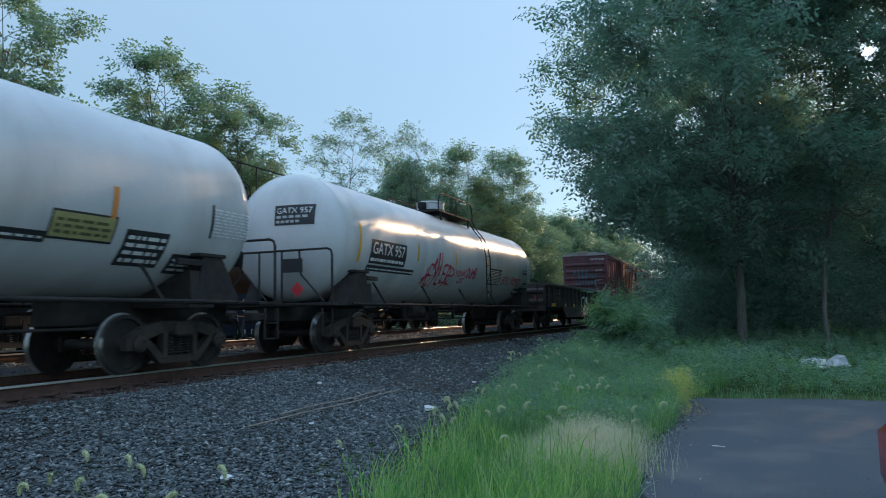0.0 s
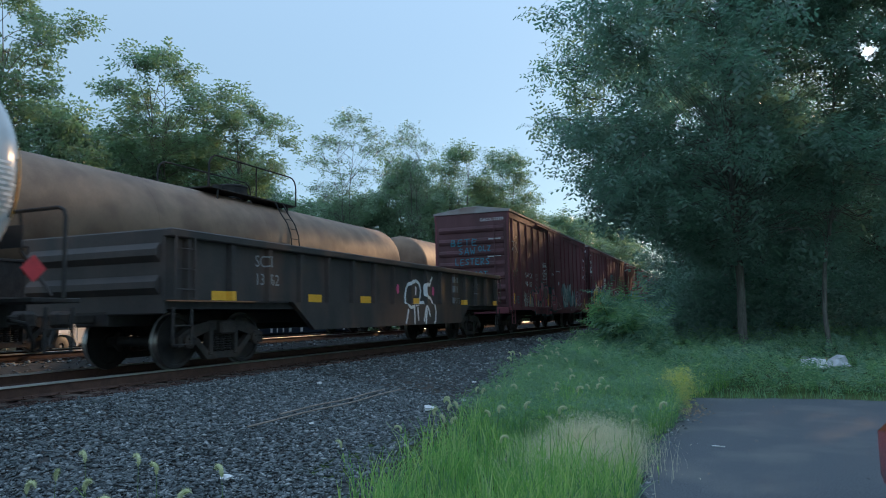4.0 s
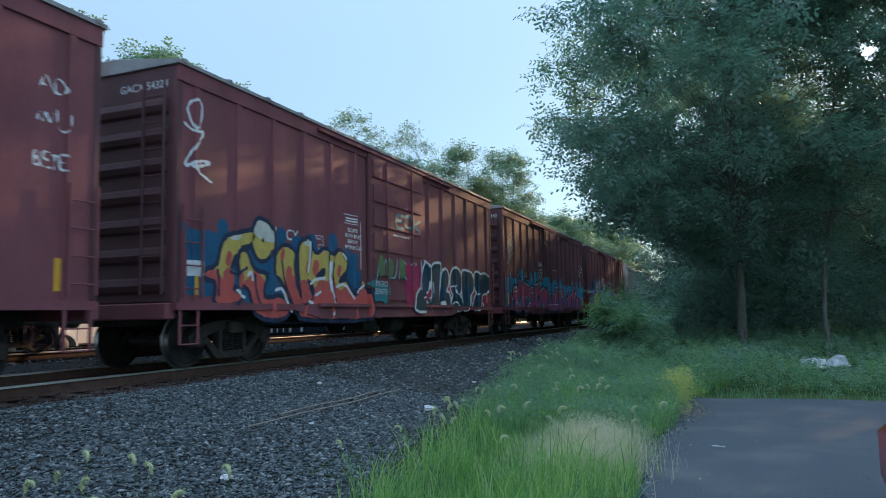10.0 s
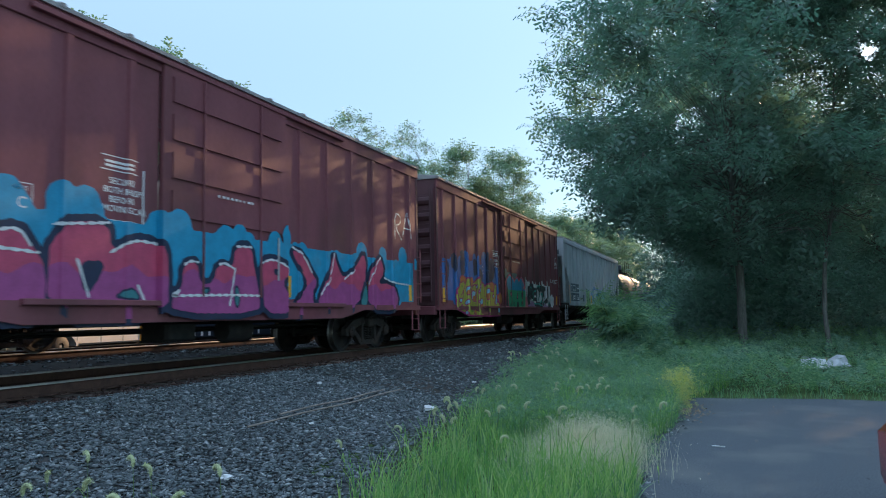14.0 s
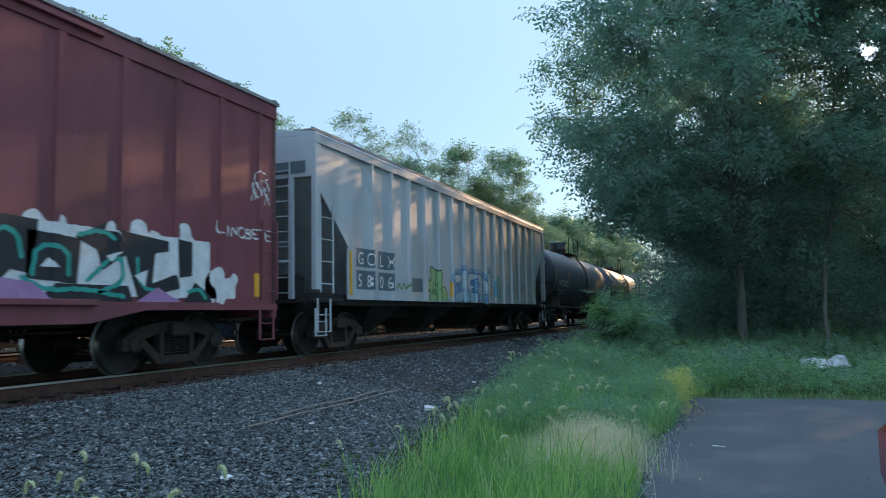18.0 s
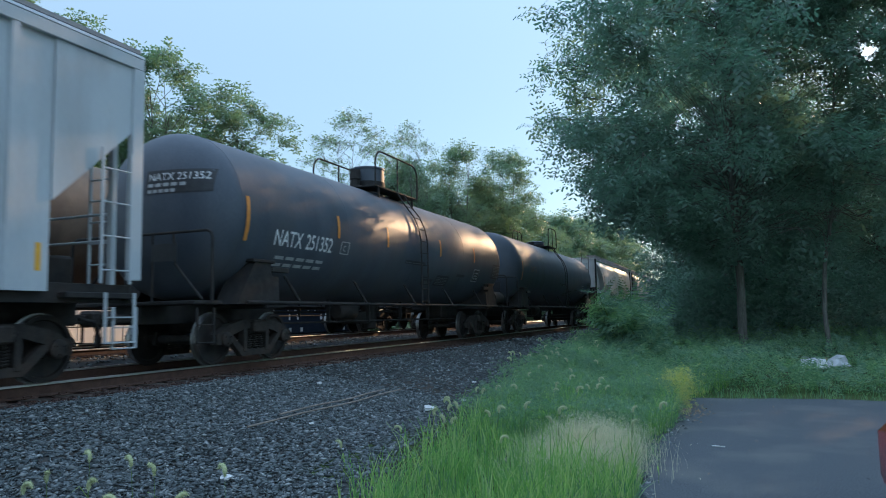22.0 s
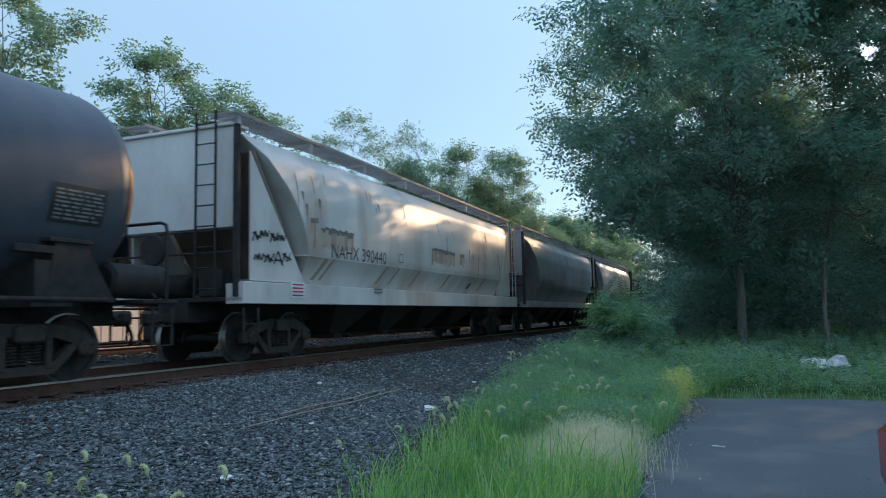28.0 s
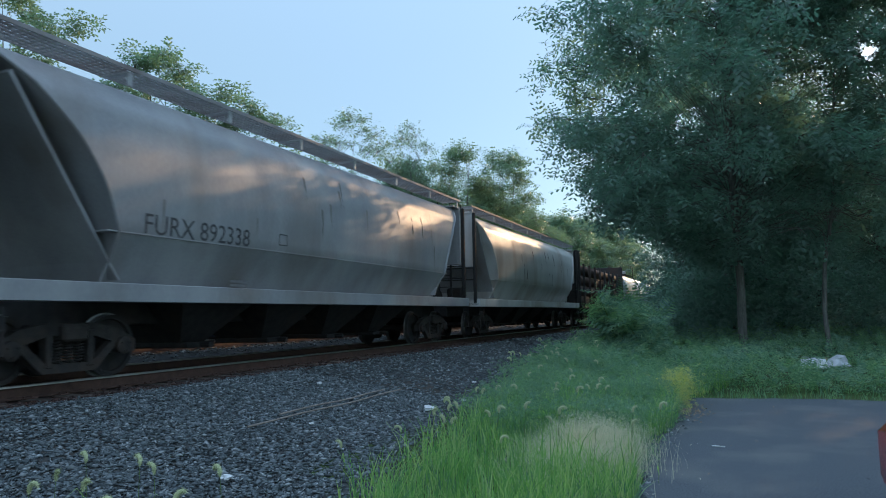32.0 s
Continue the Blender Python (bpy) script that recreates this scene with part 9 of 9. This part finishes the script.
# ---------------------------------------------------------------- beyond the second track: parked trailers
def build_trailers():
    t = thing("cargo_trailer", pose(-19.4, 15.2, 0.62, 0, 0, 7), "white enclosed cargo trailer parked beyond the tracks", "trailer")
    white = surface("white_trailer_skin", (0.82, 0.81, 0.78), (0.88, 0.87, 0.85), 2.0, 0.4, 0.02, c=(0.7, 0.66, 0.6), cscale=0.9, camount=0.3)
    part("body", Geo().box(-1.1, 1.1, -0.9, 3.45, 0.32, 2.35, 0.05), white, t)
    for y in (0.5, 1.5, 2.5):
        part("panel_seam", Geo().box(1.098, 1.108, y - 0.012, y + 0.012, 0.36, 2.3), M["silver"], t)
    part("fender", Geo().loft([[(x, -0.3 + 0.62 * math.cos(a) * k, 0.3 + 0.42 * math.sin(a) * k) for x, k in ((1.09, 1.0), (1.32, 1.0), (1.32, 0.86), (1.09, 0.86))] for a in [math.pi * i / 12 for i in range(13)]]), white, t, smooth=40)
    w = part("wheel", Geo().lathe([(-0.1, 0.1), (-0.1, 0.28), (-0.07, 0.33), (0.07, 0.33), (0.1, 0.28), (0.1, 0.1)], 24, "x", (1.18, -0.3, 0.32), True), M["black"], t, "black rubber tyre", smooth=40)
    part("wheel_rim", Geo().lathe([(1.2, 0.21), (1.24, 0.2), (1.22, 0.08), (1.26, 0.05)], 20, "x", (0, -0.3, 0.32)), M["silver"], w, smooth=40)
    part("corner_trim", Geo().box(1.06, 1.13, 3.32, 3.48, 0.34, 2.3, 0.01), M["yellow"], t, "yellowed corner trim")
    part("frame", Geo().box(-1.0, 1.0, -0.95, 3.4, 0.2, 0.318, 0.01), M["under"], t)
    part("drawbar", Geo().prism([(-0.6, 3.4), (0.6, 3.4), (0.08, 4.5), (-0.08, 4.5)], "z", 0.22, 0.3), M["under"], t)
    part("jack", Geo().tube([(0.3, 3.3, 0.0), (0.3, 3.3, 0.3)], 0.05, 8), M["under"], t)
    part("marker_light", Geo().box(1.105, 1.13, -0.85, -0.72, 0.5, 0.6, 0.008), colour("lamp_red", (0.5, 0.03, 0.03)), t)
    b = thing("box_trailer", pose(-19.5, 25.6, 0.6, 0, 0, -11), "dark blue box trailer with rows of white lettering", "trailer")
    navy = surface("dark_trailer_skin", (0.02, 0.028, 0.045), (0.035, 0.045, 0.065), 2.0, 0.6, 0.02, spec=0.2)
    part("body", Geo().box(-1.2, 1.2, -6.4, 6.4, 0.35, 3.0, 0.04), navy, b)
    rng = random.Random(2)
    for row, (z0, z1, gap) in enumerate(((0.42, 0.6, 0.36), (0.95, 1.2, 0.5), (1.35, 1.5, 0.42), (1.7, 1.85, 0.5))):
        y = -6.0 + row * 0.2
        while y < 6.0:
            if rng.random() < 0.62:
                part("letter_bar", Geo().box(1.2, 1.206, y, y + rng.uniform(0.06, 0.16), z0, z1), M["white"], b)
            y += gap
    part("frame", Geo().box(-1.0, 1.0, -6.3, 6.3, 0.15, 0.348, 0.01), M["under"], b)
    for y in (-4.0, -3.1, 5.2):
        part("wheel", Geo().lathe([(-0.12, 0.1), (-0.12, 0.4), (0.12, 0.4), (0.12, 0.1)], 20, "x", (1.0, y, 0.4), True), M["black"], b, smooth=40)
        part("wheel", Geo().lathe([(-0.12, 0.1), (-0.12, 0.4), (0.12, 0.4), (0.12, 0.1)], 20, "x", (-1.0, y, 0.4), True), M["black"], b, smooth=40)
    c = thing("storage_crate", pose(-19.1, 12.9, 0.62), "tan wooden crate beyond the tracks", "crate")
    tan = surface("tan_plywood", (0.4, 0.32, 0.2), (0.5, 0.41, 0.27), 3.0, 0.8, 0.1)
    part("box", Geo().box(-0.7, 0.7, -1.3, 1.0, 0.0, 2.1, 0.02), tan, c)
    for y in (-1.0, -0.15, 0.7):
        part("batten", Geo().box(0.7, 0.74, y - 0.05, y + 0.05, 0.02, 2.08, 0.005), tan, c)


build_trailers()


# ---------------------------------------------------------------- sapling, litter, loose things on the bank
def build_sapling(x, y, s, seed, label):
    rng = random.Random(seed)
    z = float(height(x, y))
    t = thing("sapling", pose(x, y, z), label, "sapling")
    g = Geo()
    tips = []
    for k in range(5):
        a = k * 1.26 + rng.uniform(-0.3, 0.3)
        top = Vector((math.cos(a) * 0.6 * s, math.sin(a) * 0.6 * s, rng.uniform(1.3, 2.0) * s))
        g.tube([(0, 0, 0), top * 0.5 + Vector((0, 0, 0.2)), top], [0.025, 0.018, 0.008], 6)
        for j in range(9):
            f = 0.45 + 0.55 * j / 8
            tips.append((top * f + Vector((0, 0, 0.12)), Vector((math.cos(a + j * 2.4), math.sin(a + j * 2.4), 0.25)), 1))
    part("stem", g, M["stem"], t)
    V, F = sprays(np.random.default_rng(seed), tips, 4, 0.95 * s, 0.12, 0.15, 8)
    part("foliage", array_mesh("foliage", V, F, M["weed"]), None, t, "long drooping compound leaves")


build_sapling(-3.0, 21.5, 1.05, 3, "green tree-of-heaven sapling beside the gravel bank")
build_sapling(-3.6, 24.5, 1.0, 4, "green tree-of-heaven sapling beside the gravel bank")
build_sapling(-2.2, 20.2, 0.75, 5, "young sapling among the weeds")


def crumpled(seed, size, flat=0.5):
    """A crushed scrap: an icosphere pushed in at random."""
    rng = random.Random(seed)
    bm = bmesh.new()
    bmesh.ops.create_icosphere(bm, subdivisions=2, radius=size)
    for v in bm.verts:
        k = 1 + rng.uniform(-0.45, 0.3)
        v.co = Vector((v.co.x * k, v.co.y * k, max(-0.02, v.co.z) * k * flat + 0.01))
    me = bpy.data.meshes.new("scrap")
    bm.to_mesh(me)
    bm.free()
    return me


def litter(name, x, y, size, material, label, seed, category="litter", lift=0.0, flat=0.5):
    me = crumpled(seed, size, flat)
    me.materials.append(material)
    return tagged(new(name, me), label, category), pose(x, y, float(height(x, y)) + lift, 0, 0, seed * 40)


def build_litter():
    paper = surface("white_scrap_paper", (0.6, 0.6, 0.6), (0.75, 0.75, 0.74), 20, 0.7, 0.1)
    for name, x, y, size, label, seed in (("crumpled_paper", -4.35, 10.1, 0.1, "crumpled white paper scrap on the gravel", 1), ("paper_scrap", -4.25, 11.35, 0.05, "small white scrap on the gravel", 2), ("paper_scrap", -5.0, 7.85, 0.035, "small white scrap on the gravel", 3),
                                          ("paper_scrap", -4.85, 13.6, 0.045, "small white scrap on the gravel", 4), ("paper_scrap", -6.6, 10.6, 0.045, "small white scrap on the gravel", 5), ("paper_scrap", -4.3, 5.35, 0.06, "white plastic scrap on the gravel", 6)):
        ob, m = litter(name, x, y, size, paper, label, seed, lift=0.02)
        ob.matrix_basis = m
    bags = surface("grey_plastic_bag", (0.42, 0.43, 0.45), (0.62, 0.62, 0.64), 8, 0.45, 0.3)
    brown = surface("soaked_cardboard", (0.25, 0.17, 0.1), (0.36, 0.26, 0.17), 9, 0.85, 0.2)
    for x, y, size, mat, label, seed in ((1.75, 19.6, 0.16, bags, "crumpled grey plastic bag on a rubbish pile", 11), (2.10, 19.8, 0.16, brown, "soaked brown cardboard on a rubbish pile", 12), (1.95, 19.2, 0.17, paper, "torn white sack on a rubbish pile", 13), (2.35, 19.5, 0.2, bags, "crumpled grey plastic bag on a rubbish pile", 14), (2.05, 19.55, 0.15, bags, "crumpled grey sheeting on a rubbish pile", 16)):
        ob, m = litter("rubbish_bag", x, y, size * 1.3, mat, label, seed, "rubbish", 0.06 + 0.6 * size, 0.9)
        ob.matrix_basis = m
    p = thing("litter_pail", pose(1.6, 18.9, -0.18), "white plastic pail lying in the weeds", "pail")
    part("shell", Geo().lathe([(0.0, 0.07), (0.0, 0.08), (0.27, 0.1), (0.27, 0.09)], 20, "z", (0, 0, 0.3), True), paper, p, smooth=40)
    part("handle", Geo().tube([(0.095, 0, 0.54), (0.06, 0.06, 0.62), (-0.06, 0.06, 0.62), (-0.095, 0, 0.54)], 0.008, 6), M["silver"], p)
    # two old thin rails lying side by side on the stones
    for dx, y0, y1 in ((0.0, 7.0, 11.2), (-0.17, 7.9, 10.9)):
        g = Geo()
        pts = [(-5.35 + dx + 0.02 * math.sin(k * 1.7), y0 + (y1 - y0) * k / 8, float(height(-5.35 + dx, 9)) + 0.055 + 0.008 * math.sin(k)) for k in range(9)]
        g.tube(pts, 0.011, 6)
        single("metal_rod", g, M["rod"], "thin rusty rod lying on the gravel", "rod")
    stick = Geo().tube([(-0.28, 9.05, 0.012), (-0.14, 9.01, 0.012)], 0.006, 6)
    single("straw", stick, M["white"], "white drinking straw on the asphalt", "straw")


build_litter()


# foxtail grass at the foot of the bank: each plant sways a little
FOXTAILS = []


def build_foxtails():
    def head(seed):
        rng = random.Random(seed)
        g = Geo()
        path = [(0, 0, 0.0)]
        bow = rng.uniform(1.7, 2.8)
        for k in range(1, 9):
            a = max(0, k - 2) / 6 * bow
            path.append((0.036 * (1 - math.cos(a)), 0, 0.014 * min(k, 2) + 0.036 * math.sin(a)))
        g.tube(path, [0.005, 0.01, 0.012, 0.0125, 0.0125, 0.012, 0.011, 0.009, 0.004], 8)
        for i in range(480):
            k = rng.uniform(0.8, 7.8)
            p = Vector(path[int(k)]).lerp(Vector(path[int(k) + 1]), k % 1)
            d = Vector((rng.gauss(0, 1), rng.gauss(0, 1), rng.gauss(0, 1))).normalized()
            q = p + d * rng.uniform(0.018, 0.028)
            w = d.orthogonal().normalized() * 0.0011
            g.add([p - w, p + w, q], [(0, 1, 2)])
        return path, g.mesh("seed_head", M["seed"], 60)
    heads = [head(s) for s in range(4)]
    spots = [(-4.1, 3.64, 0.54), (-3.79, 3.12, 0.58), (-3.7, 2.87, 0.58), (-3.45, 3.03, 0.59), (-3.69, 3.65, 0.58), (-3.36, 3.45, 0.6), (-2.86, 3.52, 0.62), (-2.71, 2.94, 0.62), (-2.96, 2.77, 0.61)]
    far = [(-2.95, 7.4, 0.5), (-3.25, 8.2, 0.45), (-2.6, 6.6, 0.5), (-2.3, 7.2, 0.55), (-3.4, 9.6, 0.45), (-2.6, 8.9, 0.6), (-2.2, 9.4, 0.6), (-1.8, 10.4, 0.6), (-2.9, 10.6, 0.6), (-2.0, 6.3, 0.42), (-1.6, 6.9, 0.42), (-3.1, 12.0, 0.6), (-2.4, 11.4, 0.62), (-3.9, 14.5, 0.6), (-3.6, 15.2, 0.65), (-3.2, 16.0, 0.7), (-4.1, 16.5, 0.65), (-3.0, 17.0, 0.8), (-3.5, 6.0, 0.3), (-3.3, 6.9, 0.32)]
    rng = random.Random(12)
    for _ in range(34):
        y = rng.uniform(6.0, 17.5)
        x = float(np.interp(y, [5, 9, 12, 15, 20], [-2.7, -3.3, -3.8, -4.1, -4.4])) + rng.uniform(0.0, 1.0) ** 1.6 * 2.4
        far.append((x, y, rng.uniform(0.45, 0.72) + (0.15 if y > 11 else 0)))
    for i, (x, y, h) in enumerate(spots + far):
        path, me = heads[i % 4]
        z = float(height(x, y))
        m = pose(x, y, z, 0, 0, rng.choice((-25, 12, 160, 195, 30, 0)))
        t = thing("foxtail_grass", m, "green foxtail grass with a nodding bristly seed head", "grass plant", "foxtail grasses")
        g = Geo().tube([(-0.05, 0.01, -0.02), (-0.03, 0.005, h * 0.5), (0, 0, h)], [0.0025, 0.002, 0.0015], 5)
        part("stem", g, M["stem"], t)
        for k in range(3):
            a = rng.uniform(0, 6.28)
            z0 = h * (0.15 + 0.2 * k)
            l = 0.16
            pts = [(-0.04, 0.006, z0), (-0.04 + math.cos(a) * l * 0.5, math.sin(a) * l * 0.5, z0 + 0.1), (-0.04 + math.cos(a) * l, math.sin(a) * l, z0 + 0.05)]
            wx, wy = -math.sin(a) * 0.005, math.cos(a) * 0.005
            g = Geo().add([(pts[0][0] - wx * 0.4, pts[0][1] - wy * 0.4, pts[0][2]), (pts[0][0] + wx * 0.4, pts[0][1] + wy * 0.4, pts[0][2]), (pts[1][0] + wx, pts[1][1] + wy, pts[1][2]), pts[2], (pts[1][0] - wx, pts[1][1] - wy, pts[1][2])], [(0, 1, 2, 4), (4, 2, 3)])
            part("blade", g, M["grass"], t)
        part("seed_head", me, None, t, at=(0, 0, h))
        if i < len(spots):
            FOXTAILS.append((t, m, i))


build_foxtails()


# ---------------------------------------------------------------- red car at the edge of the lot
def build_red_car():
    red = surface("glossy_red_car_paint", (0.35, 0.012, 0.015), (0.42, 0.018, 0.02), 3.0, 0.18, 0.0)
    glass = bpy.data.materials.new("car_glass")
    glass.use_nodes = True
    p = glass.node_tree.nodes["Principled BSDF"]
    p.inputs["Base Color"].default_value, p.inputs["Roughness"].default_value = (0.02, 0.025, 0.03, 1), 0.05
    car = thing("red_car", pose(1.885, 4.72, 0.0), "glossy red parked car on the asphalt lot", "car")
    # body rings along its length, from tail (far end, +y) to nose
    rows = ((2.08, 0.66, 0.28, 0.50), (2.04, 0.8, 0.22, 0.60), (1.8, 0.86, 0.2, 0.72), (1.0, 0.89, 0.2, 0.82), (0.0, 0.9, 0.2, 0.84), (-1.2, 0.88, 0.2, 0.8), (-1.9, 0.8, 0.24, 0.66), (-2.1, 0.62, 0.32, 0.52))
    rings = []
    for y, w, z0, z1 in rows:
        c = 0.09
        rings.append([(-w + c, y, z0), (w - c, y, z0), (w, y, z0 + c), (w, y, z1 - c), (w - c, y, z1), (-w + c, y, z1), (-w, y, z1 - c), (-w, y, z0 + c)])
    part("body", Geo().loft(rings), red, car, smooth=50)
    cab = [(1.3, 0.72, 0.82), (0.55, 0.62, 1.28), (-0.5, 0.62, 1.3), (-1.15, 0.72, 0.82)]
    part("cabin", Geo().prism([(y, z) for y, w, z in cab], "x", -0.66, 0.66), glass, car)
    part("roof", Geo().box(-0.6, 0.6, -0.52, 0.58, 1.28, 1.34, 0.02), red, car)
    for y in (0.85, -1.3):
        for s in (-1, 1):
            w = part("wheel", Geo().lathe([(-0.1, 0.2), (-0.1, 0.28), (-0.07, 0.31), (0.07, 0.31), (0.1, 0.28), (0.1, 0.2)], 24, "x", (s * 0.83, y, 0.31), True), M["black"], car, "black rubber tyre", smooth=40)
            part("wheel_rim", Geo().lathe([(s * 0.8, 0.2), (s * 0.9, 0.19), (s * 0.88, 0.06), (s * 0.92, 0.04)], 20, "x", (0, y, 0.31)), M["silver"], w, smooth=40)
    for s in (-1, 1):
        part("tail_lamp", Geo().box(s * 0.45, s * 0.76, 2.0, 2.09, 0.46, 0.56, 0.02), colour("lamp_red", (0.5, 0.03, 0.03)), car)
    part("bumper", Geo().box(-0.8, 0.8, 1.95, 2.12, 0.14, 0.34, 0.04), red, car)


build_red_car()

# the sun itself, seen through the leaves
def build_sun():
    m = bpy.data.materials.new("sun_glow")
    m.use_nodes = True
    e = m.node_tree.nodes.new("ShaderNodeEmission")
    e.inputs[0].default_value, e.inputs[1].default_value = (1.0, 0.8, 0.5, 1), 25.0
    m.node_tree.links.new(e.outputs[0], m.node_tree.nodes["Material Output"].inputs[0])
    g = Geo().lathe([(-1, 0.02), (-0.7, 0.71), (0, 1.0), (0.7, 0.71), (1, 0.02)], 24, "y")
    ob = single("backdrop_sun", g, m, "low evening sun beyond the trees", "sun", Matrix.Translation(EYE + SUN_DIR * 300) @ Matrix.Scale(1.45, 4), kind="structure", smooth=60)


build_sun()

def motions():
    for ob, u, x, z in MOVING:
        walk(ob, [(t, pose(x, u - s, z)) for t, s in TRAVEL])
    for ob, m, r in WHEELS:
        walk(ob, [(k / 10, m @ pose(0, 0, 0, math.degrees(travelled(k / 10) / r) % 360)) for k in range(321)])
    for ob, m, i in FOXTAILS:
        walk(ob, [(t, m @ pose(0, 0, 0, 2.5 * math.sin(t * 0.9 + i), 3.0 * math.sin(t * 0.7 + i * 1.7))) for t in range(0, 33, 1)])


motions()
